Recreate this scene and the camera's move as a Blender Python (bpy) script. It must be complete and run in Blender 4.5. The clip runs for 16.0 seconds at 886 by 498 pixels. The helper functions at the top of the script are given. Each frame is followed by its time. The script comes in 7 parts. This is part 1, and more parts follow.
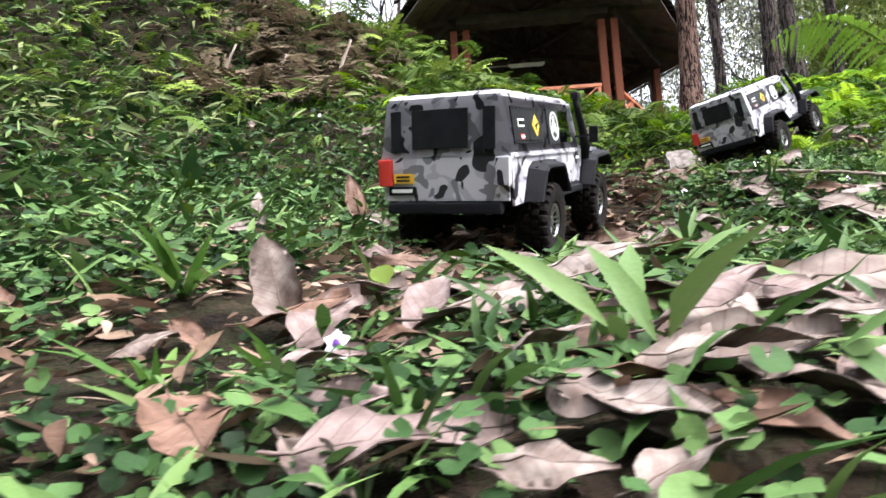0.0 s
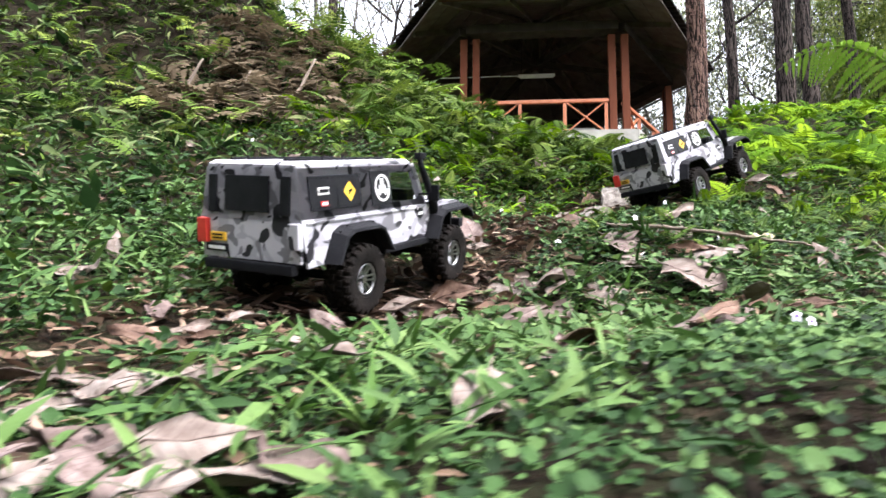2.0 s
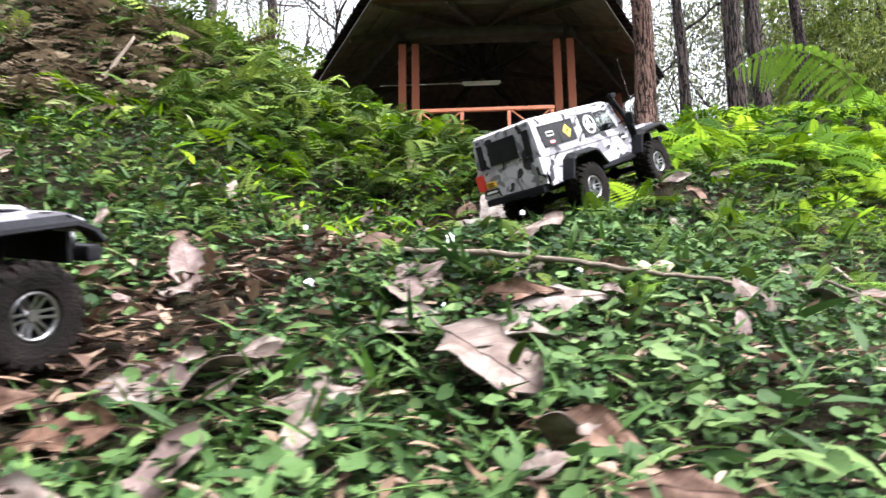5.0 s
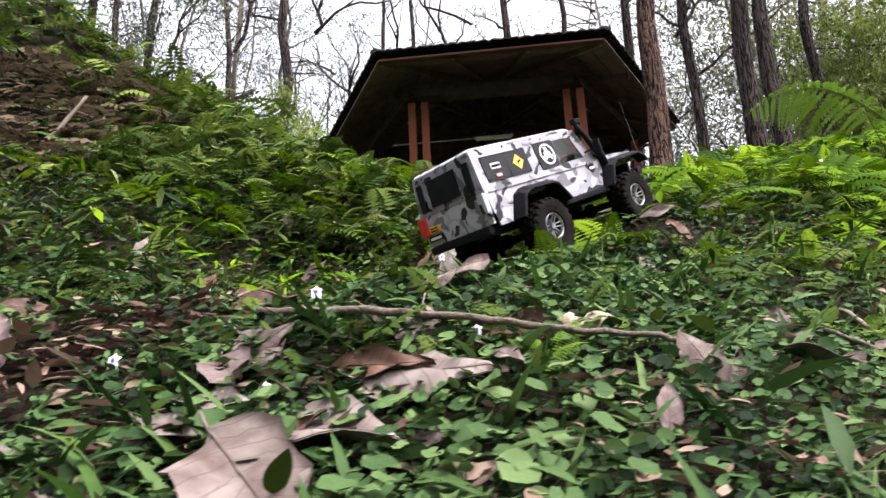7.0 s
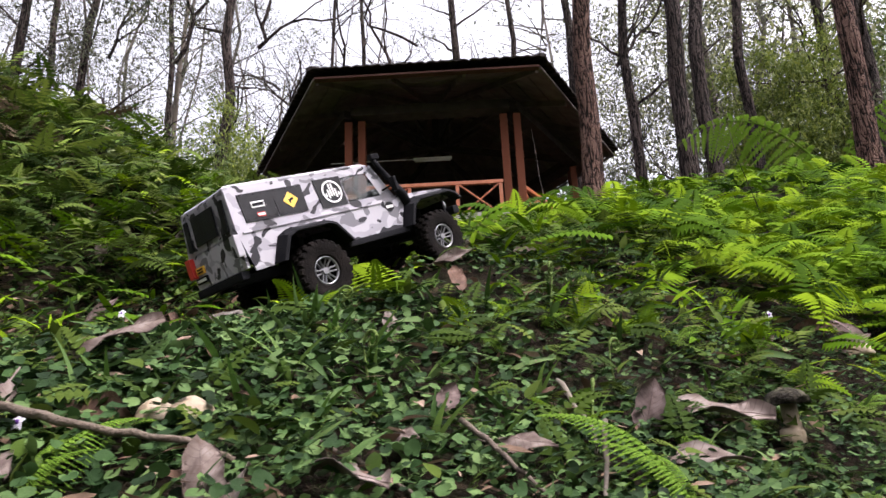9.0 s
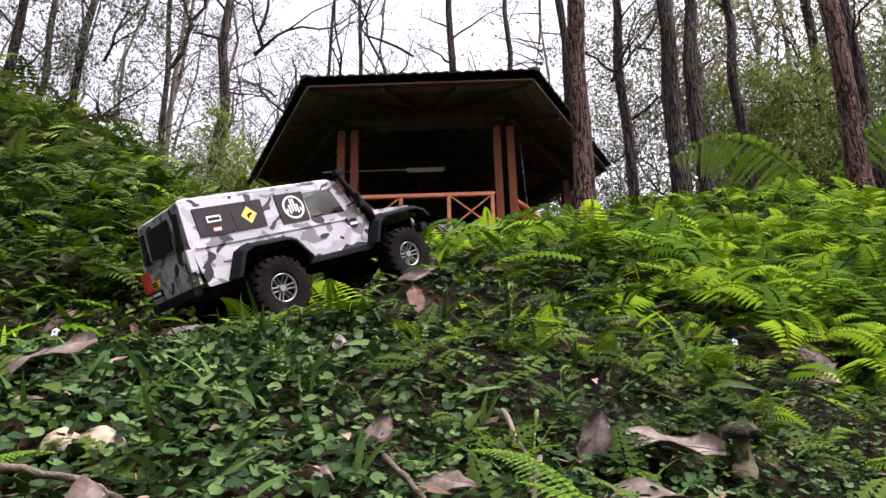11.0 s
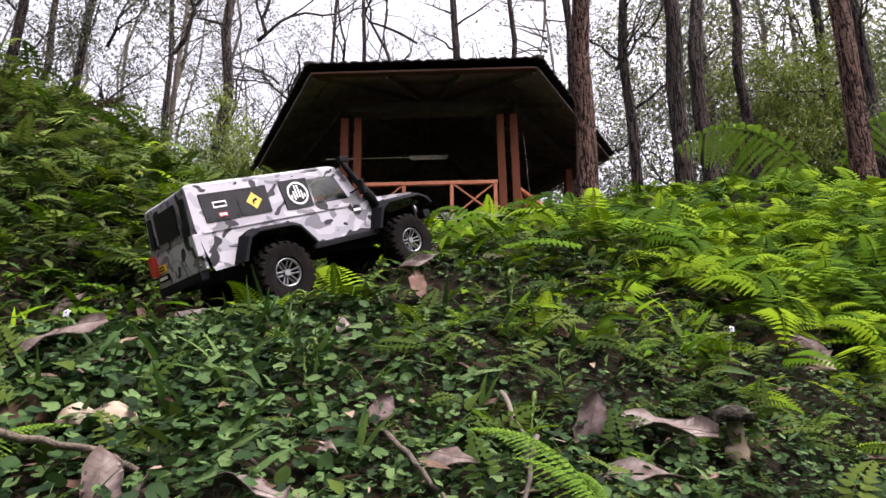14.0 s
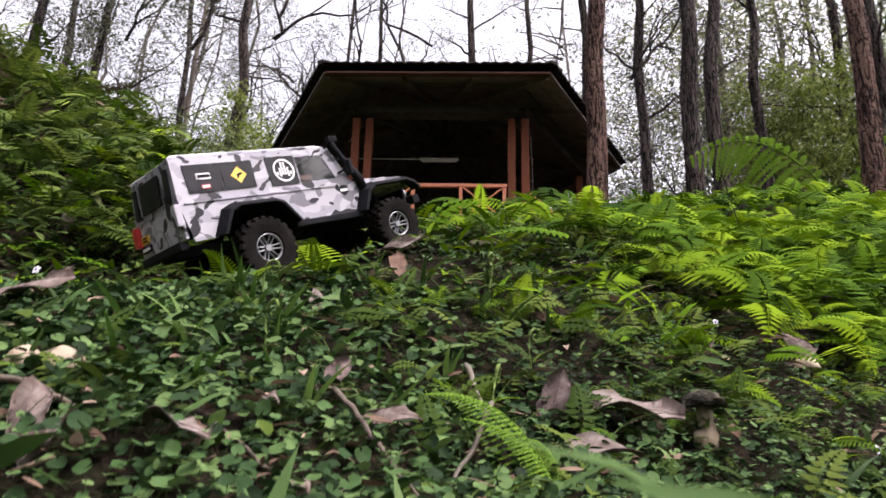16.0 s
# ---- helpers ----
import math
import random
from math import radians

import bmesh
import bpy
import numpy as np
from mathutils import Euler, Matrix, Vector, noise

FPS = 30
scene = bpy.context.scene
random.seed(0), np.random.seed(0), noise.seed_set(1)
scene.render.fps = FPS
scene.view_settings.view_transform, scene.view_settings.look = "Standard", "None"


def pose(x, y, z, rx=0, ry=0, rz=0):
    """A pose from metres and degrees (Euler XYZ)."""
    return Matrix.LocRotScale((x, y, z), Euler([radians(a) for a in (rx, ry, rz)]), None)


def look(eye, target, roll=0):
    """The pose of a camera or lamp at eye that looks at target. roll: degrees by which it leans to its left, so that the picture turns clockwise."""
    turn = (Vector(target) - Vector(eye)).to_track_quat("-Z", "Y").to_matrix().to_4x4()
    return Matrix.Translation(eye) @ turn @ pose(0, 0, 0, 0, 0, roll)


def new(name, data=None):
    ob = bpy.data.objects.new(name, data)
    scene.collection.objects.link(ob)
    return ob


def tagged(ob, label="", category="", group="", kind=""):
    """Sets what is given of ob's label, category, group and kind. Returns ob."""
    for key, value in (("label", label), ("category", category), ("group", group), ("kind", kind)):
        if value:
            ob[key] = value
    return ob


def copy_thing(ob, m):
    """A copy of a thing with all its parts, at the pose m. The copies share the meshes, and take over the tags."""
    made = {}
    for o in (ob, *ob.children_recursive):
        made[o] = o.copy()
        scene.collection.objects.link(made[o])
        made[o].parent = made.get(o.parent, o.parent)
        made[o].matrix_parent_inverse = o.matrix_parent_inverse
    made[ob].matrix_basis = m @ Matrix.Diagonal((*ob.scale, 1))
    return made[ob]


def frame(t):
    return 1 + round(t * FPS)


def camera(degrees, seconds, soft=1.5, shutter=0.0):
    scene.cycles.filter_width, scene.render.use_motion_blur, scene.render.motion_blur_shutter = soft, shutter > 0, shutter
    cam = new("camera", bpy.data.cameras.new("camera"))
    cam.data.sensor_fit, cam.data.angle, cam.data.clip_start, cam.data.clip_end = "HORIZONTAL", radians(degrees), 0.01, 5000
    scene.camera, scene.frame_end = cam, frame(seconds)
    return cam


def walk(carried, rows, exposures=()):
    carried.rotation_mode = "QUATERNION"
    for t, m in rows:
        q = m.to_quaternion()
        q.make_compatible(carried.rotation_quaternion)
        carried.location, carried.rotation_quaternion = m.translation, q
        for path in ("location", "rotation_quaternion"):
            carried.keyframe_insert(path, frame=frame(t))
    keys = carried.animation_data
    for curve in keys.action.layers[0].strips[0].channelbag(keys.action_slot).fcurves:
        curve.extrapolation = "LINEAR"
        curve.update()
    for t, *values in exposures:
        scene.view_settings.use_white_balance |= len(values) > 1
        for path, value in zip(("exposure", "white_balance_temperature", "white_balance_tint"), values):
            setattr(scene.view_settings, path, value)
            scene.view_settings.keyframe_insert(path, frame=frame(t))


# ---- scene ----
cam = camera(67.0, 16.0, soft=1.5, shutter=0.45)
PATH = [
    (0, (-0.699, -0.127, 0.095), (-0.843, 1.846, 0.39), -2.8),
    (0.5, (-0.661, -0.113, 0.105), (-0.752, 1.857, 0.434), -2.4),
    (1, (-0.604, -0.096, 0.125), (-0.632, 1.875, 0.463), -1.5),
    (1.5, (-0.484, -0.112, 0.139), (-0.521, 1.868, 0.421), -1.1),
    (2, (-0.319, -0.19, 0.178), (-0.519, 1.778, 0.476), 0.6),
    (2.5, (-0.246, -0.151, 0.212), (-0.356, 1.825, 0.501), -0.1),
    (3, (-0.223, 0.078, 0.274), (-0.33, 2.05, 0.588), 1.3),
    (3.5, (-0.202, 0.233, 0.294), (-0.284, 2.202, 0.635), -1.7),
    (4, (-0.137, 0.377, 0.295), (-0.289, 2.338, 0.658), -1.6),
    (4.5, (-0.035, 0.488, 0.314), (-0.191, 2.455, 0.639), -0.7),
    (5, (0.075, 0.586, 0.34), (-0.027, 2.554, 0.679), -0.8),
    (5.2, (0.125, 0.623, 0.345), (0.032, 2.594, 0.676), -0.2),
    (7.3, (0.336, 0.891, 0.378), (0.143, 2.812, 0.899), -3.1),
    (7.5, (0.396, 0.901, 0.375), (0.169, 2.819, 0.894), -2.3),
    (8, (0.547, 0.935, 0.413), (0.365, 2.855, 0.941), -1.1),
    (8.5, (0.628, 0.979, 0.437), (0.54, 2.9, 0.988), -2.4),
    (9, (0.668, 1.001, 0.446), (0.617, 2.921, 1.004), -2.5),
    (9.5, (0.7, 1.012, 0.459), (0.648, 2.936, 1.003), -2.3),
    (10, (0.735, 1.03, 0.478), (0.695, 2.94, 1.07), -1.8),
    (10.2, (0.737, 1.029, 0.472), (0.698, 2.941, 1.058), -1.1),
    (12.5, (0.74, 1.001, 0.468), (0.719, 2.913, 1.054), -2.1),
    (13, (0.739, 0.998, 0.465), (0.715, 2.911, 1.05), -2.1),
    (13.5, (0.741, 1.002, 0.463), (0.736, 2.919, 1.036), -2.3),
    (14, (0.74, 1.0, 0.46), (0.698, 2.922, 1.012), -0.9),
    (14.5, (0.75, 1.003, 0.459), (0.706, 2.926, 1.006), -0.1),
    (15, (0.775, 1.018, 0.456), (0.776, 2.941, 1.006), -0.5),
    (15.5, (0.787, 1.018, 0.452), (0.782, 2.934, 1.025), -0.0),
    (16, (0.799, 1.02, 0.413), (0.726, 2.936, 0.98), 1.4),
]
walk(cam, [(t, look(eye, target, roll)) for t, eye, target, roll in PATH],
     [(0.0, 2.39, 6250, 11), (3.5, 2.35, 6250, 11), (5.2, 2.52, 6250, 11), (7.3, 1.65, 6450, 17), (9.0, 1.43, 6500, 20), (16.0, 1.38, 6550, 22)])

# world: bright overcast sky over the woods, one very soft sun
world = bpy.data.worlds.new("overcast_sky")
scene.world = world
world.use_nodes = True
wn = world.node_tree.nodes
wl = world.node_tree.links
sky = wn.new("ShaderNodeTexSky")
sky.sky_type = "NISHITA"
sky.sun_disc = False
sky.sun_elevation = radians(63)
sky.sun_rotation = radians(113)
sky.dust_density = 6.0
sky.air_density = 1.2
grey = wn.new("ShaderNodeHueSaturation")
grey.inputs["Saturation"].default_value = 0.26
wl.new(sky.outputs[0], grey.inputs["Color"])
wl.new(grey.outputs[0], wn["Background"].inputs["Color"])
wn["Background"].inputs["Strength"].default_value = 0.185
sun_data = bpy.data.lights.new("sun", "SUN")
sun_data.energy = 0.95
sun_data.angle = radians(25)
sun_data.color = (1.0, 0.98, 0.96)
sun = new("sun", sun_data)
sun.matrix_basis = look((5.0, -0.5, 11.0), (0.0, 2.0, 0.5))


# ---- materials ----
def material(name, colours, scale=8.0, rough=0.6, bump=0.3, bump_scale=60.0, metal=0.0, per_object=0.0, per_island=0.0,
             translucent=0.0, detail=6.0, distort=0.0, coords="Object", stretch=(1, 1, 1), spec=0.5, rough_var=0.15, coat=0.0, veins=False, mottle=1.0):
    """A surface whose colour wanders between the given colours at two scales, with fine relief."""
    m = bpy.data.materials.new(name)
    m.use_nodes = True
    n, l = m.node_tree.nodes, m.node_tree.links
    b = n["Principled BSDF"]
    tc = n.new("ShaderNodeTexCoord")
    mp = n.new("ShaderNodeMapping")
    mp.inputs["Scale"].default_value = stretch
    l.new(tc.outputs[coords], mp.inputs["Vector"])
    tex = n.new("ShaderNodeTexNoise")
    tex.inputs["Scale"].default_value = scale
    tex.inputs["Detail"].default_value = detail
    tex.inputs["Distortion"].default_value = distort
    l.new(mp.outputs[0], tex.inputs["Vector"])
    fac = tex.outputs["Fac"]
    if mottle != 1.0:
        spread = n.new("ShaderNodeMapRange")
        spread.inputs["From Min"].default_value = 0.5 - 0.5 / mottle
        spread.inputs["From Max"].default_value = 0.5 + 0.5 / mottle
        l.new(fac, spread.inputs["Value"])
        fac = spread.outputs[0]
    info = n.new("ShaderNodeObjectInfo") if per_object else (n.new("ShaderNodeNewGeometry") if per_island else None)
    if info:
        source = info.outputs["Random"] if per_object else info.outputs["Random Per Island"]
        amount = per_object or per_island
        mul = n.new("ShaderNodeMath")
        mul.operation = "MULTIPLY_ADD"
        mul.inputs[1].default_value = amount
        mul.inputs[2].default_value = -0.5 * amount
        l.new(source, mul.inputs[0])
        add = n.new("ShaderNodeMath")
        add.use_clamp = True
        l.new(fac, add.inputs[0])
        l.new(mul.outputs[0], add.inputs[1])
        fac = add.outputs[0]
    ramp = n.new("ShaderNodeValToRGB")
    lo, hi = (0.0, 1.0) if info else (0.32, 0.68)
    for i, c in enumerate(colours):
        at = lo + (hi - lo) * i / max(1, len(colours) - 1)
        e = ramp.color_ramp.elements[i] if i < 2 else ramp.color_ramp.elements.new(at)
        e.position, e.color = at, (*c, 1)
    l.new(fac, ramp.inputs[0])
    colour = ramp.outputs[0]
    if veins:
        # a pale midrib with side veins that slant to the tip, along the leaf's own axes
        parts = n.new("ShaderNodeSeparateXYZ")
        l.new(tc.outputs["Object"], parts.inputs[0])

        def step(op, a, b):
            k = n.new("ShaderNodeMath")
            k.operation = op
            for i, value in enumerate((a, b)):
                if isinstance(value, float):
                    k.inputs[i].default_value = value
                elif value is not None:
                    l.new(value, k.inputs[i])
            return k.outputs[0]

        off = step("ABSOLUTE", parts.outputs["Y"], None)
        slant = step("SUBTRACT", parts.outputs["X"], step("MULTIPLY", off, 0.8))
        line = step("GREATER_THAN", step("SINE", step("MULTIPLY", slant, 62.0), None), 0.93)
        rib = step("LESS_THAN", off, 0.008)
        vein = step("MULTIPLY", step("MAXIMUM", line, rib), 0.45)
        tint = n.new("ShaderNodeMix")
        tint.data_type = "RGBA"
        l.new(vein, tint.inputs["Factor"])
        l.new(colour, tint.inputs["A"])
        tint.inputs["B"].default_value = (*colours[0], 1)
        colour = tint.outputs["Result"]
    l.new(colour, b.inputs["Base Color"])
    fine = n.new("ShaderNodeTexNoise")
    fine.inputs["Scale"].default_value = bump_scale
    fine.inputs["Detail"].default_value = 5.0
    l.new(mp.outputs[0], fine.inputs["Vector"])
    bp = n.new("ShaderNodeBump")
    bp.inputs["Strength"].default_value = bump
    bp.inputs["Distance"].default_value = 0.01
    l.new(fine.outputs["Fac"], bp.inputs["Height"])
    l.new(bp.outputs[0], b.inputs["Normal"])
    rr = n.new("ShaderNodeMapRange")
    rr.inputs["To Min"].default_value = max(0.02, rough - rough_var)
    rr.inputs["To Max"].default_value = min(1.0, rough + rough_var)
    l.new(fine.outputs["Fac"], rr.inputs["Value"])
    l.new(rr.outputs[0], b.inputs["Roughness"])
    b.inputs["Metallic"].default_value = metal
    b.inputs["Specular IOR Level"].default_value = spec
    b.inputs["Coat Weight"].default_value = coat
    if translucent:
        tr = n.new("ShaderNodeBsdfTranslucent")
        l.new(ramp.outputs[0], tr.inputs["Color"])
        mix = n.new("ShaderNodeMixShader")
        mix.inputs[0].default_value = translucent
        l.new(b.outputs[0], mix.inputs[1])
        l.new(tr.outputs[0], mix.inputs[2])
        l.new(mix.outputs[0], n["Material Output"].inputs["Surface"])
    return m


M = {}
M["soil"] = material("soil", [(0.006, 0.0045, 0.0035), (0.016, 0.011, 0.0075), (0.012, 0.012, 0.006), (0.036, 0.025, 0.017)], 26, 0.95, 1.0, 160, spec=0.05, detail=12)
M["fern"] = material("fern", [(0.012, 0.034, 0.002), (0.064, 0.135, 0.003), (0.165, 0.260, 0.006)], 3, 0.85, 0.15, 200, per_island=1.0, translucent=0.16, spec=0.06)
# dark green, deepened further to hold the shade beside the bank
M["fern_dark"] = material("fern_dark", [(0.013, 0.028, 0.004), (0.038, 0.068, 0.009), (0.088, 0.122, 0.021)], 3, 0.8, 0.15, 200, per_island=1.0, translucent=0.16, spec=0.08)
# lighter copy of the fern above, for the bank's brighter exposure
M["fern_bank"] = material("fern_bank", [(0.026, 0.050, 0.008), (0.074, 0.122, 0.017), (0.165, 0.210, 0.038)], 3, 0.8, 0.15, 200, per_island=1.0, translucent=0.16, spec=0.08)
M["fern_dead"] = material("fern_dead", [(0.040, 0.028, 0.016), (0.088, 0.065, 0.040), (0.145, 0.112, 0.074)], 3, 0.8, 0.2, 200, per_island=0.9, translucent=0.2, spec=0.1)
M["round_leaf"] = material("round_leaf", [(0.005, 0.013, 0.004), (0.017, 0.042, 0.012), (0.041, 0.086, 0.025), (0.097, 0.160, 0.052)], 4, 0.65, 0.15, 200, per_island=1.0, translucent=0.15, spec=0.10)
M["pennywort"] = material("pennywort", [(0.022, 0.050, 0.013), (0.055, 0.102, 0.030), (0.115, 0.175, 0.062)], 6, 0.6, 0.15, 200, per_island=0.9, translucent=0.2, spec=0.12)
M["grass"] = material("grass", [(0.014, 0.036, 0.008), (0.043, 0.090, 0.020), (0.100, 0.155, 0.046)], 4, 0.6, 0.1, 200, per_island=0.9, translucent=0.15, spec=0.15)
# leaf colour toned down for the shade on the hump
M["hump_leaf"] = material("hump_leaf", [(0.012, 0.028, 0.005), (0.042, 0.078, 0.013), (0.105, 0.150, 0.031)], 4, 0.65, 0.15, 200, per_island=1.0, translucent=0.2, spec=0.12)
M["bank_leaf"] = material("bank_leaf", [(0.024, 0.044, 0.013), (0.066, 0.096, 0.030), (0.155, 0.178, 0.072)], 4, 0.7, 0.15, 200, per_island=1.0, translucent=0.16, spec=0.12)
M["blade"] = material("grass_blade", [(0.026, 0.064, 0.010), (0.060, 0.125, 0.022), (0.115, 0.185, 0.045)], 5, 0.6, 0.1, 200, per_object=1.0, translucent=0.3, spec=0.15)
M["fern_near"] = material("fern_near", [(0.030, 0.062, 0.003), (0.082, 0.148, 0.004), (0.155, 0.235, 0.008)], 5, 0.85, 0.15, 200, per_object=1.0, translucent=0.16, spec=0.06)
M["fern_tree"] = material("fern_tree", [(0.055, 0.125, 0.010), (0.105, 0.205, 0.018), (0.16, 0.27, 0.030)], 5, 0.7, 0.15, 200, per_object=0.4, translucent=0.35, spec=0.08)
M["fern_young"] = material("fern_young", [(0.035, 0.080, 0.006), (0.085, 0.165, 0.014), (0.15, 0.25, 0.030)], 45, 0.7, 0.2, 200, translucent=0.25, spec=0.08)
M["crozier"] = material("fern_shoot", [(0.085, 0.135, 0.030), (0.16, 0.22, 0.075)], 20, 0.8, 0.4, 300, spec=0.08)
M["leaf_pale"] = material("leaf_pale", [(0.078, 0.052, 0.044), (0.175, 0.138, 0.122), (0.275, 0.232, 0.215)], 5, 0.8, 0.12, 14, per_object=0.35, translucent=0.1, spec=0.12, detail=9, veins=True, mottle=2.0)
M["leaf_grey"] = material("leaf_grey", [(0.066, 0.044, 0.041), (0.15, 0.110, 0.102), (0.235, 0.180, 0.172)], 5, 0.8, 0.12, 14, per_object=0.35, translucent=0.1, spec=0.12, detail=9, veins=True, mottle=2.0)
M["leaf_brown"] = material("leaf_brown", [(0.045, 0.022, 0.014), (0.115, 0.062, 0.042), (0.18, 0.11, 0.08)], 5, 0.7, 0.12, 14, per_object=0.5, translucent=0.12, spec=0.25, detail=9, veins=True, mottle=2.0)
M["leaf_dark"] = material("leaf_dark", [(0.030, 0.017, 0.012), (0.075, 0.042, 0.030), (0.13, 0.082, 0.062)], 6, 0.65, 0.12, 14, per_object=0.5, spec=0.15, detail=9, veins=True, mottle=2.0)
M["litter"] = material("litter", [(0.055, 0.030, 0.019), (0.15, 0.097, 0.067), (0.29, 0.21, 0.16)], 10, 0.8, 0.3, 160, per_island=0.9, translucent=0.1, spec=0.15)
M["trail_leaf"] = material("trail_leaf", [(0.022, 0.012, 0.009), (0.070, 0.042, 0.032), (0.17, 0.118, 0.095)], 10, 0.8, 0.3, 160, per_island=0.95, translucent=0.08, spec=0.12)
M["twig"] = material("twig", [(0.049, 0.035, 0.025), (0.140, 0.105, 0.077)], 20, 0.8, 0.5, 200, per_object=0.4)
M["bark_pale"] = material("bark_pale", [(0.070, 0.059, 0.049), (0.182, 0.154, 0.126)], 5, 0.85, 0.6, 40, stretch=(1, 1, 0.25), spec=0.2)
M["bark_far"] = material("bark_far", [(0.048, 0.041, 0.036), (0.135, 0.118, 0.104)], 5, 0.85, 0.6, 40, stretch=(1, 1, 0.25), spec=0.2)
# green greyed to put the haze among the trees into the colour
M["gum_leaf"] = material("gum_leaf", [(0.022, 0.028, 0.016), (0.055, 0.064, 0.032), (0.115, 0.122, 0.058)], 3, 0.5, 0.1, 100, per_island=1.0, translucent=0.32)
# lightened in colour for the haze and backlight of the far foliage
M["wood_leaf"] = material("wood_leaf", [(0.055, 0.066, 0.030), (0.16, 0.18, 0.075), (0.30, 0.315, 0.14)], 3, 0.5, 0.1, 100, per_island=1.0, translucent=0.48)
M["bush_leaf"] = material("bush_leaf", [(0.022, 0.050, 0.008), (0.065, 0.108, 0.013), (0.145, 0.195, 0.028)], 3, 0.5, 0.1, 100, per_island=1.0, translucent=0.3)
# paler copy of the bush leaf, its sunlit look painted in
M["bush_bright"] = material("bush_bright", [(0.050, 0.085, 0.010), (0.13, 0.18, 0.022), (0.24, 0.29, 0.045)], 3, 0.5, 0.1, 100, per_island=1.0, translucent=0.4)
M["post"] = material("post_timber", [(0.088, 0.026, 0.013), (0.155, 0.050, 0.026)], 6, 0.8, 0.3, 60, stretch=(1, 1, 0.15), per_object=0.1, spec=0.15)
M["rail_paint"] = material("rail_paint", [(0.464, 0.136, 0.056), (0.544, 0.184, 0.088)], 9, 0.45, 0.2, 70)
M["fascia"] = material("fascia_timber", [(0.055, 0.026, 0.021), (0.095, 0.046, 0.038)], 6, 0.8, 0.3, 60, stretch=(0.2, 1, 1), spec=0.12)
M["roof_dark"] = material("roof_sheet", [(0.018, 0.012, 0.011), (0.036, 0.024, 0.021)], 3, 0.6, 0.3, 50)
M["soffit"] = material("soffit_boards", [(0.105, 0.084, 0.082), (0.165, 0.137, 0.134)], 5, 0.9, 0.3, 50, spec=0.08)
# timber darkened to put the shade under the roof into its colour
M["truss"] = material("truss_timber", [(0.034, 0.027, 0.026), (0.062, 0.050, 0.048)], 6, 0.9, 0.3, 60, spec=0.06)
M["concrete"] = material("concrete", [(0.24, 0.225, 0.20), (0.36, 0.34, 0.31)], 6, 0.9, 0.4, 60)
M["tube"] = material("lamp_batten_white", [(0.62, 0.62, 0.6), (0.72, 0.72, 0.7)], 6, 0.4, 0.1, 60)
M["stone"] = material("pale_stone", [(0.0468, 0.0360, 0.0306), (0.1224, 0.1044, 0.0936)], 22, 0.9, 0.6, 80)
M["slab"] = material("weathered_slab", [(0.075, 0.062, 0.054), (0.15, 0.13, 0.118), (0.23, 0.205, 0.19)], 34, 0.9, 0.7, 130, detail=10, spec=0.12)
M["petal"] = material("violet_petal", [(0.75, 0.72, 0.82), (0.82, 0.8, 0.88)], 20, 0.5, 0.1, 100, translucent=0.2)
M["petal_mid"] = material("violet_centre", [(0.12, 0.03, 0.3), (0.25, 0.1, 0.5)], 40, 0.5, 0.1, 100)
M["cap_dark"] = material("dark_mushroom_cap", [(0.006, 0.005, 0.004), (0.022, 0.019, 0.014), (0.08, 0.075, 0.05)], 60, 0.8, 0.6, 220, spec=0.1)
M["fungus"] = material("pale_fungus", [(0.26, 0.19, 0.12), (0.42, 0.35, 0.26)], 30, 0.6, 0.3, 120)
M["tyre"] = material("tyre_rubber", [(0.005, 0.0045, 0.0045), (0.015, 0.012, 0.011)], 30, 0.95, 0.4, 300, spec=0.08, rough_var=0.05)
M["black"] = material("black_plastic", [(0.008, 0.008, 0.010), (0.016, 0.016, 0.019)], 20, 0.7, 0.25, 400, spec=0.06)
M["chrome"] = material("chrome_rim", [(0.20, 0.20, 0.21), (0.34, 0.34, 0.35)], 20, 0.3, 0.02, 200, metal=1.0, rough_var=0.08)
M["window"] = material("dark_window", [(0.005, 0.005, 0.007), (0.012, 0.012, 0.015)], 40, 0.45, 0.1, 900, spec=0.16)
M["sticker"] = material("white_sticker", [(0.7, 0.7, 0.7), (0.8, 0.8, 0.8)], 40, 0.5, 0.05, 100)
M["yellow"] = material("yellow_sticker", [(0.72, 0.4, 0.03), (0.8, 0.5, 0.06)], 40, 0.45, 0.05, 100)
M["red"] = material("red_sticker", [(0.45, 0.02, 0.02), (0.55, 0.04, 0.03)], 40, 0.35, 0.05, 100)
M["doll"] = material("brown_figure", [(0.2, 0.09, 0.05), (0.27, 0.13, 0.08)], 20, 0.6, 0.1, 100)


def glass():
    m = bpy.data.materials.new("clear_plastic")
    m.use_nodes = True
    n, l = m.node_tree.nodes, m.node_tree.links
    clear, gloss, mix = n.new("ShaderNodeBsdfTransparent"), n.new("ShaderNodeBsdfGlossy"), n.new("ShaderNodeMixShader")
    clear.inputs["Color"].default_value = (0.78, 0.80, 0.78, 1)
    gloss.inputs["Roughness"].default_value = 0.08
    mix.inputs[0].default_value = 0.04
    l.new(clear.outputs[0], mix.inputs[1])
    l.new(gloss.outputs[0], mix.inputs[2])
    l.new(mix.outputs[0], n["Material Output"].inputs["Surface"])
    return m


M["glass"] = glass()


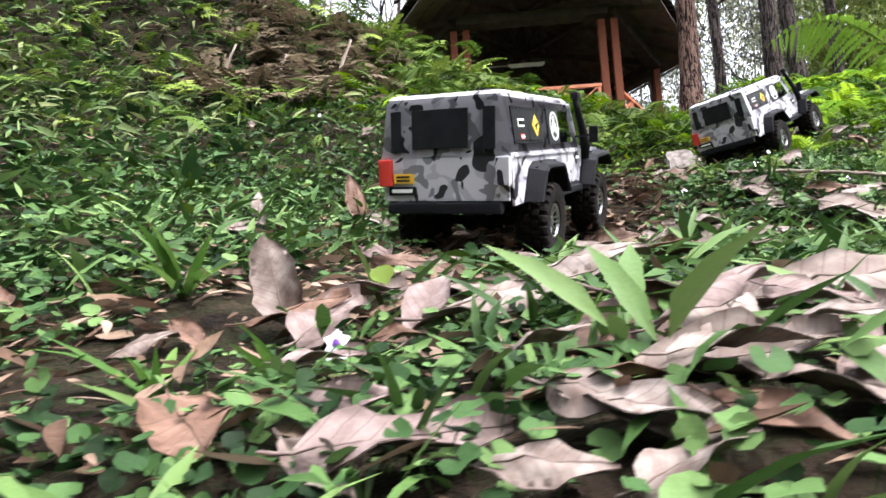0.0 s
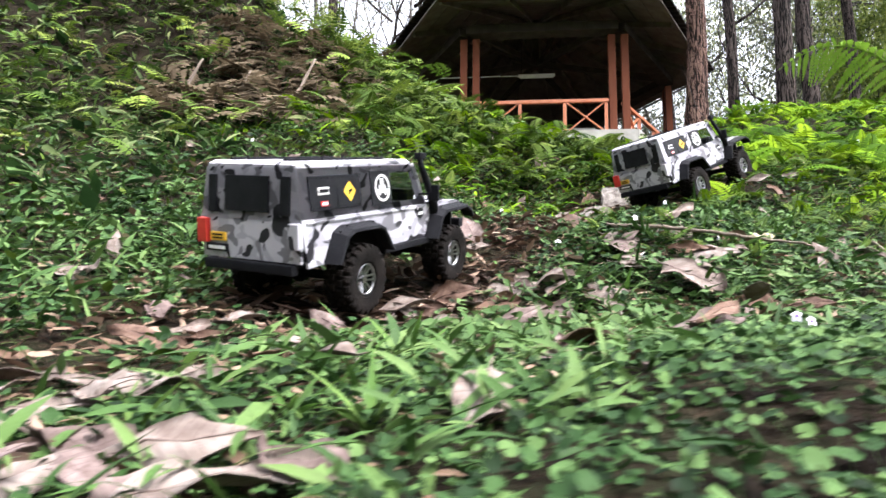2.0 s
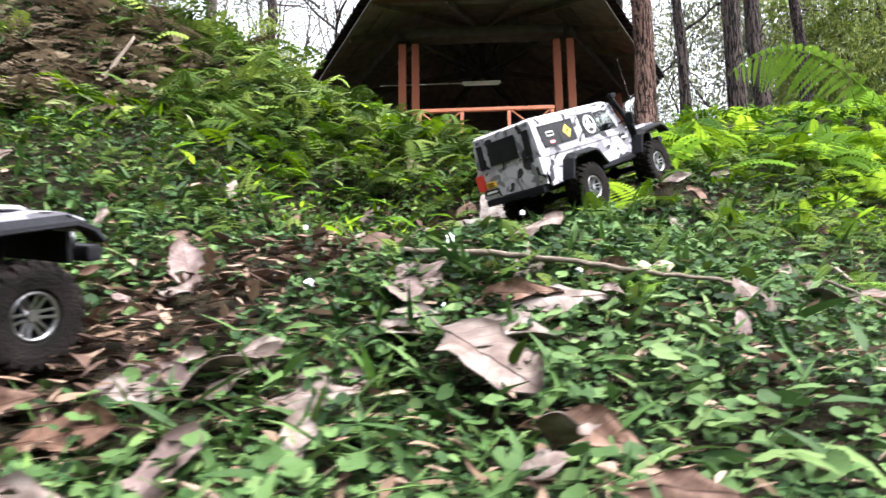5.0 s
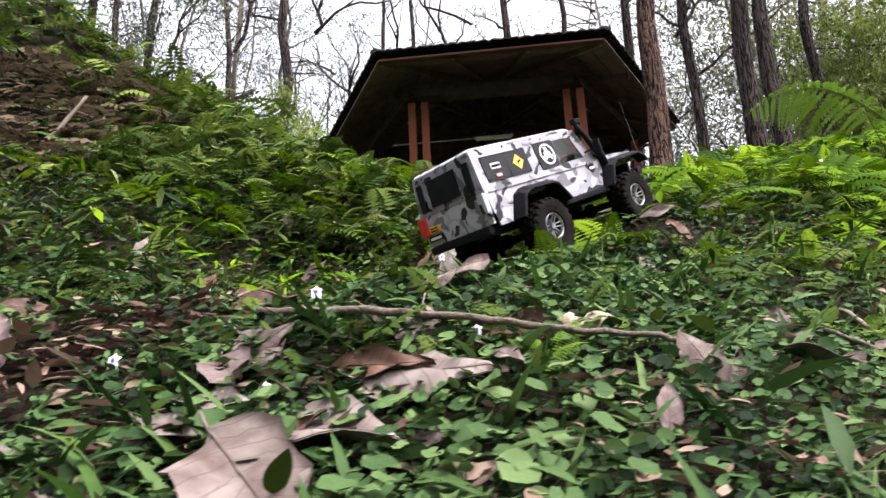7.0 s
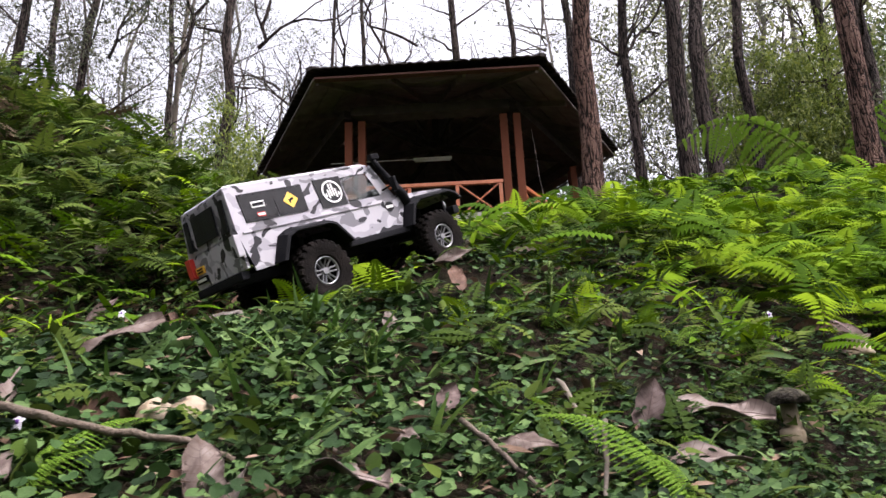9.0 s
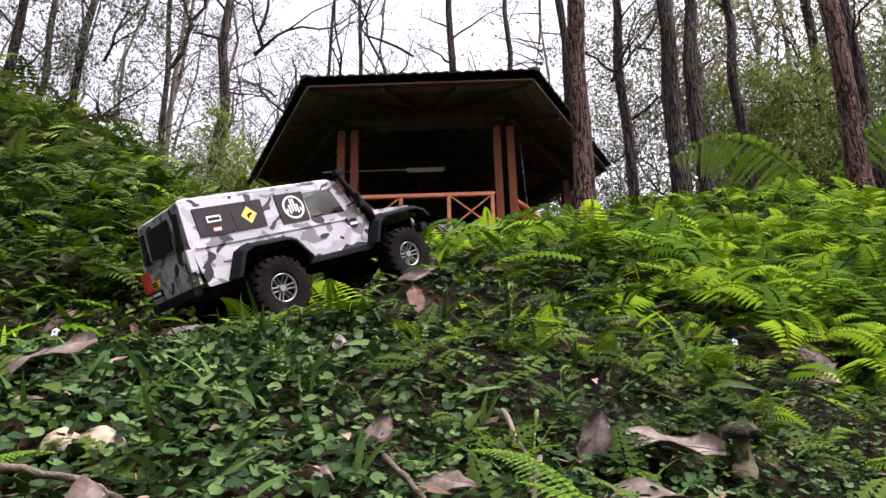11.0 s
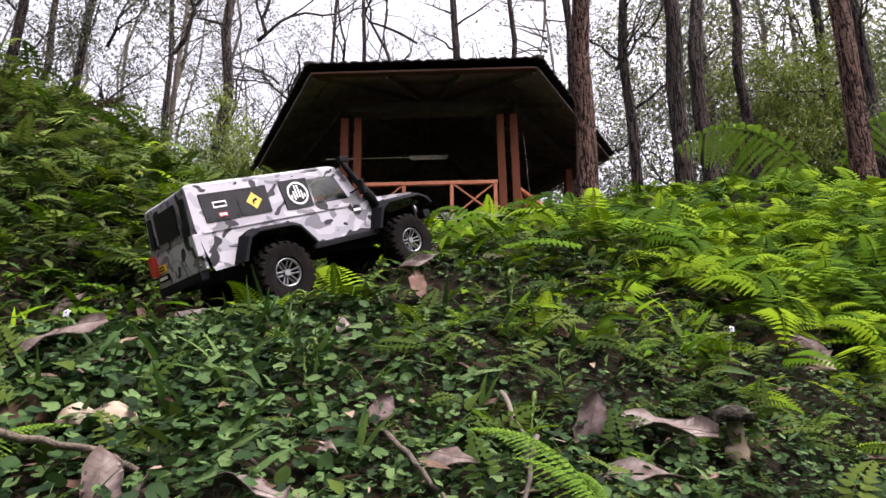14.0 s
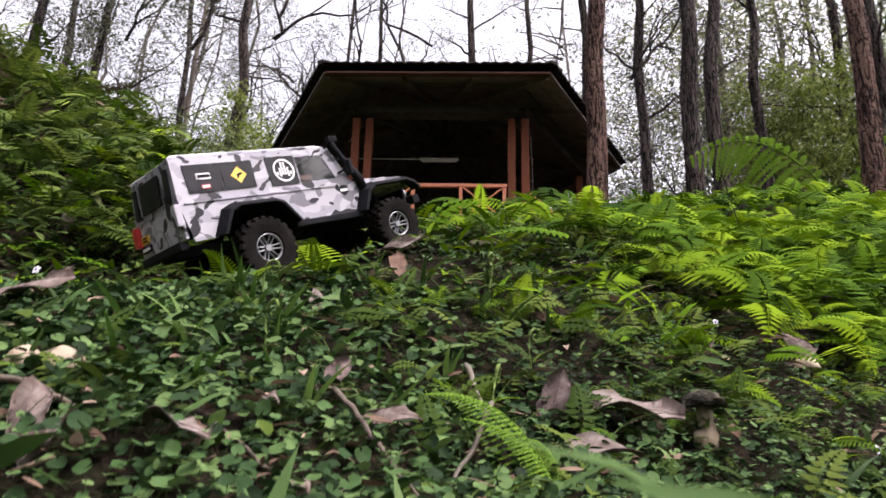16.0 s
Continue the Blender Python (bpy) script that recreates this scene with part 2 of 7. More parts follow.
def bark(name, dark, mid, light, scale, cracks):
    """Long ropy ridges of bark parted by deep furrows; cracks: how strongly cross cracks cut the ridges into plates."""
    m = bpy.data.materials.new(name)
    m.use_nodes = True
    n, l = m.node_tree.nodes, m.node_tree.links
    b = n["Principled BSDF"]
    b.inputs["Roughness"].default_value = 0.92
    b.inputs["Specular IOR Level"].default_value = 0.15
    tc = n.new("ShaderNodeTexCoord")

    def noise_at(size, stretch, detail, distortion=0.0):
        mp = n.new("ShaderNodeMapping")
        mp.inputs["Scale"].default_value = stretch
        l.new(tc.outputs["Object"], mp.inputs["Vector"])
        t = n.new("ShaderNodeTexNoise")
        t.inputs["Scale"].default_value = size
        t.inputs["Detail"].default_value = detail
        t.inputs["Distortion"].default_value = distortion
        l.new(mp.outputs[0], t.inputs["Vector"])
        return t.outputs["Fac"]

    def calc(op, a, c):
        k = n.new("ShaderNodeMath")
        k.operation = op
        for i, value in enumerate((a, c)):
            if isinstance(value, float):
                k.inputs[i].default_value = value
            elif value is not None:
                l.new(value, k.inputs[i])
        return k.outputs[0]

    def line(value, width):
        k = n.new("ShaderNodeMapRange")
        k.interpolation_type = "SMOOTHSTEP"
        k.inputs["From Max"].default_value = width
        l.new(calc("ABSOLUTE", calc("SUBTRACT", value, 0.5), None), k.inputs["Value"])
        return k.outputs[0]

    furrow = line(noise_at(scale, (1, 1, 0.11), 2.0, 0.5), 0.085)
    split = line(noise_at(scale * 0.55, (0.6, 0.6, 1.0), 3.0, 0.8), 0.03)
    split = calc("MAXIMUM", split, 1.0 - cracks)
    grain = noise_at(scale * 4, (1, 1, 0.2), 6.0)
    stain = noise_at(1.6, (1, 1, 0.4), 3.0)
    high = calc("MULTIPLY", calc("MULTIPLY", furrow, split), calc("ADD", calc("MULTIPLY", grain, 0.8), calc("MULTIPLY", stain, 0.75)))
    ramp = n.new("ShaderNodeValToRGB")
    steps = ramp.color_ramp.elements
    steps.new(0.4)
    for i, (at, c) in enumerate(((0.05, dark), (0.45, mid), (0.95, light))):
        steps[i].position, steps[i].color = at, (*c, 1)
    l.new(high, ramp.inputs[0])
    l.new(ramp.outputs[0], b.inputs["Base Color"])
    bp = n.new("ShaderNodeBump")
    bp.inputs["Strength"].default_value = 1.0
    bp.inputs["Distance"].default_value = 0.04
    l.new(high, bp.inputs["Height"])
    l.new(bp.outputs[0], b.inputs["Normal"])
    return m


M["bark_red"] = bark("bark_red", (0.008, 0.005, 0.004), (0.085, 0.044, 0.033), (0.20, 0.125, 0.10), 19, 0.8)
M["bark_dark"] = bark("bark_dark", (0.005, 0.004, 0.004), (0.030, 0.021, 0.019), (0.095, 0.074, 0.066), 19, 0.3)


def camo():
    """White body paint with pale grey, mid grey and near-black camouflage blots."""
    m = material("camouflage_paint", [(0.41, 0.395, 0.44), (0.47, 0.455, 0.50)], 8, 0.45, 0.03, 120, spec=0.35, rough_var=0.08)
    n, l = m.node_tree.nodes, m.node_tree.links
    b = n["Principled BSDF"]
    colour = b.inputs["Base Color"].links[0].from_socket
    tc = n.new("ShaderNodeTexCoord")
    for scale, seed, low, shade in ((21, 5.9, 0.550, (0.33, 0.32, 0.36)), (27, 12.3, 0.608, (0.16, 0.155, 0.175)), (29, 17.6, 0.622, (0.016, 0.015, 0.020))):
        mp = n.new("ShaderNodeMapping")
        mp.inputs["Location"].default_value = (seed, seed * 2, seed)
        mp.inputs["Scale"].default_value = (0.8, 1.3, 1.3)
        l.new(tc.outputs["Object"], mp.inputs["Vector"])
        t = n.new("ShaderNodeTexNoise")
        t.inputs["Scale"].default_value = scale
        t.inputs["Detail"].default_value = 0.8
        t.inputs["Distortion"].default_value = 0.55
        l.new(mp.outputs[0], t.inputs["Vector"])
        r = n.new("ShaderNodeValToRGB")
        r.color_ramp.interpolation = "CONSTANT"
        r.color_ramp.elements[0].color = (0, 0, 0, 1)
        r.color_ramp.elements[1].position, r.color_ramp.elements[1].color = low, (1, 1, 1, 1)
        l.new(t.outputs["Fac"], r.inputs[0])
        mix = n.new("ShaderNodeMix")
        mix.data_type = "RGBA"
        l.new(r.outputs[0], mix.inputs["Factor"])
        l.new(colour, mix.inputs["A"])
        mix.inputs["B"].default_value = (*shade, 1)
        colour = mix.outputs["Result"]
    l.new(colour, b.inputs["Base Color"])
    return m


M["camo"] = camo()


# ---- geometry helpers ----
def mesh(name, verts, faces, mat, smooth=False):
    me = bpy.data.meshes.new(name)
    me.from_pydata([tuple(v) for v in verts], [], [tuple(f) for f in faces])
    me.materials.append(mat)
    if smooth:
        me.polygons.foreach_set("use_smooth", [True] * len(me.polygons))
    me.update()
    return me


def part(name, bm, mat, parent=None, label="", smooth=False):
    """Links a bmesh as one mesh object under a thing or a part."""
    me = bpy.data.meshes.new(name)
    bm.to_mesh(me)
    bm.free()
    me.materials.append(mat)
    if smooth:
        me.polygons.foreach_set("use_smooth", [True] * len(me.polygons))
    ob = new(name, me)
    if parent:
        ob.parent = parent
    if label:
        ob["label"] = label
    return ob


def box(bm, size, at, bevel=0.0, turn=None):
    m = Matrix.Translation(at) @ (turn or Matrix()) @ Matrix.Diagonal((*size, 1))
    out = bmesh.ops.create_cube(bm, size=1, matrix=m)
    if bevel:
        edges = list({e for v in out["verts"] for e in v.link_edges})
        bmesh.ops.bevel(bm, geom=edges, offset=bevel, segments=2, affect="EDGES", profile=0.7)
    return bm


def beam(bm, a, b, width, depth, bevel=0.0):
    """A squared bar from a to b."""
    a, b = Vector(a), Vector(b)
    d = b - a
    q = d.to_track_quat("Z", "Y").to_matrix().to_4x4()
    return box(bm, (width, depth, d.length), (a + b) / 2, bevel, q)


def tube(points, radii, sides=8, seed=0, rough=0.0):
    """Vertices and faces of a round limb along points."""
    rng = random.Random(seed)
    verts, faces = [], []
    n = len(points)
    for i, p in enumerate(points):
        p = Vector(p)
        d = (Vector(points[min(i + 1, n - 1)]) - Vector(points[max(i - 1, 0)])).normalized()
        q = d.to_track_quat("Z", "Y")
        for k in range(sides):
            a = 2 * math.pi * k / sides
            r = radii[i] * (1 + rough * rng.uniform(-1, 1))
            verts.append(p + q @ Vector((r * math.cos(a), r * math.sin(a), 0)))
    for i in range(n - 1):
        for k in range(sides):
            k2 = (k + 1) % sides
            faces.append((i * sides + k, i * sides + k2, (i + 1) * sides + k2, (i + 1) * sides + k))
    faces.append(tuple(range(sides))[::-1])
    faces.append(tuple((n - 1) * sides + k for k in range(sides)))
    return verts, faces


# ---- ground ----
FINE = [0.00, 0.04, -0.18, 0.49, -0.03, 0.11, -0.32, 0.22, -0.65, 0.33, 0.00, -0.12, -0.05, 0.13, -0.26, 0.07, -0.03, -0.49, 0.06, 0.02, -0.01, 0.12, -0.17, -0.26, -0.08]
COARSE = [0.25, -0.09, 0.65, 1.21, 0.20, -0.08, 0.19, -0.25, -0.45, -0.41, -0.19, -0.04, -0.40, 0.36, 0.16, 0.05, 0.26, 0.20, -0.14, -0.16, 0.02, 0.03, -0.29, 0.13, 0.15, -0.17, -0.22, -0.25, -0.06, 0.07]
BANK = [0.44, 0.27, 0.50]
BUMPS = [(x, y, 0.55) for x in (-0.9, -0.2, 0.5, 1.2, 1.9) for y in (0.5, 1.2, 1.9, 2.6, 3.3)]
BUMPS += [(x, y, 1.3) for x in (-3.4, -2.2, -0.8, 0.8, 2.4, 4.2) for y in (0.2, 1.8, 3.4, 5.0, 6.8)]
BUMPS += [(-2.2, 4.3, 0.5), (-1.9, 3.5, 0.4), (-2.9, 4.2, 0.6)]


def slope_height(x, y):
    """The slope that levels out at the pavilion, with hollows, the fern knoll and the earth bank."""

    def soft(u):
        return 0.35 * np.log1p(np.exp(np.clip(u / 0.35, -60, 60)))

    z = 0.02 + 0.385 * (soft(y) - soft(y - 10.3)) + 0.04 * np.minimum(soft(y - 10.3), 40)
    for (bx, by, r), h in zip(BUMPS, FINE + COARSE + BANK):
        z = z + h * np.exp(-((x - bx) ** 2 + (y - by) ** 2) / (2 * r * r))
    z = z - 0.20 * np.clip((y - 3.6) / 1.8, 0, 1) * np.clip((10.4 - y) / 1.2, 0, 1) * np.clip((x + 1.4) / 0.9, 0, 1)
    sight = 0.36 + 0.322 * (y - 1)
    worn = np.clip((x + 1.5) / 0.6, 0, 1) * np.clip((3.2 - x) / 0.8, 0, 1) * np.clip((y - 3.4) / 0.8, 0, 1) * np.clip((12.5 - y) / 0.8, 0, 1)
    return z + worn * (np.minimum(z, sight) - z)


def height(x, y):
    """The hillside with the leafy hump that falls from the bank to the trail, and small unevenness."""
    x, y = np.asarray(x, float), np.asarray(y, float)
    z = slope_height(x, y)
    crest = np.interp(x, (-1.8, -1.36, -1.0, -0.75, -0.5, -0.3, -0.1, 0.1, 0.35, 0.7), (2.30, 2.12, 1.90, 1.75, 1.62, 1.52, 1.42, 1.37, 1.34, 1.28))
    rise = np.clip(crest - slope_height(x, np.full_like(y, 4.05)), 0, 1) * np.clip((x + 2.4) / 0.7, 0, 1)
    z = z + rise * np.exp(-0.5 * ((y - 4.05) / np.where(y < 4.05, 0.5, 1.0)) ** 2)
    z = z + 0.012 * np.sin(9.1 * x + 3 * np.sin(5.3 * y)) * np.sin(8.3 * y + 2 * np.sin(6.1 * x))
    return z + 0.006 * np.sin(23 * x + 1.3) * np.sin(27 * y + 4 * np.sin(3 * x))


def z_at(x, y):
    return float(height(x, y))


def build_ground():
    xs = np.concatenate([[-400, -150, -60, -30], np.arange(-16, -3, 0.6), np.arange(-3, 3.2, 0.035), np.arange(3.2, 16, 0.5), [30, 60, 150, 400]])
    ys = np.concatenate([[-300, -100, -40, -15, -8, -4], np.arange(-2, -0.5, 0.3), np.arange(-0.5, 4.6, 0.035), np.arange(4.6, 16, 0.25), [20, 26, 40, 80, 200, 500]])
    gx, gy = np.meshgrid(xs, ys)
    gz = height(gx, gy)
    verts = np.stack([gx, gy, gz], -1).reshape(-1, 3)
    w = len(xs)
    i, j = np.meshgrid(np.arange(w - 1), np.arange(len(ys) - 1))
    a = (j * w + i).ravel()
    faces = np.stack([a, a + 1, a + w + 1, a + w], -1)
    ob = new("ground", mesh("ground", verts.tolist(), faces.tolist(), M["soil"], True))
    tagged(ob, "dark leaf-strewn forest soil on a steep mossy slope", "ground", kind="structure")


build_ground()


# ---- pavilion: six-sided, open, on a concrete slab ----
PC = Vector((0.27, 14.2, 0.0))
FLOOR_Z = 3.93
EAVE_Z = 6.22 - 0.06


def hexagon(radius, z, k):
    a = radians(-120 + 60 * k)
    wide = radius * 1.03 if k % 3 == 2 else radius
    return Vector((PC.x + wide * math.cos(a), PC.y + (4.3945 - 1.36 * (3.74 - radius)) * math.sin(a), z))


def build_pavilion():
    base = new("pavilion")
    base.location = (PC.x, PC.y, FLOOR_Z)
    tagged(base, "open six-sided timber pavilion with dark tiled roof and orange railings", "pavilion")
    inv = Matrix.Translation(-base.location)

    def add(name, bm, mat, label="", parent=None, smooth=False):
        bm.transform(inv)
        return part(name, bm, mat, parent or base, label, smooth)

    bm = bmesh.new()
    low = [bm.verts.new(hexagon(3.2, 2.9, k)) for k in range(6)]
    top = [bm.verts.new(hexagon(3.2, FLOOR_Z, k)) for k in range(6)]
    bm.faces.new(top)
    for k in range(6):
        bm.faces.new((low[k], low[(k + 1) % 6], top[(k + 1) % 6], top[k]))
    add("floor_slab", bm, M["concrete"], "grey concrete floor slab")
    # paired posts at every corner
    for k in range(6):
        c = hexagon(2.75, 0, k)
        out = (c - Vector((PC.x, PC.y, 0))).normalized()
        for s in (-1, 1):
            side = Vector((1, 0, 0)) if k in (0, 1, 3, 4) else Vector((0, 1, 0))
            p = c + side * s * 0.115 + Vector((0.06 if k == 0 else 0.0, 0, 0))
            bm = bmesh.new()
            box(bm, (0.13, 0.13, 1.95), (p.x, p.y, FLOOR_Z + 0.975), 0.008)
            add("post", bm, M["post"])
    # railings on every side but the back one
    for k in range(6):
        if k == 3:
            continue
        a, b = hexagon(2.75, 0, k), hexagon(2.75, 0, (k + 1) % 6)
        d = (b - a).normalized()
        a, b = a + d * 0.19, b - d * 0.19
        za, zt = FLOOR_Z + 0.12, FLOOR_Z + 0.72
        length = (b - a).length
        rail = new("railing")
        rail.parent = base
        for z, w in ((za, 0.06), (zt, 0.075)):
            bm = bmesh.new()
            beam(bm, (a.x, a.y, z), (b.x, b.y, z), w, 0.06, 0.005)
            add("rail_bar", bm, M["rail_paint"], parent=rail)
        cuts = [0.02, 0.33, 0.67, 0.98]
        for s in cuts:
            p = a + d * length * s
            bm = bmesh.new()
            beam(bm, (p.x, p.y, FLOOR_Z), (p.x, p.y, zt - 0.037), 0.06, 0.06, 0.005)
            add("baluster", bm, M["rail_paint"], parent=rail)
        for s0, s1 in ((0.02, 0.33), (0.67, 0.98)):
            p, q = a + d * (length * s0 + 0.03), a + d * (length * s1 - 0.03)
            for i, (u, v) in enumerate(((za + 0.02, zt - 0.03), (zt - 0.03, za + 0.02))):
                off = Vector((d.y, -d.x, 0)) * (0.012 * (1 if i else -1))
                bm = bmesh.new()
                beam(bm, (p.x + off.x, p.y + off.y, u), (q.x + off.x, q.y + off.y, v), 0.05, 0.022, 0.003)
                add("cross_brace", bm, M["rail_paint"], parent=rail)
    # roof: six sheet faces with ribbed profile, hips, fascia, soffit, rafters
    rise = 1.55
    apex = Vector((PC.x, PC.y, EAVE_Z + rise))
    for k in range(6):
        a, b = hexagon(3.74, EAVE_Z + 0.10, k), hexagon(3.74, EAVE_Z + 0.10, (k + 1) % 6)
        verts, faces = [], []
        cols, rows = 60, 9
        nrm = (b - a).cross(apex - a).normalized()
        if nrm.z < 0:
            nrm = -nrm
        for layer in (0, 1):
            for r in range(rows + 1):
                t = r / rows * 0.985
                for c in range(cols + 1):
                    u = c / cols
                    p = a.lerp(b, u).lerp(apex, t)
                    wave = 0.032 * abs(math.sin((u - 0.5) * (1 - t) * 22 * math.pi)) + 0.016 * (r % 2 == 0)
                    verts.append(p + nrm * (wave + (0 if layer else -0.02)))
        n = (cols + 1) * (rows + 1)
        for layer in (0, 1):
            for r in range(rows):
                for c in range(cols):
                    i = layer * n + r * (cols + 1) + c
                    f = (i, i + 1, i + cols + 2, i + cols + 1)
                    faces.append(f if layer else f[::-1])
        for c in range(cols):
            faces.append((c, c + 1, n + c + 1, n + c))
        me = mesh("roof_sheet", [inv @ v for v in verts], faces, M["roof_dark"])
        ob = new("roof_sheet", me)
        ob.parent = base
        # hip cap
        bm = bmesh.new()
        beam(bm, a + Vector((0, 0, 0.04)), apex + Vector((0, 0, 0.05)), 0.13, 0.05, 0.012)
        add("ridge_cap", bm, M["roof_dark"])
        # fascia board
        e0, e1 = hexagon(3.62, EAVE_Z, k), hexagon(3.62, EAVE_Z, (k + 1) % 6)
        bm = bmesh.new()
        beam(bm, e0, e1, 0.12 if k == 0 else 0.06, 0.035, 0.006)
        add("fascia", bm, M["fascia"] if k == 0 else M["soffit"], "red-brown fascia board" if k == 0 else "")
        # soffit of boards from the fascia up to the apex
        s0, s1, s2 = hexagon(3.6, EAVE_Z + 0.03, k), hexagon(3.6, EAVE_Z + 0.03, (k + 1) % 6), apex + Vector((0, 0, -0.12))
        for i in range(9):
            t0, t1 = i / 9, (i + 0.94) / 9
            q = [s0.lerp(s2, t0), s1.lerp(s2, t0), s1.lerp(s2, t1), s0.lerp(s2, t1)]
            bm = bmesh.new()
            lo = [bm.verts.new(v) for v in q]
            hi = [bm.verts.new(v + Vector((0, 0, 0.018))) for v in q]
            bm.faces.new(lo[::-1])
            bm.faces.new(hi)
            for j in range(4):
                bm.faces.new((lo[j], lo[(j + 1) % 4], hi[(j + 1) % 4], hi[j]))
            add("soffit_board", bm, M["soffit"])
        # rafters: one on each hip, two between
        for u in (0.0, 0.33, 0.67):
            r0 = s0.lerp(s1, u) + Vector((0, 0, -0.05))
            r1 = r0.lerp(apex + Vector((0, 0, -0.22)), 0.97 if u == 0 else 0.8)
            bm = bmesh.new()
            beam(bm, r0.lerp(r1, 0.01), r1, 0.06, 0.10, 0.004)
            add("rafter", bm, M["soffit"])
        # ring beam over the posts and a brace up to the king post
        p0, p1 = hexagon(2.75, FLOOR_Z + 2.1, k), hexagon(2.75, FLOOR_Z + 2.1, (k + 1) % 6)
        # deep dark beam stands in for the shade over the post tops
        bm = bmesh.new()
        beam(bm, p0, p1, 0.30, 0.16, 0.005)
        add("ring_beam", bm, M["truss"])
        tie = Vector((PC.x, PC.y, FLOOR_Z + 2.62))
        bm = bmesh.new()
        beam(bm, p0 + Vector((0, 0, 0.07)), tie, 0.08, 0.12, 0.005)
        add("tie_beam", bm, M["truss"])
        bm = bmesh.new()
        beam(bm, tie.lerp(p0, 0.05), tie.lerp(p0, 0.35) + Vector((0, 0, 0.62)), 0.06, 0.06, 0.004)
        add("roof_brace", bm, M["truss"])
    bm = bmesh.new()
    box(bm, (0.14, 0.14, 1.2), (PC.x, PC.y, FLOOR_Z + 3.1), 0.008)
    add("king_post", bm, M["truss"])
    return base


def build_pavilion_things():
    # fluorescent batten with its conduit, hung across the middle
    lamp = new("batten_lamp")
    lamp.location = (-0.12, 12.9, FLOOR_Z + 1.80)
    tagged(lamp, "unlit white fluorescent batten lamp hung under the roof", "lamp")
    for name, size, at, mat in (("housing", (0.75, 0.06, 0.05), (0.35, 0, 0), "tube"), ("lamp_tube", (0.68, 0.03, 0.03), (0.35, 0, -0.042), "tube"),
                                ("conduit", (1.6, 0.018, 0.018), (-0.83, 0, 0.0), "tube")):
        bm = bmesh.new()
        box(bm, size, at, min(size) * 0.3)
        part(name, bm, M[mat], lamp)
    for x in (0.05, 0.65):
        bm = bmesh.new()
        beam(bm, (x, 0, 0.02), (x, 0, 1.02), 0.008, 0.008)
        part("hanger", bm, M["black"], lamp)
    bench = new("bench")
    bench.location = (0.55, 12.35, FLOOR_Z)
    tagged(bench, "pale plank bench inside the pavilion behind the railing", "bench")
    bm = bmesh.new()
    box(bm, (1.5, 0.32, 0.05), (0, 0, 0.4), 0.008)
    part("seat", bm, M["concrete"], bench)
    for x in (-0.6, 0.6):
        bm = bmesh.new()
        box(bm, (0.08, 0.28, 0.375), (x, 0, 0.1875), 0.006)
        part("leg", bm, M["concrete"], bench)


build_pavilion()
build_pavilion_things()


# ---- joined growth: many copies of small templates in one mesh ----
def stuff(name, templates, pos, yaw, pitch, roll, scale, mat, label, category, parent=None, lean=0.0):
    """One mesh of many turned and scaled copies of the templates."""
    allv, allf, start = [], [], 0
    which = np.arange(len(pos)) % len(templates)
    for k, (tv, tf) in enumerate(templates):
        sel = which == k
        p, a, b, c, s = pos[sel], yaw[sel], pitch[sel], roll[sel], scale[sel]
        if not len(p):
            continue
        ca, sa, cb, sb, cc, sc = np.cos(a), np.sin(a), np.cos(b), np.sin(b), np.cos(c), np.sin(c)
        rx = np.stack([ca * cb, -sa * cc - ca * sb * sc, sa * sc - ca * sb * cc], -1)
        ry = np.stack([sa * cb, ca * cc - sa * sb * sc, -ca * sc - sa * sb * cc], -1)
        rz = np.stack([sb, cb * sc, cb * cc], -1)
        rot = np.stack([rx, ry, rz], 1)
        v = np.einsum("nij,vj->nvi", rot, tv) * s[:, None, None]
        t = lean[sel][:, None] if np.ndim(lean) else lean
        v = np.stack([v[..., 0], v[..., 1] * np.cos(t) - v[..., 2] * np.sin(t), v[..., 1] * np.sin(t) + v[..., 2] * np.cos(t)], -1) + p[:, None, :]
        n = len(tv)
        f = tf[None] + (start + n * np.arange(len(p)))[:, None, None]
        allv.append(v.reshape(-1, 3))
        allf.append(f.reshape(-1, 3))
        start += n * len(p)
    v, f = np.concatenate(allv), np.concatenate(allf)
    me = bpy.data.meshes.new(name)
    me.vertices.add(len(v))
    me.vertices.foreach_set("co", v.astype(np.float32).ravel())
    me.loops.add(f.size)
    me.loops.foreach_set("vertex_index", f.astype(np.int32).ravel())
    me.polygons.add(len(f))
    me.polygons.foreach_set("loop_start", np.arange(0, f.size, 3, dtype=np.int32))
    me.materials.append(mat)
    me.update(calc_edges=True)
    me.validate()
    ob = new(name, me)
    if parent:
        ob.parent = parent
    else:
        tagged(ob, label, category, kind="stuff")
    return ob


def tris(quads):
    out = []
    for q in quads:
        out += [(q[0], q[1], q[2])] + ([(q[0], q[2], q[3])] if len(q) == 4 else [])
    return np.array(out)


def leaf_shape(length, width, fold=0.25, droop=0.15, steps=4):
    """A pointed leaf along x with a folded midrib."""
    v, f = [], []
    for i in range(steps + 1):
        t = i / steps
        w = width * math.sin(math.pi * (0.06 + 0.94 * t ** 0.8)) ** 0.9 if 0 < i < steps else 0.004 * width
        z = -droop * length * t * t
        v += [(length * t, -w / 2, z + fold * w / 2), (length * t, 0, z), (length * t, w / 2, z + fold * w / 2)]
    for i in range(steps):
        a = 3 * i
        f += [(a, a + 3, a + 4, a + 1), (a + 1, a + 4, a + 5, a + 2)]
    return np.array(v), tris(f)


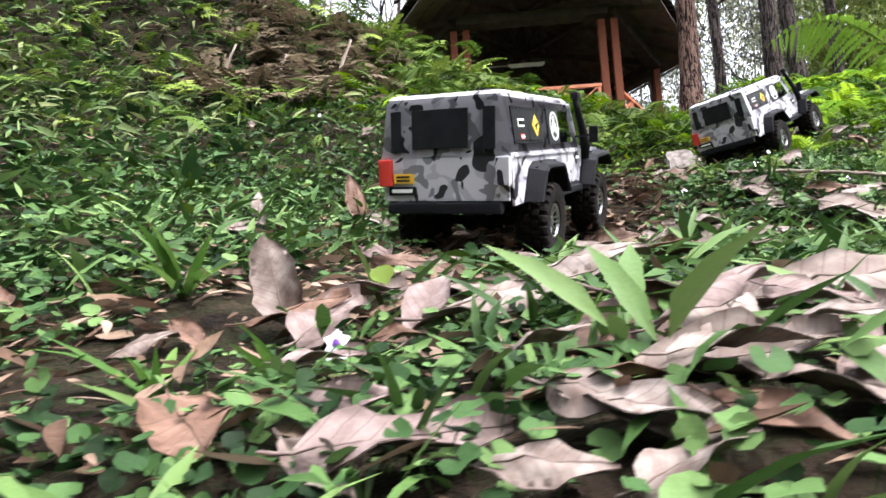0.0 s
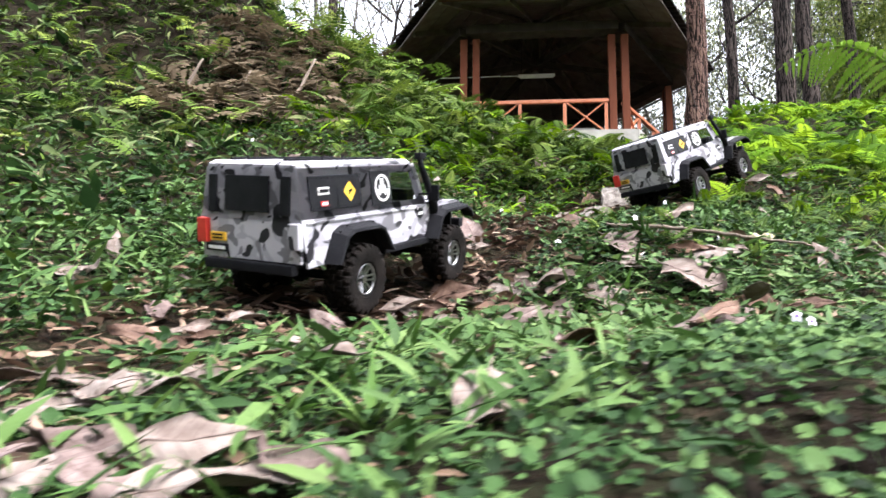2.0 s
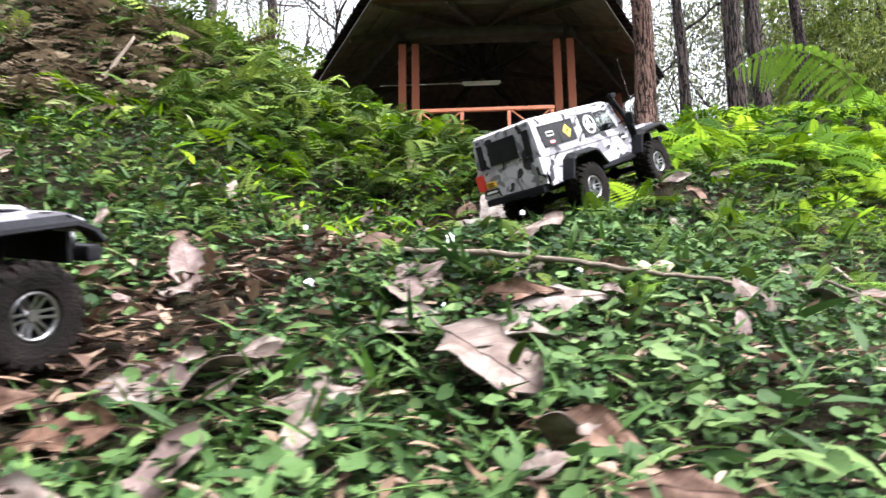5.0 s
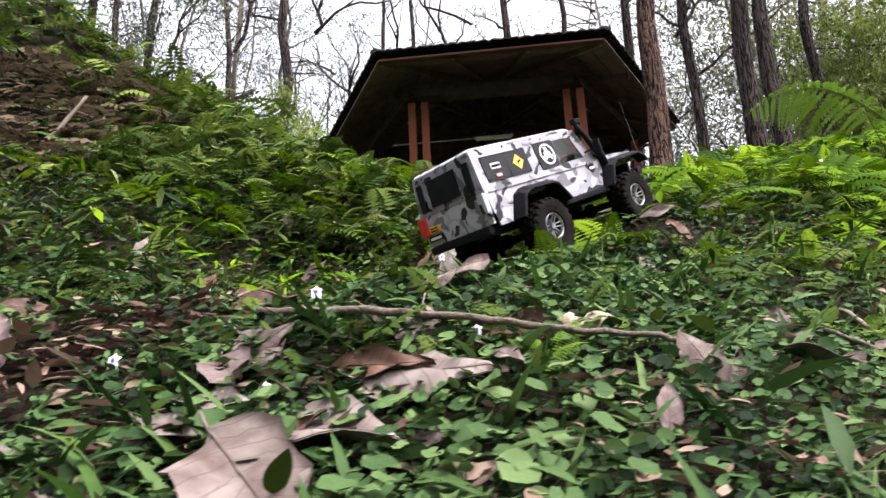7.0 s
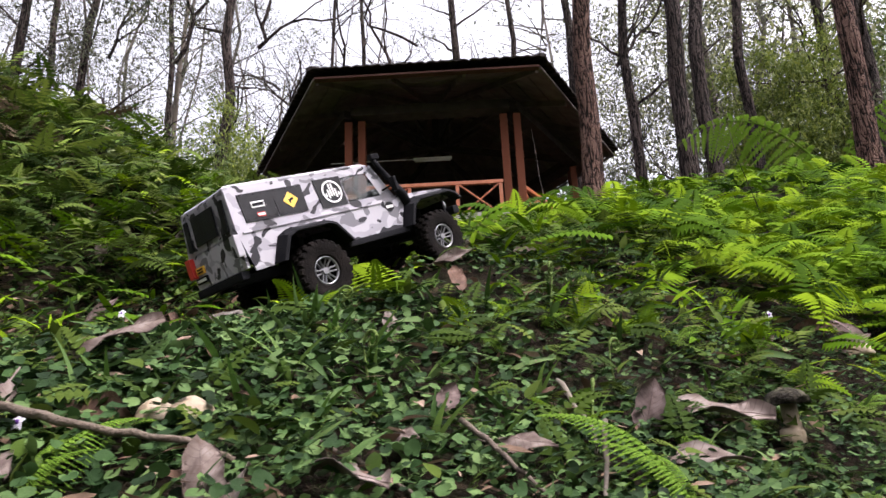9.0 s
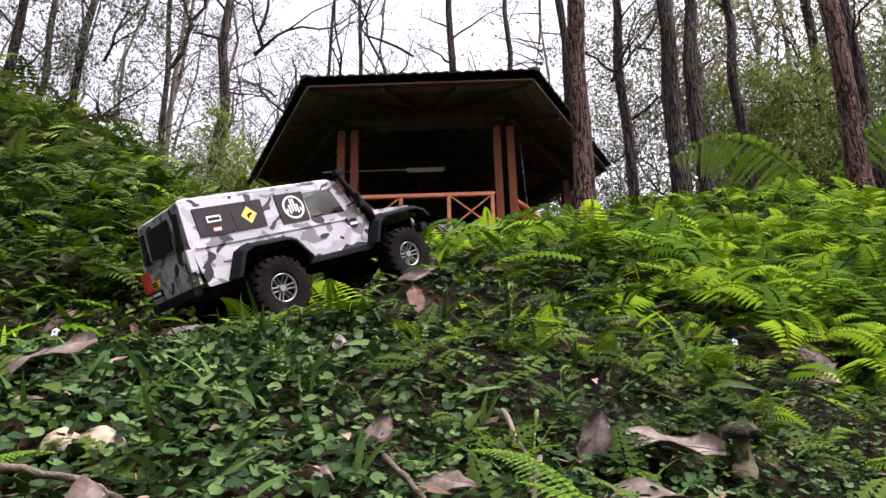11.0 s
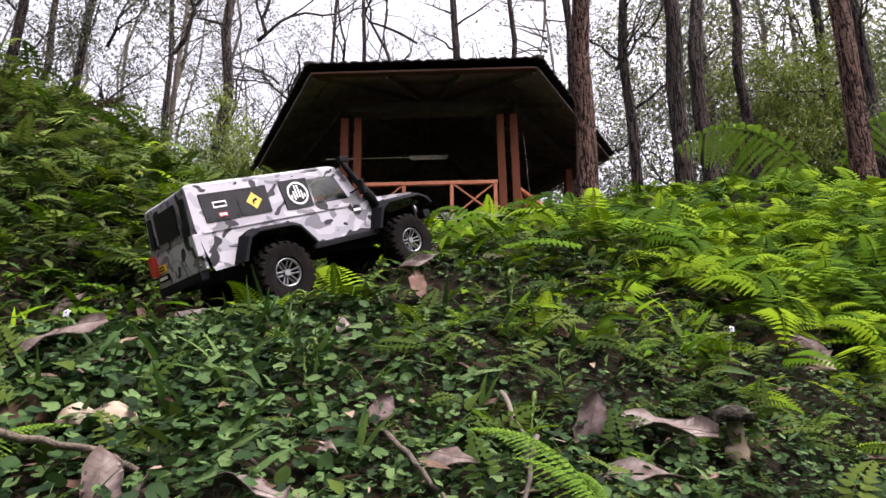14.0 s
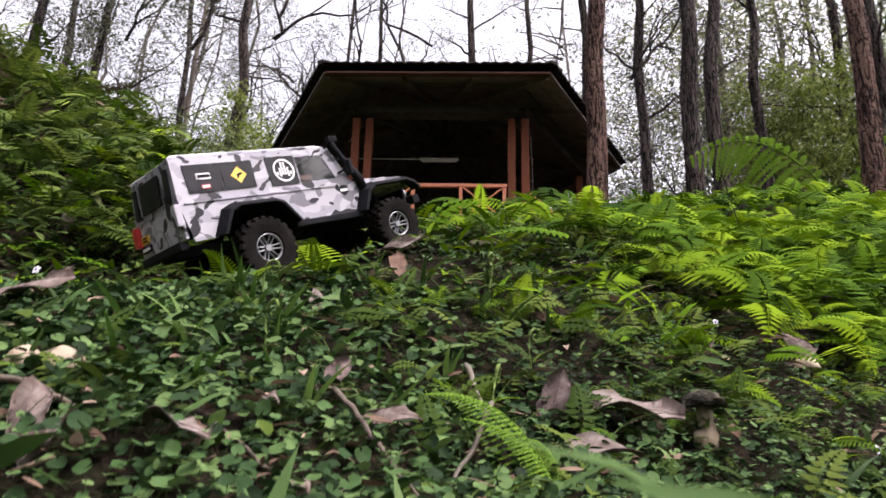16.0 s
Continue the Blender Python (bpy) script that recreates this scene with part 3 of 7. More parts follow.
def frond_shape(pairs=17, teeth=6, width=0.30, arch=0.25, stalk=0.16, droop=0.35):
    """A fern frond one unit long: a thin stalk with toothed leaflets on both sides."""
    v, f = [], []

    def mid(t):
        return np.array((t * (1 - 0.18 * arch * t), 0.0, arch * (1.5 * t - 1.75 * t * t)))

    rib = []
    for i in range(pairs + 1):
        t = stalk + (1 - stalk) * i / pairs
        p = mid(t)
        rib.append(len(v))
        v.append(p + (0, 0.004, 0))
        v.append(p - (0, 0.004, 0))
    b = len(v)
    v += [mid(0) + (0, 0.006, 0), mid(0) - (0, 0.006, 0)]
    f += [(b, b + 1, rib[0] + 1, rib[0])]
    for i in range(pairs):
        f += [(rib[i], rib[i] + 1, rib[i + 1] + 1, rib[i + 1])]
    for i in range(pairs):
        s = i / pairs
        reach = width * (min(1, (s + 0.10) * 4.5) ** 0.6) * (1 - s) ** 0.85 + 0.012
        for side in (0, 1):
            sy = 1 if side == 0 else -1
            root = np.array(v[rib[i] + side])
            fwd = 0.25 + 0.35 * s
            along = np.array((fwd, sy, -droop * 0.5))
            along /= np.linalg.norm(along)
            across = np.array((1.0, -sy * fwd, 0))
            across /= np.linalg.norm(across)
            wide = (1 - stalk) / pairs * (0.50 if teeth > 1 else 0.56)
            def at(u, w):
                p = root + along * reach * u - np.array((0, 0, droop * 0.35 * reach * u * u + 0.12 * abs(w)))
                return p + across * w

            if teeth < 2:
                n = len(v)
                v += [at(0.30, wide), at(0.30, -wide), at(1.0, -wide * 0.2), at(0.45, 0)]
                r = rib[i] + side
                f += [(r, n, n + 3), (n + 3, n, n + 2), (r, n + 3, n + 1), (n + 3, n + 2, n + 1)]
                continue
            mids = [rib[i] + side]
            for j in range(teeth):
                mids.append(len(v))
                v.append(at((j + 1) / teeth, 0))
            for sgn in (1, -1):
                for j in range(teeth):
                    w0 = wide * (0.95 - 0.75 * j / teeth)
                    n = len(v)
                    v += [at((j + 0.12) / teeth, sgn * w0 * 0.55), at((j + 0.55) / teeth, sgn * w0), at((j + 1) / teeth, sgn * w0 * 0.5)]
                    f += [(mids[j], n, n + 1, mids[j + 1]), (mids[j + 1], n + 1, n + 2)]
    return np.array(v), tris(f)


def round_leaf_shape(seed, n=13):
    """A kidney-shaped leaf, cupped and slightly wavy, on a thin stalk."""
    rng = random.Random(seed)
    v = [(0, 0, 0)]
    wave, phase, cup = rng.uniform(0.03, 0.07), rng.uniform(0, 6.3), rng.uniform(0.05, 0.16)
    for k in range(n):
        a = radians(16 + 328 * k / (n - 1))
        r = 0.5 * (1 + 0.035 * rng.uniform(-1, 1)) * (0.80 if k in (0, n - 1) else 0.95 + 0.05 * math.cos(5 * a))
        v.append((r * math.cos(a + math.pi) + 0.05, 0.95 * r * math.sin(a + math.pi), cup + wave * math.sin(3 * a + phase)))
    f = [(0, k, k + 1) for k in range(1, n)]
    # stalk
    v += [(0.015, 0.02, 0), (-0.015, -0.02, 0), (0.25, 0.1, -1.1)]
    f.append((n + 1, n + 2, n + 3))
    return np.array(v), np.array(f)


def blade_shape(seed, width=0.07):
    rng = random.Random(seed)
    bend, twist, steps = rng.uniform(0.25, 0.9), rng.uniform(-0.5, 0.5), 6
    v, f = [], []
    for i in range(steps + 1):
        t = i / steps
        w = width * (1 - t ** 2.2) * (0.55 + 0.9 * min(1, t * 3) - 0.45 * t) * 0.5 + 0.001
        x, z = math.sin(bend * 1.4 * t) / (bend * 1.4) * 1.0, -(1 - math.cos(bend * 1.4 * t)) / (bend * 1.4) * 1.0
        v += [(x, -w, z + 0.2 * w + twist * w * t), (x, 0, z - 0.1 * w), (x, w, z + 0.2 * w - twist * w * t)]
    for i in range(steps):
        a = 3 * i
        f += [(a, a + 3, a + 4, a + 1), (a + 1, a + 4, a + 5, a + 2)]
    return np.array(v), tris(f)


# ---- trees ----
def limb_path(start, end, steps, wobble, rng):
    out = []
    for i in range(steps + 1):
        t = i / steps
        p = Vector(start).lerp(Vector(end), t)
        k = wobble * math.sin(math.pi * min(1, t * 1.3) * 0.8)
        out.append(p + Vector((rng.uniform(-k, k), rng.uniform(-k, k), 0)))
    return out


def bark_trunk(points, radius, top, seed, sides=22):
    """A trunk with long vertical bark plates split by furrows."""
    rng = random.Random(seed)
    verts, faces = [], []
    n = len(points) * 5
    pts = []
    for i in range(n + 1):
        u = i / n * (len(points) - 1)
        k = min(int(u), len(points) - 2)
        pts.append(Vector(points[k]).lerp(Vector(points[k + 1]), u - k))
    phase = [rng.uniform(0, 6.28) for _ in range(sides)]
    for i, p in enumerate(pts):
        t = i / n
        r0 = (radius * (1 - t) + top * t) * (1 + 0.35 * max(0, 1 - t * 14) ** 2)
        for k in range(sides):
            a = 2 * math.pi * k / sides
            ridge = 0.075 * (1 if k % 2 else -1) * (0.6 + 0.4 * math.sin(i * 0.9 + phase[k])) + 0.04 * math.sin(i * 0.5 + phase[(k + 3) % sides])
            r = r0 * (1 + ridge)
            verts.append((p.x + r * math.cos(a), p.y + r * math.sin(a), p.z))
    for i in range(n):
        for k in range(sides):
            k2 = (k + 1) % sides
            faces.append((i * sides + k, i * sides + k2, (i + 1) * sides + k2, (i + 1) * sides + k))
    faces.append(tuple(n * sides + k for k in range(sides)))
    return verts, faces


def far_leaf_shape(width, droop):
    return np.array([(0, 0, 0), (0.45, width / 2, -0.1 * droop), (0.45, -width / 2, -0.1 * droop), (1, 0, -droop)]), np.array([(0, 2, 3), (0, 3, 1)])


GUM = [far_leaf_shape(w, d) for w, d in ((0.30, 0.2), (0.4, 0.35), (0.26, 0.1))]


def leaf_cloud(rng, tips, per_tip, spread, size):
    """Positions and turns of leaves in loose clumps around branch tips."""
    pos = []
    for tip in tips:
        k = int(per_tip * rng.uniform(0.5, 1.5))
        for _ in range(max(1, k // 7)):
            c = (tip[0] + rng.gauss(0, spread), tip[1] + rng.gauss(0, spread), tip[2] + rng.gauss(0, spread * 0.8))
            for _ in range(7):
                pos.append((c[0] + rng.gauss(0, spread * 0.3), c[1] + rng.gauss(0, spread * 0.3), c[2] + rng.gauss(0, spread * 0.3)))
    n = len(pos)
    u = np.array([[rng.random() for _ in range(4)] for _ in range(n)])
    return np.array(pos), u[:, 0] * 6.283, -1.3 + u[:, 1] * 1.5, u[:, 2] * 3 - 1.5, size * (0.6 + 0.8 * u[:, 3])


def build_tree(x, y, lean, dia, tall, bark, label, seed, branches=9, first=0.35, leaf=0.11, per_tip=26, green="gum_leaf", span=2.2):
    rng = random.Random(seed)
    z0 = z_at(x, y) - 0.1
    base = new("tree")
    tagged(base, label, "tree", group="forest trees")
    top = Vector((x + lean, y + rng.uniform(-0.3, 0.3), z0 + tall))
    path = limb_path((x, y, z0), top, 9, dia * 0.45, rng)
    v, f = bark_trunk(path, dia / 2, dia * 0.22, seed)
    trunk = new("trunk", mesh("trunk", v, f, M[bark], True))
    trunk.parent = base
    tips = []
    for b in range(branches):
        t = first + (1 - first) * (b + rng.random()) / branches
        k = min(int(t * 9), 8)
        p = path[k].lerp(path[k + 1], t * 9 - k)
        a = rng.uniform(0, 6.283)
        length = span * rng.uniform(0.5, 1.2) * (1.15 - 0.5 * t)
        e = p + Vector((math.cos(a) * length, math.sin(a) * length, length * rng.uniform(0.25, 1.0)))
        lp = limb_path(p, e, 6, 0.10, rng)
        r = dia * 0.13 * rng.uniform(0.7, 1.2)
        v, f = tube(lp, [r * (1 - 0.8 * i / 6) for i in range(7)], 6, seed + b, 0.1)
        for sub in range(3):
            q = lp[2 + sub + 1]
            e2 = q + Vector((rng.uniform(-0.7, 0.7), rng.uniform(-0.7, 0.7), rng.uniform(-0.1, 0.7)))
            sp = limb_path(q, e2, 4, 0.06, rng)
            v2, f2 = tube(sp, [r * 0.35 * (1 - 0.8 * i / 4) for i in range(5)], 5, seed, 0.1)
            o = len(v)
            v, f = v + v2, f + [tuple(i + o for i in g) for g in f2]
            tips += [sp[-1], sp[2]]
        tips.append(lp[-1])
        limb = new("limb", mesh("limb", v, f, M["bark_dark"] if bark != "bark_pale" else M[bark], True))
        limb.parent = base
    if tips and per_tip:
        stuff("crown", GUM, *leaf_cloud(rng, tips, int(per_tip * 2.6), 0.24, leaf * 0.62), M[green], "", "", base)
    return base


RED = "tall eucalypt with thick furrowed reddish bark on the slope"
DARK = "tall eucalypt with dark furrowed bark and thin crown"
THIN = "slender dark-stemmed forest tree with sparse leaves"
PALE = "slender pale-barked gum tree behind the pavilion clearing"
TREES = [
    (2.80, 11.0, 0.45, 0.34, 13, "bark_red", RED, 0.62, 26), (6.20, 9.5, 0.45, 0.29, 13, "bark_red", RED, 0.6, 26),
    (5.05, 13.0, 0.4, 0.36, 14, "bark_dark", DARK, 0.5, 26), (5.92, 14.0, 0.7, 0.34, 14, "bark_dark", DARK, 0.5, 26),
    (7.40, 15.0, 0.2, 0.26, 14, "bark_dark", DARK, 0.45, 30), (4.70, 15.0, 0.3, 0.26, 15, "bark_dark", THIN, 0.2, 20),
    (3.80, 17.0, 0.1, 0.28, 16, "bark_dark", THIN, 0.4, 20), (-5.02, 16.0, -0.1, 0.30, 15, "bark_dark", DARK, 0.35, 24),
    (-7.10, 18.0, -0.8, 0.20, 16, "bark_dark", THIN, 0.25, 22), (-7.9, 19.0, 0.5, 0.18, 16, "bark_pale", PALE, 0.4, 20),
    (-8.3, 15.0, 0.3, 0.23, 15, "bark_dark", THIN, 0.2, 30), (-9.1, 14.0, -0.1, 0.26, 14, "bark_dark", DARK, 0.2, 36),
    (-2.4, 22.0, -0.1, 0.20, 18, "bark_dark", THIN, 0.3, 22), (0.84, 20.0, 0.0, 0.30, 18, "bark_dark", DARK, 0.35, 22),
    (2.7, 22.0, 0.3, 0.26, 18, "bark_dark", THIN, 0.4, 20), (-3.6, 20.0, 0.8, 0.15, 16, "bark_dark", THIN, 0.2, 24),
    (9.2, 13.5, 0.3, 0.26, 15, "bark_dark", DARK, 0.25, 40), (10.6, 17.0, -0.3, 0.3, 16, "bark_dark", DARK, 0.2, 44),
    (8.3, 19.0, 0.1, 0.24, 16, "bark_pale", PALE, 0.25, 36), (-11.5, 18.0, 0.4, 0.25, 16, "bark_dark", DARK, 0.2, 36),
]
for i, (tx, ty, tl, td, th, tb, tlab, tf, tp) in enumerate(TREES):
    build_tree(tx, ty, tl, td, th, tb, tlab, 100 + i, first=tf, per_tip=tp, branches=8 if tf > 0.45 else 12)


def build_woods():
    """The woods behind: many thin stems and loose foliage, too many to count."""
    rng = random.Random(5)
    v, f, tips = [], [], []
    for _ in range(85):
        y = rng.uniform(22, 50)
        x = rng.uniform(-1.0, 1.0) * (6 + y * 0.75)
        z = z_at(x, y)
        h = rng.uniform(11, 26)
        r = rng.uniform(0.05, 0.15)
        path = limb_path((x, y, z), (x + rng.uniform(-3, 3), y, z + h), 7, 0.5, rng)
        v2, f2 = tube(path, [r * (1 - 0.7 * i / 7) for i in range(8)], 6, 1, 0.1)
        o = len(v)
        v, f = v + v2, f + [tuple(i + o for i in g) for g in f2]
        right = x > 4
        for _ in range(44 if right else 20):
            t = rng.uniform(0.05 if right else 0.15, 1)
            p = path[0].lerp(path[-1], t)
            a, d = rng.uniform(0, 6.28), rng.uniform(0.3, 2.6)
            e = p + Vector((d * math.cos(a), d * math.sin(a), rng.uniform(0, 1.4)))
            v2, f2 = tube([p, p.lerp(e, 0.5) + Vector((0, 0, 0.1)), e], [r * 0.3, r * 0.2, 0.006], 4)
            o = len(v)
            v, f = v + v2, f + [tuple(i + o for i in g) for g in f2]
            tips.append(e)
    ob = new("far_stems", mesh("far_stems", v, f, M["bark_far"], True))
    tagged(ob, "thin grey-brown stems and branches of the woods behind", "woods", kind="stuff")
    stuff("far_foliage", GUM, *leaf_cloud(rng, tips, 30, 0.32, 0.135), M["gum_leaf"], "loose grey-green foliage of the far woods", "foliage")


build_woods()


# ---- plants of the slope ----
TRAIL = [(-1.2, -0.6), (-0.9, 0.5), (-0.52, 1.3), (-0.2, 2.0), (0.0, 2.55), (0.1, 2.8)]
STEPS = [(-0.72, -0.15), (-0.3, -0.18), (-0.2, 0.15), (0.1, 0.6), (0.4, 0.9), (0.75, 1.0)]


def away(x, y, line):
    """Distance in plan from a bent line."""
    best = np.full(np.shape(x), 99.0)
    for (ax, ay), (bx, by) in zip(line, line[1:]):
        dx, dy = bx - ax, by - ay
        t = np.clip(((x - ax) * dx + (y - ay) * dy) / (dx * dx + dy * dy), 0, 1)
        best = np.minimum(best, np.hypot(x - ax - t * dx, y - ay - t * dy))
    return best


def ramp_up(v, a, b):
    return np.clip((v - a) / (b - a), 0, 1)


def patchy(x, y, s, k):
    return 0.5 + 0.25 * np.sin(s * x + k + 1.7 * np.sin(0.8 * s * y)) + 0.25 * np.sin(1.1 * s * y + 2 * k + 1.5 * np.sin(0.7 * s * x))


def knoll(x, y):
    """How thickly the bright ferns stand."""
    edge = 0.66 + 0.10 * (y - 2.6)
    near = ramp_up(x, edge, edge + 0.55) * ramp_up(y - 0.25 * (1.8 - np.minimum(x, 1.8)), 2.25, 3.0)
    far = ramp_up(y, 4.2, 5.2) * ramp_up(x, -0.9, 0.0) * (1 - 0.75 * np.exp(-((x - 0.9) / 0.35) ** 2))
    return np.maximum(near, far)


def bank_zone(x, y):
    return np.maximum(ramp_up(-x, 0.25, 1.0) * ramp_up(y, 2.5, 3.1), ramp_up(-x, 1.2, 1.8) * ramp_up(y, 1.5, 2.4))


def dry(x, y):
    """The dry brown part of the bank face."""
    return np.exp(-((x + 1.60) / 0.42) ** 2 - ((y - 3.25) / 0.55) ** 2)


def edge(x, y, x0, x1, y1):
    """Thins a cover out towards its rim."""
    return ramp_up(x + 0.25 * np.sin(5 * y), x0, x0 + 0.5) * ramp_up(-x + 0.25 * np.sin(4 * y), -x1, 0.5 - x1) * ramp_up(-y + 0.2 * np.sin(5 * x), -y1, 0.4 - y1)


def meadow(x, y):
    """Where narrow grass leaves outnumber the round ones."""
    return np.maximum(1 - ramp_up(y + 0.5 * x, 1.3, 1.9), ramp_up(-x, 0.1, 0.6))


def in_truck(x, y):
    """Plan of the ground that the standing toy trucks press flat, and of a bare patch beside one."""
    c, s = math.cos(radians(44.4)), math.sin(radians(44.4))
    u, w = (x - 0.318) * c + (y - 2.447) * s, -(x - 0.318) * s + (y - 2.447) * c
    a = (u > -0.16) & (u < 0.42) & (np.abs(w) < 0.12)
    c, s = math.cos(radians(EARLIER_SPOT[2])), math.sin(radians(EARLIER_SPOT[2]))
    u, w = (x - EARLIER_SPOT[0]) * c + (y - EARLIER_SPOT[1]) * s, -(x - EARLIER_SPOT[0]) * s + (y - EARLIER_SPOT[1]) * c
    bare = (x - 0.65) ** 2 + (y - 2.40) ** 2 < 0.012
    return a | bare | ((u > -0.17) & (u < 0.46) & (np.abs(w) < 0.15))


# plan place and turn of the truck's earlier position, used for its repeat
EARLIER_SPOT = (-0.715, 1.10, 67.5)


def scatter(seed, count, xr, yr, chance, keep_truck=True):
    rng = np.random.default_rng(seed)
    x, y = rng.uniform(*xr, count), rng.uniform(*yr, count)
    ok = rng.random(count) < chance(x, y)
    if keep_truck:
        ok &= ~in_truck(x, y)
    return rng, x[ok], y[ok]


def wood_leaves():
    """Loose masses of leaves among the stems of the woods."""
    rng = np.random.default_rng(51)
    tips, thick = [], []
    for xr, yr, zr, count in (((7, 26), (15, 34), (4, 20), 1700), ((4.0, 9), (17, 30), (5, 13), 260), ((-22, -6), (15, 32), (6, 22), 480), ((-6, 4), (20, 34), (7, 15), 16), ((-9, -6), (12, 15), (9, 13), 60)):
        tips += np.stack([rng.uniform(*xr, count), rng.uniform(*yr, count), rng.uniform(*zr, count)], -1).tolist()
        if not thick:
            tips += np.stack([rng.uniform(8, 24, 90), rng.uniform(15, 30, 90), rng.uniform(9, 18, 90)], -1).tolist()
            thick = list(tips)
    tips = tips[len(thick):]
    stuff("wood_leaves", GUM, *leaf_cloud(random.Random(53), thick, 54, 0.65, 0.20), M["wood_leaf"], "dense grey-green eucalypt foliage among the dark stems", "foliage")
    stuff("wood_leaves", GUM, *leaf_cloud(random.Random(52), tips, 130, 0.34, 0.105), M["gum_leaf"], "hanging grey-green eucalypt foliage among the stems", "foliage")


def bare_branches():
    """Crooked bare branches that cross the sky between the stems."""
    rng = random.Random(57)
    v, f = [], []

    def grow(p, d, r, steps, fork):
        path, radii = [p], [r]
        for k in range(steps):
            d = (d + Vector((rng.gauss(0, 0.35), rng.gauss(0, 0.2), rng.gauss(0.06, 0.25)))).normalized()
            p = p + d * rng.uniform(0.25, 0.5)
            path.append(p)
            radii.append(r * (1 - 0.75 * (k + 1) / steps))
            if fork and rng.random() < 0.4:
                grow(p, (d + Vector((rng.uniform(-1, 1), 0, rng.uniform(-0.2, 0.6)))).normalized(), radii[-1] * 0.7, max(3, steps - k - 1), fork - 1)
        v2, f2 = tube(path, radii, 5)
        o = len(v)
        v.extend(v2)
        f.extend(tuple(i + o for i in q) for q in f2)

    for xr, count in (((-13, -3), 26), ((-3, 6), 16), ((6, 16), 14)):
        for i in range(count):
            x, y = rng.uniform(*xr), rng.uniform(14.5, 22)
            z = z_at(x, y) + rng.uniform(2.0, 6.0)
            side = rng.choice((-1, 1))
            grow(Vector((x, y, z)), Vector((side * rng.uniform(0.2, 0.9), 0, 0.7)).normalized(), rng.uniform(0.03, 0.06), rng.randint(7, 12), 2)
    ob = new("bare_branches", mesh("bare_branches", v, f, M["bark_dark"], True))
    tagged(ob, "crooked dark bare branches among the eucalypt stems", "branches", kind="stuff")


def screen_woods():
    """Unseen stems and hanging foliage added beside and behind the path to block low sky light."""
    rng = random.Random(91)
    v, f, tips = [], [], []
    for i in range(95):
        a = radians(rng.uniform(150, 395))
        r = rng.uniform(8, 24)
        x, y = r * math.cos(a), 3 + r * math.sin(a)
        if y > 6 and abs(x) < 12:
            continue
        z = z_at(x, y)
        h = rng.uniform(10, 18)
        path = limb_path((x, y, z - 0.2), (x + rng.uniform(-1, 1), y, z + h), 6, 0.3, rng)
        rad = rng.uniform(0.10, 0.2)
        v2, f2 = tube(path, [rad * (1 - 0.6 * k / 6) for k in range(7)], 8, i, 0.1)
        o = len(v)
        v, f = v + v2, f + [tuple(k + o for k in q) for q in f2]
        for _ in range(26):
            t = rng.uniform(0.02, 0.5)
            p = path[0].lerp(path[-1], t)
            tips.append(p + Vector((rng.gauss(0, 1.3), rng.gauss(0, 1.3), rng.gauss(0, 0.8))))
    ob = new("side_stems", mesh("side_stems", v, f, M["bark_dark"], True))
    tagged(ob, "unseen dark stems added around the path to block low sky light", "woods", kind="stuff")
    stuff("side_foliage", GUM, *leaf_cloud(rng, tips, 16, 0.6, 0.5), M["gum_leaf"], "hanging grey-green foliage of the surrounding woods", "foliage")


def forest_floor():
    """Coarse low growth that carries the slope on beyond the path."""
    rng = np.random.default_rng(15)
    n = 60000
    x, y = rng.normal(0, 4.5, n), 1.5 + rng.normal(0, 4.5, n)
    keep = (rng.random(n) < 0.25 + 0.75 * patchy(x, y, 1.3, 2)) & (y < 9.0) & ((np.abs(x - 0.3) > 1.7) | (y < -0.05)) & ~((away(x, y, STEPS) < 0.3))
    x, y = x[keep], y[keep]
    n = len(x)
    broad = [far_leaf_shape(w, d) for w, d in ((0.5, 0.3), (0.7, 0.15), (0.3, 0.4))]
    stuff("forest_floor", broad, np.stack([x, y, height(x, y) + rng.uniform(0.0, 0.05, n)], -1), rng.uniform(0, 6.283, n), rng.normal(0.2, 0.4, n), rng.normal(0, 0.4, n), rng.uniform(0.04, 0.11, n), M["round_leaf"],
          "low green weeds and seedlings of the forest floor", "undergrowth")


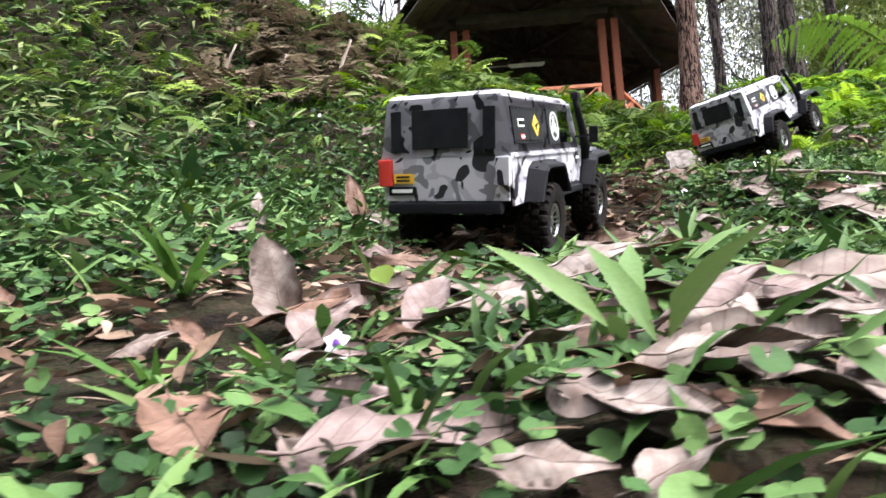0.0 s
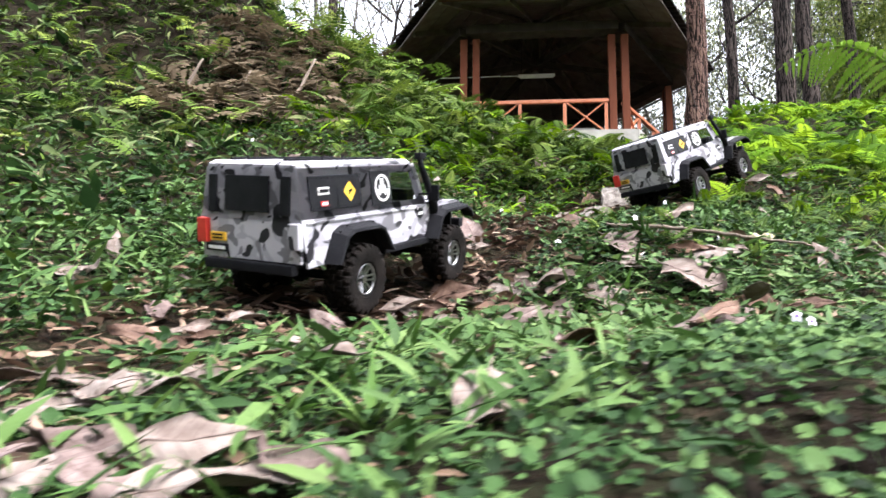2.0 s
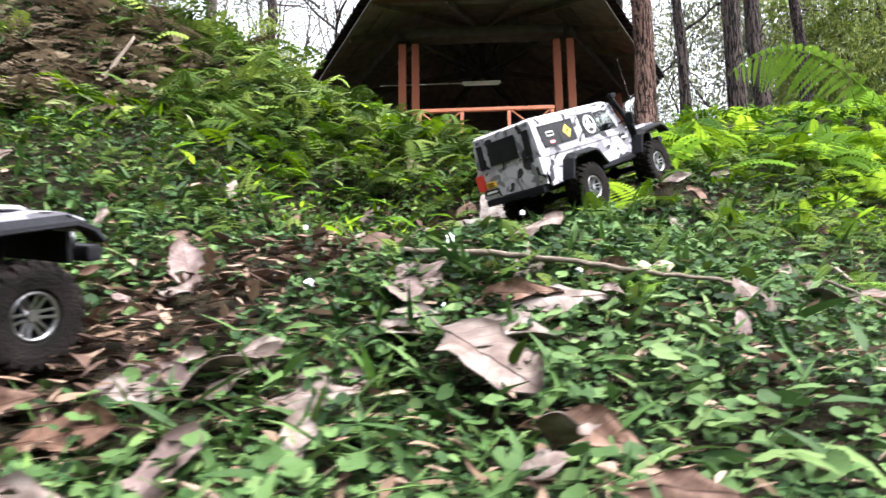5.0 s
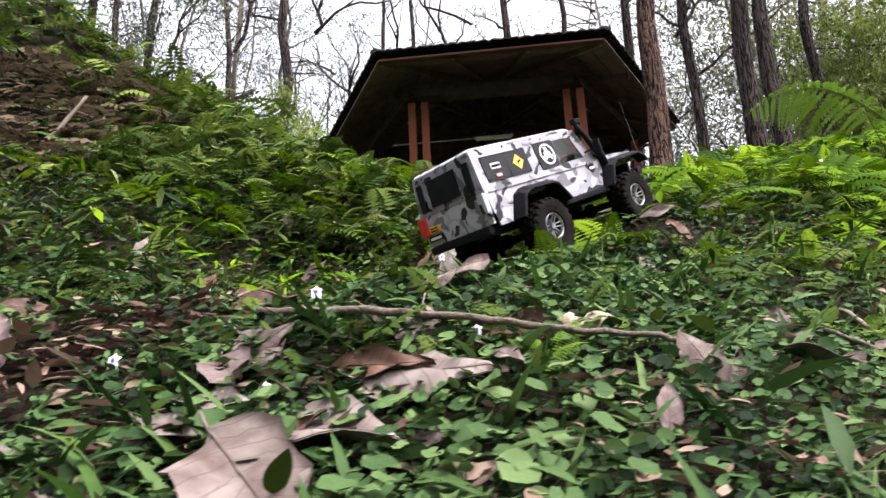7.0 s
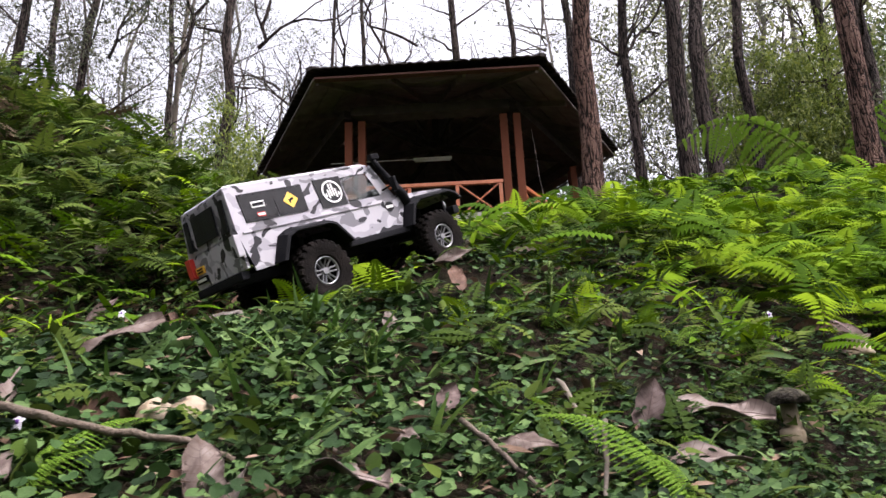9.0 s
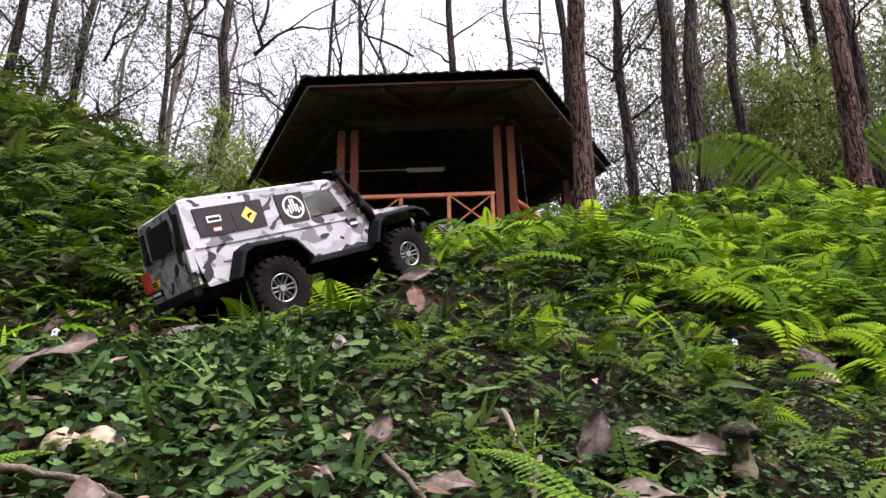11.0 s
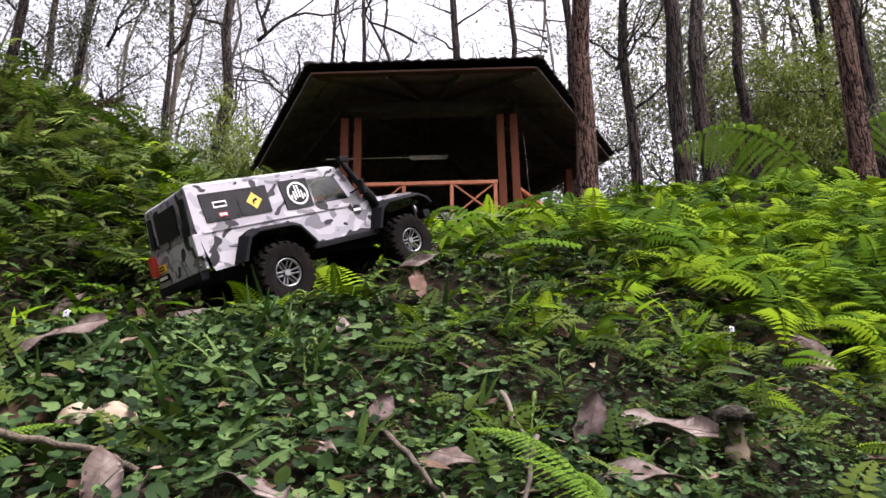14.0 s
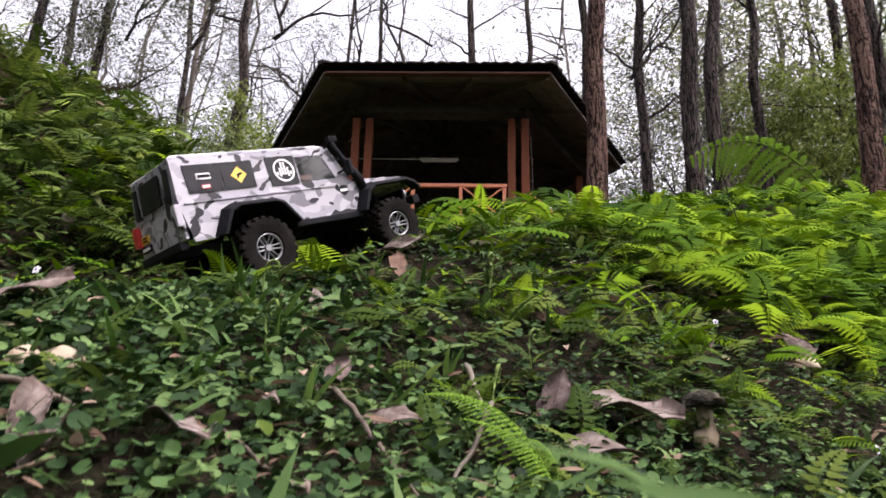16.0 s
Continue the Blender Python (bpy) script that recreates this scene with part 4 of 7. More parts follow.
def cover():
    leaves = [round_leaf_shape(i, 10) for i in range(7)]

    rng, x, y = scatter(11, 150000, (-1.7, 2.6), (-0.1, 3.6), lambda x, y: np.clip((1.15 - 0.8 * bank_zone(x, y) - 0.45 * knoll(x, y)) * (0.42 + 0.8 * patchy(x, y, 6.3, 1) + 0.3 * (1 - ramp_up(away(x, y, STEPS), 0.1, 0.4))) * (1 - 0.5 * ramp_up(y, 2.0, 2.8)) * (1 - 0.6 * meadow(x, y)), 0, 1)
                        * (0.10 + 0.90 * ramp_up(away(x, y, TRAIL), 0.05, 0.20)) * edge(x, y, -1.7, 2.6, 3.6) * np.clip(1.25 - 0.12 * y, 0.3, 1) * (1 - 0.3 * np.exp(-((x + 0.7) ** 2 + (y - 0.2) ** 2) / 0.25)))
    n = len(x)
    z = height(x, y) + rng.uniform(0.004, 0.042, n) * (0.5 + 0.5 * ramp_up(away(x, y, STEPS), 0.2, 0.6))
    stuff("ground_cover", leaves, np.stack([x, y, z], -1), rng.uniform(0, 6.283, n), rng.normal(0, 0.35, n), rng.normal(0, 0.35, n), rng.uniform(0.011, 0.027, n) * (0.42 + 0.55 * ramp_up(away(x, y, STEPS), 0.1, 0.9)) * (1 - 0.22 * ramp_up(y, 2.0, 2.5)) * (1 - 0.28 * ramp_up(x, 0.55, 0.9) * ramp_up(y, 1.3, 1.6)), M["round_leaf"],
          "low carpet of small round green leaves on the slope", "ground cover", lean=rng.uniform(-0.1, 0.6, n))
    # the carpet thins out round the path
    def fringe(x, y):
        d = np.hypot(np.maximum(np.maximum(-1.25 - x, x - 2.05), 0), np.maximum(-0.15 - y, 0))
        return np.where(d > 0.02, np.exp(-(d / 0.75) ** 2), 0) * (0.3 + 0.7 * patchy(x, y, 4.1, 2)) * ramp_up(away(x, y, STEPS), 0.16, 0.3)

    coarse = [round_leaf_shape(i, 6) for i in range(4)]
    rng, x, y = scatter(16, 42000, (-3.2, 4.0), (-1.7, 3.3), fringe)
    n = len(x)
    stuff("carpet_fringe", coarse, np.stack([x, y, height(x, y) + rng.uniform(0.004, 0.05, n)], -1), rng.uniform(0, 6.283, n), rng.normal(0, 0.35, n), rng.normal(0, 0.35, n), rng.uniform(0.014, 0.032, n), M["round_leaf"],
          "round green leaves thinning out round the carpet", "ground cover", lean=rng.uniform(-0.1, 0.6, n))
    # the small creepers closest to the path
    tiny = [round_leaf_shape(i, 9) for i in range(4)]
    rng, x, y = scatter(13, 31000, (-1.25, 0.95), (-0.08, 1.7), lambda x, y: (1 - ramp_up(away(x, y, STEPS), 0.45, 0.75)) * (0.35 + 0.65 * patchy(x, y, 8.5, 2)) * ramp_up(away(x, y, TRAIL), 0.02, 0.14))
    n = len(x)
    stuff("creeper_leaves", tiny, np.stack([x, y, height(x, y) + rng.uniform(0.003, 0.02, n)], -1), rng.uniform(0, 6.283, n), rng.normal(0, 0.35, n), rng.normal(0, 0.35, n), rng.uniform(0.008, 0.015, n), M["round_leaf"],
          "tiny round creeper leaves close to the soil", "ground cover", lean=rng.uniform(-0.1, 0.6, n))
    # larger pale pennywort leaves beside the lower path
    rng, x, y = scatter(15, 1700, (-0.6, 0.35), (0.75, 1.5), lambda x, y: (0.15 + 0.85 * patchy(x, y, 6.0, 5)) * ramp_up(away(x, y, STEPS), 0.14, 0.26) * ramp_up(away(x, y, TRAIL), 0.12, 0.3))
    n = len(x)
    stuff("pennywort", leaves, np.stack([x, y, height(x, y) + rng.uniform(0.015, 0.05, n)], -1), rng.uniform(0, 6.283, n), rng.normal(0, 0.3, n), rng.normal(0, 0.3, n), rng.uniform(0.016, 0.032, n), M["pennywort"],
          "pale green round pennywort leaves beside the lower path", "ground cover", lean=rng.uniform(-0.1, 0.5, n))
    # light broad leaves over the hump
    broad = [leaf_shape(1, 0.42, 0.3, 0.35, 4), leaf_shape(1, 0.55, 0.25, 0.2, 4), leaf_shape(1, 0.30, 0.35, 0.5, 4)]
    rng, x, y = scatter(14, 9000, (-1.7, 0.5), (2.7, 5.0), lambda x, y: (1 - 0.9 * dry(x, y)) * (0.35 + 0.65 * patchy(x, y, 4.3, 3)) * ramp_up(away(x, y, TRAIL), 0.1, 0.3) * (1 - knoll(x, y)))
    n = len(x)
    stuff("hump_leaves", broad, np.stack([x, y, height(x, y) + rng.uniform(0.0, 0.09, n)], -1), rng.uniform(0, 6.283, n), rng.uniform(-0.2, 0.9, n), rng.normal(0, 0.4, n), rng.uniform(0.022, 0.055, n), M["hump_leaf"],
          "light green broad-leaved weeds over the hump beside the trail", "weeds", lean=rng.uniform(0.0, 0.5, n))
    # larger pointed herb leaves
    herb = [leaf_shape(1, 0.5, 0.3, 0.3, 6), leaf_shape(1, 0.36, 0.35, 0.45, 6), leaf_shape(1, 0.62, 0.25, 0.2, 6)]
    rng, x, y = scatter(12, 10000, (-3.2, 3.2), (-0.2, 5.0), lambda x, y: np.clip(0.35 + 0.65 * bank_zone(x, y) - 0.25 * knoll(x, y), 0, 1) * (1 - 0.85 * dry(x, y)) * (0.3 + patchy(x, y, 3.1, 4)) * ramp_up(away(x, y, TRAIL), 0.08, 0.25) * ramp_up(away(x, y, STEPS), 0.38, 0.7))
    n = len(x)
    z = height(x, y) + rng.uniform(0.01, 0.06, n)
    stuff("herb_leaves", herb, np.stack([x, y, z], -1), rng.uniform(0, 6.283, n), rng.normal(0.25, 0.45, n), rng.normal(0, 0.4, n), rng.uniform(0.02, 0.045, n), M["fern_dark"],
          "dark green herb leaves among the ground cover", "herbs")


def grasses():
    blades = [blade_shape(i, 0.06 + 0.012 * (i % 3)) for i in range(7)]
    rng, x, y = scatter(21, 22000, (-2.4, 2.6), (-0.1, 4.6), lambda x, y: (0.14 + 0.8 * patchy(x, y, 2.7, 2) ** 2) * ramp_up(away(x, y, TRAIL), 0.08, 0.25) * ramp_up(away(x, y, STEPS), 0.05, 0.3) * (1 - 0.75 * knoll(x, y)) * (1 - 0.5 * bank_zone(x, y)) * (1 - 0.55 * ramp_up(x, 0.6, 1.0)))
    # blades spring from tufts
    x = x + 0.02 * np.sin(40 * y)
    n = len(x)
    short = 0.5 + 0.5 * ramp_up(away(x, y, STEPS), 0.2, 0.9)
    stuff("grass", blades, np.stack([x, y, height(x, y) - 0.004], -1), rng.uniform(0, 6.283, n), rng.uniform(0.25, 1.2, n), rng.normal(0, 0.5, n), rng.uniform(0.05, 0.14, n) * short, M["grass"],
          "broad-bladed bright green grass in loose tufts", "grass")
    lance = [leaf_shape(1, w, 0.3, d, 3) for w, d in ((0.15, 0.25), (0.19, 0.4), (0.12, 0.1), (0.22, 0.3))]
    rng, x, y = scatter(24, 42000, (-3.0, 2.0), (-0.05, 4.0), lambda x, y: (0.12 + 0.88 * meadow(x, y)) * (0.3 + 0.7 * patchy(x, y, 5.5, 3)) * ramp_up(away(x, y, TRAIL), 0.10, 0.28) * ramp_up(away(x, y, STEPS), 0.03, 0.15) * (1 - 0.8 * knoll(x, y)) * np.clip(1.15 - 0.2 * y, 0.35, 1) * (1 - 0.6 * ramp_up(-x, 1.4, 2.2)) * edge(x, y, -3.0, 2.0, 4.0))
    n = len(x)
    stuff("grass_leaves", lance, np.stack([x, y, height(x, y) + rng.uniform(0.0, 0.03, n)], -1), rng.uniform(0, 6.283, n), rng.uniform(-0.1, 0.9, n), rng.normal(0, 0.4, n), rng.uniform(0.03, 0.085, n) * (0.6 + 0.4 * ramp_up(away(x, y, STEPS), 0.1, 0.5)), M["grass"],
          "matted narrow-leaved green grass on the slope", "grass", lean=rng.uniform(0.0, 0.4, n))
    rng, x, y = scatter(25, 15000, (-4.4, -0.3), (1.6, 6.0), lambda x, y: bank_zone(x, y) * (0.35 + 0.65 * patchy(x, y, 3.7, 6)) * (1 - 0.9 * dry(x, y)))
    n = len(x)
    stuff("bank_grass", lance, np.stack([x, y, height(x, y) + rng.uniform(0.0, 0.10, n)], -1), rng.uniform(0, 6.283, n), rng.uniform(-0.6, 0.7, n), rng.normal(0, 0.5, n), rng.uniform(0.05, 0.13, n), M["bank_leaf"],
          "narrow olive-green leaves matted over the earth bank", "grass", lean=rng.uniform(0.1, 0.7, n))
    rng, x, y = scatter(26, 11000, (-1.6, 1.3), (2.3, 6.5), lambda x, y: (0.35 + 0.65 * patchy(x, y, 4.7, 2)) * ramp_up(away(x, y, TRAIL), 0.05, 0.2) * (1 - 0.7 * knoll(x, y)))
    n = len(x)
    stuff("slope_grass", lance, np.stack([x, y, height(x, y) + rng.uniform(0.0, 0.04, n)], -1), rng.uniform(0, 6.283, n), rng.uniform(-0.2, 0.9, n), rng.normal(0, 0.4, n), rng.uniform(0.04, 0.11, n), M["fern"],
          "leafy light green grass and seedlings above the trail", "grass", lean=rng.uniform(0.0, 0.5, n))
    rng, x, y = scatter(23, 7500, (-1.2, 0.5), (-0.05, 1.9), lambda x, y: (0.15 + 0.85 * patchy(x, y, 7, 3)) * ramp_up(away(x, y, STEPS), 0.0, 0.08) * ramp_up(away(x, y, TRAIL), 0.08, 0.22))
    n = len(x)
    stuff("short_grass", blades, np.stack([x, y, height(x, y) - 0.004], -1), rng.uniform(0, 6.283, n), rng.uniform(0.2, 1.1, n), rng.normal(0, 0.5, n), rng.uniform(0.03, 0.085, n) * (0.5 + 0.5 * ramp_up(away(x, y, STEPS), 0.05, 0.3)), M["grass"],
          "short bright green grass beside the trail", "grass")
    rng, x, y = scatter(22, 34000, (-2.2, 1.8), (0.0, 3.6), lambda x, y: (0.85 * ramp_up(0.5 - away(x, y, TRAIL), 0.0, 0.4) + 0.22 + 0.3 * (1 - ramp_up(np.hypot(x - 0.1, y - 1.2), 0.3, 0.6)) + 0.45 * (1 - ramp_up(away(x, y, STEPS), 0.3, 0.7))) * ramp_up(away(x, y, STEPS), 0.10, 0.25), False)
    n = len(x)
    dead = [leaf_shape(1, w, 0.35, d, 4) for w, d in ((0.22, 0.1), (0.35, 0.25), (0.4, -0.2), (0.1, 0.05))]
    stuff("leaf_litter", dead, np.stack([x, y, height(x, y) + rng.uniform(0.002, 0.018, n) * (1 + ramp_up(y, 0.7, 1.0))], -1), rng.uniform(0, 6.283, n), rng.normal(0, 0.25, n), rng.uniform(-0.6, 0.6, n), rng.uniform(0.012, 0.050, n) * (0.6 + 0.4 * ramp_up(away(x, y, STEPS), 0.2, 0.7)), M["litter"],
          "brown and tan leaf litter trodden into the trail", "leaf litter")
    rng, x, y = scatter(27, 9000, (-1.3, 0.5), (0.95, 3.0), lambda x, y: (1 - ramp_up(away(x, y, TRAIL), 0.06, 0.24)) * (0.5 + 0.5 * patchy(x, y, 9, 1)), False)
    n = len(x)
    stuff("trail_litter", dead, np.stack([x, y, height(x, y) + rng.uniform(0.002, 0.022, n)], -1), rng.uniform(0, 6.283, n), rng.normal(0, 0.2, n), rng.uniform(-0.5, 0.5, n), rng.uniform(0.025, 0.075, n), M["trail_leaf"],
          "dark brown rotting leaves covering the worn trail", "leaf litter")


FRONDS = [frond_shape(17, 2, 0.31, 0.35, 0.14, 0.25), frond_shape(16, 2, 0.35, 0.45, 0.18, 0.35), frond_shape(18, 2, 0.28, 0.22, 0.12, 0.2)]
MID = [frond_shape(13, 1, 0.31, 0.42, 0.12, 0.30), frond_shape(12, 1, 0.36, 0.55, 0.16, 0.40), frond_shape(14, 1, 0.28, 0.25, 0.10, 0.20)]
FAR = [frond_shape(10, 1, 0.36, a, 0.12, 0.3) for a in (0.3, 0.5)]
SMALL = [frond_shape(8, 1, 0.34, a, 0.12, 0.3) for a in (0.2, 0.4, 0.55)]


def fern_plants():
    """The ferns nearest the path, each with its own fronds."""
    meshes = [mesh("frond", v, f, M["fern_near"]) for v, f in FRONDS]
    rng = random.Random(31)
    made, spots = 0, []
    chosen = [(0.50, 2.33), (0.53, 2.36), (0.38, 2.20), (0.89, 2.29), (0.68, 2.15), (1.0, 2.3), (1.25, 2.4), (0.80, 1.95)]
    while made < 150:
        x, y = chosen[made] if made < len(chosen) else (rng.uniform(0.55, 2.6), rng.uniform(2.0, 3.7))
        k = float(knoll(np.float64(x), np.float64(y)))
        if made >= len(chosen) and (rng.random() > 0.12 + k or y < 2.0 + 0.3 * abs(x - 1.4) or bool(in_truck(np.float64(x), np.float64(y)))):
            continue
        if made >= len(chosen) and any((x - a) ** 2 + (y - b) ** 2 < 0.005 for a, b in spots):
            continue
        spots.append((x, y))
        plant = new("fern_plant")
        plant.matrix_basis = Matrix.LocRotScale((x, y, z_at(x, y) - 0.005), Euler((rng.uniform(0.1, 0.6), 0, 0)), None)
        tagged(plant, "bright green fern with toothed fronds rooted in the slope", "fern", group="ferns on the knoll")
        size = rng.uniform(0.10, 0.17) * (0.75 + 0.35 * k) if made >= len(chosen) else (0.19 if made < 2 else 0.11)
        for i in range(rng.randint(3, 6)):
            ob = new("frond", meshes[rng.randrange(3)])
            ob.parent = plant
            a = rng.uniform(0, 6.283)
            s = size * rng.uniform(0.7, 1.15)
            ob.matrix_basis = Matrix.LocRotScale((0, 0, 0), Euler((rng.uniform(-0.3, 0.3), -(rng.uniform(-0.15, 0.55) if made >= len(chosen) else rng.uniform(0.3, 0.95)), a)), (s, s, s))
        made += 1


def fern_field():
    def put(name, seed, count, xr, yr, chance, shapes, size, mat, label, tilt=(0.3, 1.1), rise=0.0, facing=9.0, lean=(0.1, 0.5)):
        rng, x, y = scatter(seed, count, xr, yr, chance)
        n = len(x)
        stuff(name, shapes, np.stack([x, y, height(x, y) + rise * rng.random(n) ** 0.7], -1), np.where(rng.random(n) < 0.2, rng.uniform(0, 6.283, n), -2.1 + facing * rng.normal(0, 1, n)), rng.uniform(*tilt, n), rng.normal(0, 0.22, n), rng.uniform(*size, n), M[mat], label, "ferns", lean=rng.uniform(*lean, n))

    put("fern_field", 41, 5200, (0.5, 6.0), (2.4, 5.0), lambda x, y: 0.9 * knoll(x, y) * (0.5 + 0.5 * patchy(x, y, 4, 1)), MID, (0.12, 0.25), "fern", "thick stand of bright green ferns on the knoll", (-0.3, 0.35), 0.13, 2.4, (0.05, 0.6))
    put("arched_ferns", 54, 1900, (0.5, 6.0), (2.4, 5.0), lambda x, y: 0.9 * knoll(x, y) * (0.4 + 0.6 * patchy(x, y, 5, 4)), MID, (0.12, 0.24), "fern", "taller arching bright green ferns on the knoll", (0.1, 0.8), 0.08, 2.4, (0.2, 0.9))
    put("far_fern_field", 42, 5000, (-1.2, 9), (5.0, 10.8), lambda x, y: 0.75 * knoll(x, y) * (0.35 + 0.65 * patchy(x, y, 3, 3)) * np.where((abs(x - 0.3) < 3.1) & (y > 10.2), 0, 1) * (1 - 0.97 * np.exp(-((x - 0.6) / 1.35) ** 4)), FAR, (0.18, 0.3), "fern", "bright ferns and undergrowth up to the pavilion", (-0.25, 0.5), 0.13, 2.4, (0.1, 0.75))
    put("low_undergrowth", 48, 2600, (-0.9, 2.2), (3.9, 10.6), lambda x, y: 0.7 * (0.2 + 0.8 * patchy(x, y, 3, 3)), SMALL, (0.06, 0.14), "fern", "low green undergrowth on the worn slope below the pavilion", (-0.1, 0.5), 0.03, 1.3)
    put("ground_ferns", 50, 3000, (-1.0, 2.2), (1.6, 3.0), lambda x, y: 0.55 * patchy(x, y, 4, 3) * ramp_up(away(x, y, TRAIL), 0.1, 0.3), SMALL, (0.04, 0.10), "fern_dark", "small young ferns among the round leaves", (-0.2, 0.6), 0.03, 3.0, (0.1, 0.7))
    put("mixed_ferns", 52, 2200, (-1.3, 1.4), (2.0, 5.0), lambda x, y: (0.25 + 0.6 * patchy(x, y, 5, 2)) * ramp_up(away(x, y, TRAIL), 0.06, 0.22), SMALL, (0.05, 0.13), "fern_dark", "low mixed ferns and weeds above the trail", (-0.3, 0.7), 0.05, 3.0, (0.0, 0.6))
    put("hump_ferns", 55, 1500, (-1.7, 0.3), (2.8, 5.0), lambda x, y: (0.25 + 0.6 * patchy(x, y, 3.5, 2)) * ramp_up(away(x, y, TRAIL), 0.1, 0.3) * (1 - 0.9 * dry(x, y)), MID, (0.11, 0.22), "fern_dark", "arching green ferns over the hump beside the trail", (-0.1, 0.7), 0.07, 2.0, (0.1, 0.7))
    put("slab_ferns", 49, 1700, (-3.2, 3.6), (9.1, 10.3), lambda x, y: 0.4 + 0.6 * patchy(x, y, 3, 2), SMALL, (0.13, 0.26), "fern", "low ferns along the edge of the pavilion floor", (-0.1, 0.8), 0.10, 2.0)
    put("bank_ferns", 43, 4600, (-4.2, -0.2), (1.7, 6.2), lambda x, y: 0.75 * bank_zone(x, y) * (0.15 + 0.85 * patchy(x, y, 3.3, 5)) * (1 - 0.9 * dry(x, y)), SMALL, (0.09, 0.19), "fern_bank", "dark green ferns hanging over the earth bank", (-0.4, 0.6), 0.12, 1.5)
    put("bank_ferns_light", 47, 1300, (-4.2, -0.4), (3.2, 6.2), lambda x, y: 0.75 * bank_zone(x, y) * patchy(x, y, 2.9, 1) * (1 - 0.9 * dry(x, y)), SMALL, (0.12, 0.24), "fern_bank", "lighter green ferns along the top of the bank", (-0.1, 0.6), 0.22, 1.5)
    put("far_bank_ferns", 44, 2300, (-9, -0.6), (5.5, 13), lambda x, y: 0.6 * (0.3 + 0.7 * patchy(x, y, 1.5, 5)), SMALL, (0.3, 0.55), "fern_dark", "dark ferns and undergrowth behind the bank", (-0.1, 0.8), 0.25, 1.2)
    put("dead_ferns", 45, 3000, (-3.0, -1.0), (2.5, 4.4), lambda x, y: 0.95 * dry(x, y), SMALL, (0.12, 0.30), "fern_dead", "dry brown fern fronds on the bank face", (-1.0, 0.5), 0.08, 1.0)
    put("slope_ferns", 46, 1500, (-1.3, 0.9), (2.6, 5.2), lambda x, y: 0.5 * patchy(x, y, 3, 7) * (1 - knoll(x, y)) * ramp_up(away(x, y, TRAIL), 0.1, 0.3), SMALL, (0.10, 0.2), "fern", "young light green ferns above the trail", (-0.1, 0.7), 0.06, 1.0)


def bush(x, y, wide, tall, seed, label, green="bush_leaf", leaf=0.07, count=60):
    rng = random.Random(seed)
    base = new("bush")
    tagged(base, label, "bush", group="bushes")
    z = z_at(x, y)
    tips = []
    for i in range(16):
        a, r = rng.uniform(0, 6.283), wide * math.sqrt(rng.random())
        e = Vector((x + r * math.cos(a), y + r * math.sin(a), z + tall * rng.uniform(0.35, 1.0)))
        p = limb_path((x + rng.uniform(-0.1, 0.1), y, z - 0.02), e, 5, 0.1, rng)
        v, f = tube(p, [0.018 * (1 - 0.15 * k) for k in range(6)], 5)
        limb = new("stem", mesh("stem", v, f, M["bark_dark"], True))
        limb.parent = base
        tips += [p[-1], p[-2], p[-3]]
    stuff("leaves", GUM, *leaf_cloud(rng, tips, count, 0.17 * wide, leaf), M[green], "", "", base)


def croziers():
    """Young fern shoots with their tips still rolled up."""
    shapes = []
    for k in range(3):
        path, radii = [], []
        for i in range(9):
            path.append((0.02 * math.sin(i * 0.5 + k), 0.0, 0.07 * i))
            radii.append(0.016 - 0.0008 * i)
        for i in range(1, 20):
            a, r = i * 0.42, 0.115 * (1 - i / 24)
            path.append((path[8][0] + 0.115 - r * math.cos(a), 0.01 * i / 20, 0.56 + r * math.sin(a)))
            radii.append(0.020 * (1 - 0.5 * i / 20) * (1.25 if i % 2 else 0.85))
        v, f = tube(path, radii, 6)
        shapes.append(mesh("crozier", v, f, M["crozier"], True))
    rng = random.Random(83)
    made = 0
    while made < 46:
        x, y = rng.uniform(0.35, 2.3), rng.uniform(1.75, 3.4)
        if bool(in_truck(np.float64(x), np.float64(y))) or rng.random() > 0.35 + 0.65 * float(knoll(np.float64(x), np.float64(y))):
            continue
        ob = new("fern_shoot", shapes[rng.randrange(3)])
        tagged(ob, "pale green young fern shoot with a rolled tip", "fern shoot", group="fern shoots")
        s = rng.uniform(0.09, 0.17)
        ob.matrix_basis = Matrix.LocRotScale((x, y, z_at(x, y) - 0.004), Euler((rng.uniform(-0.1, 0.4), rng.uniform(-0.3, 0.3), rng.uniform(0, 6.283))), (s, s, s))
        made += 1


def lying_fern(root, tip, size, seed):
    """A young fern: one frond that leans over from its root, with rolled side tips."""
    rng = random.Random(seed)
    plant = new("fern_plant")
    plant.location = (root[0], root[1], z_at(*root))
    tagged(plant, "young light green fern unrolling over the ground cover", "fern")
    turn = math.atan2(tip[1] - root[1], tip[0] - root[0])
    rise = math.atan2(z_at(*tip) - z_at(*root), math.hypot(tip[0] - root[0], tip[1] - root[1]))
    me = mesh("frond", *frond_shape(30, 5, 0.21, 0.38, 0.06, 0.9), M["fern_young"])
    for a, up, k in ((0.0, 0.22, 1.0), (0.5, 0.35, 0.6), (-0.6, 0.30, 0.5)):
        frond = new("frond", me)
        frond.parent = plant
        frond.matrix_basis = Matrix.LocRotScale((0, 0, 0.01), Euler((rng.uniform(-0.2, 0.2), -rise - up, turn + a)), (size * k, size * k, size * k))


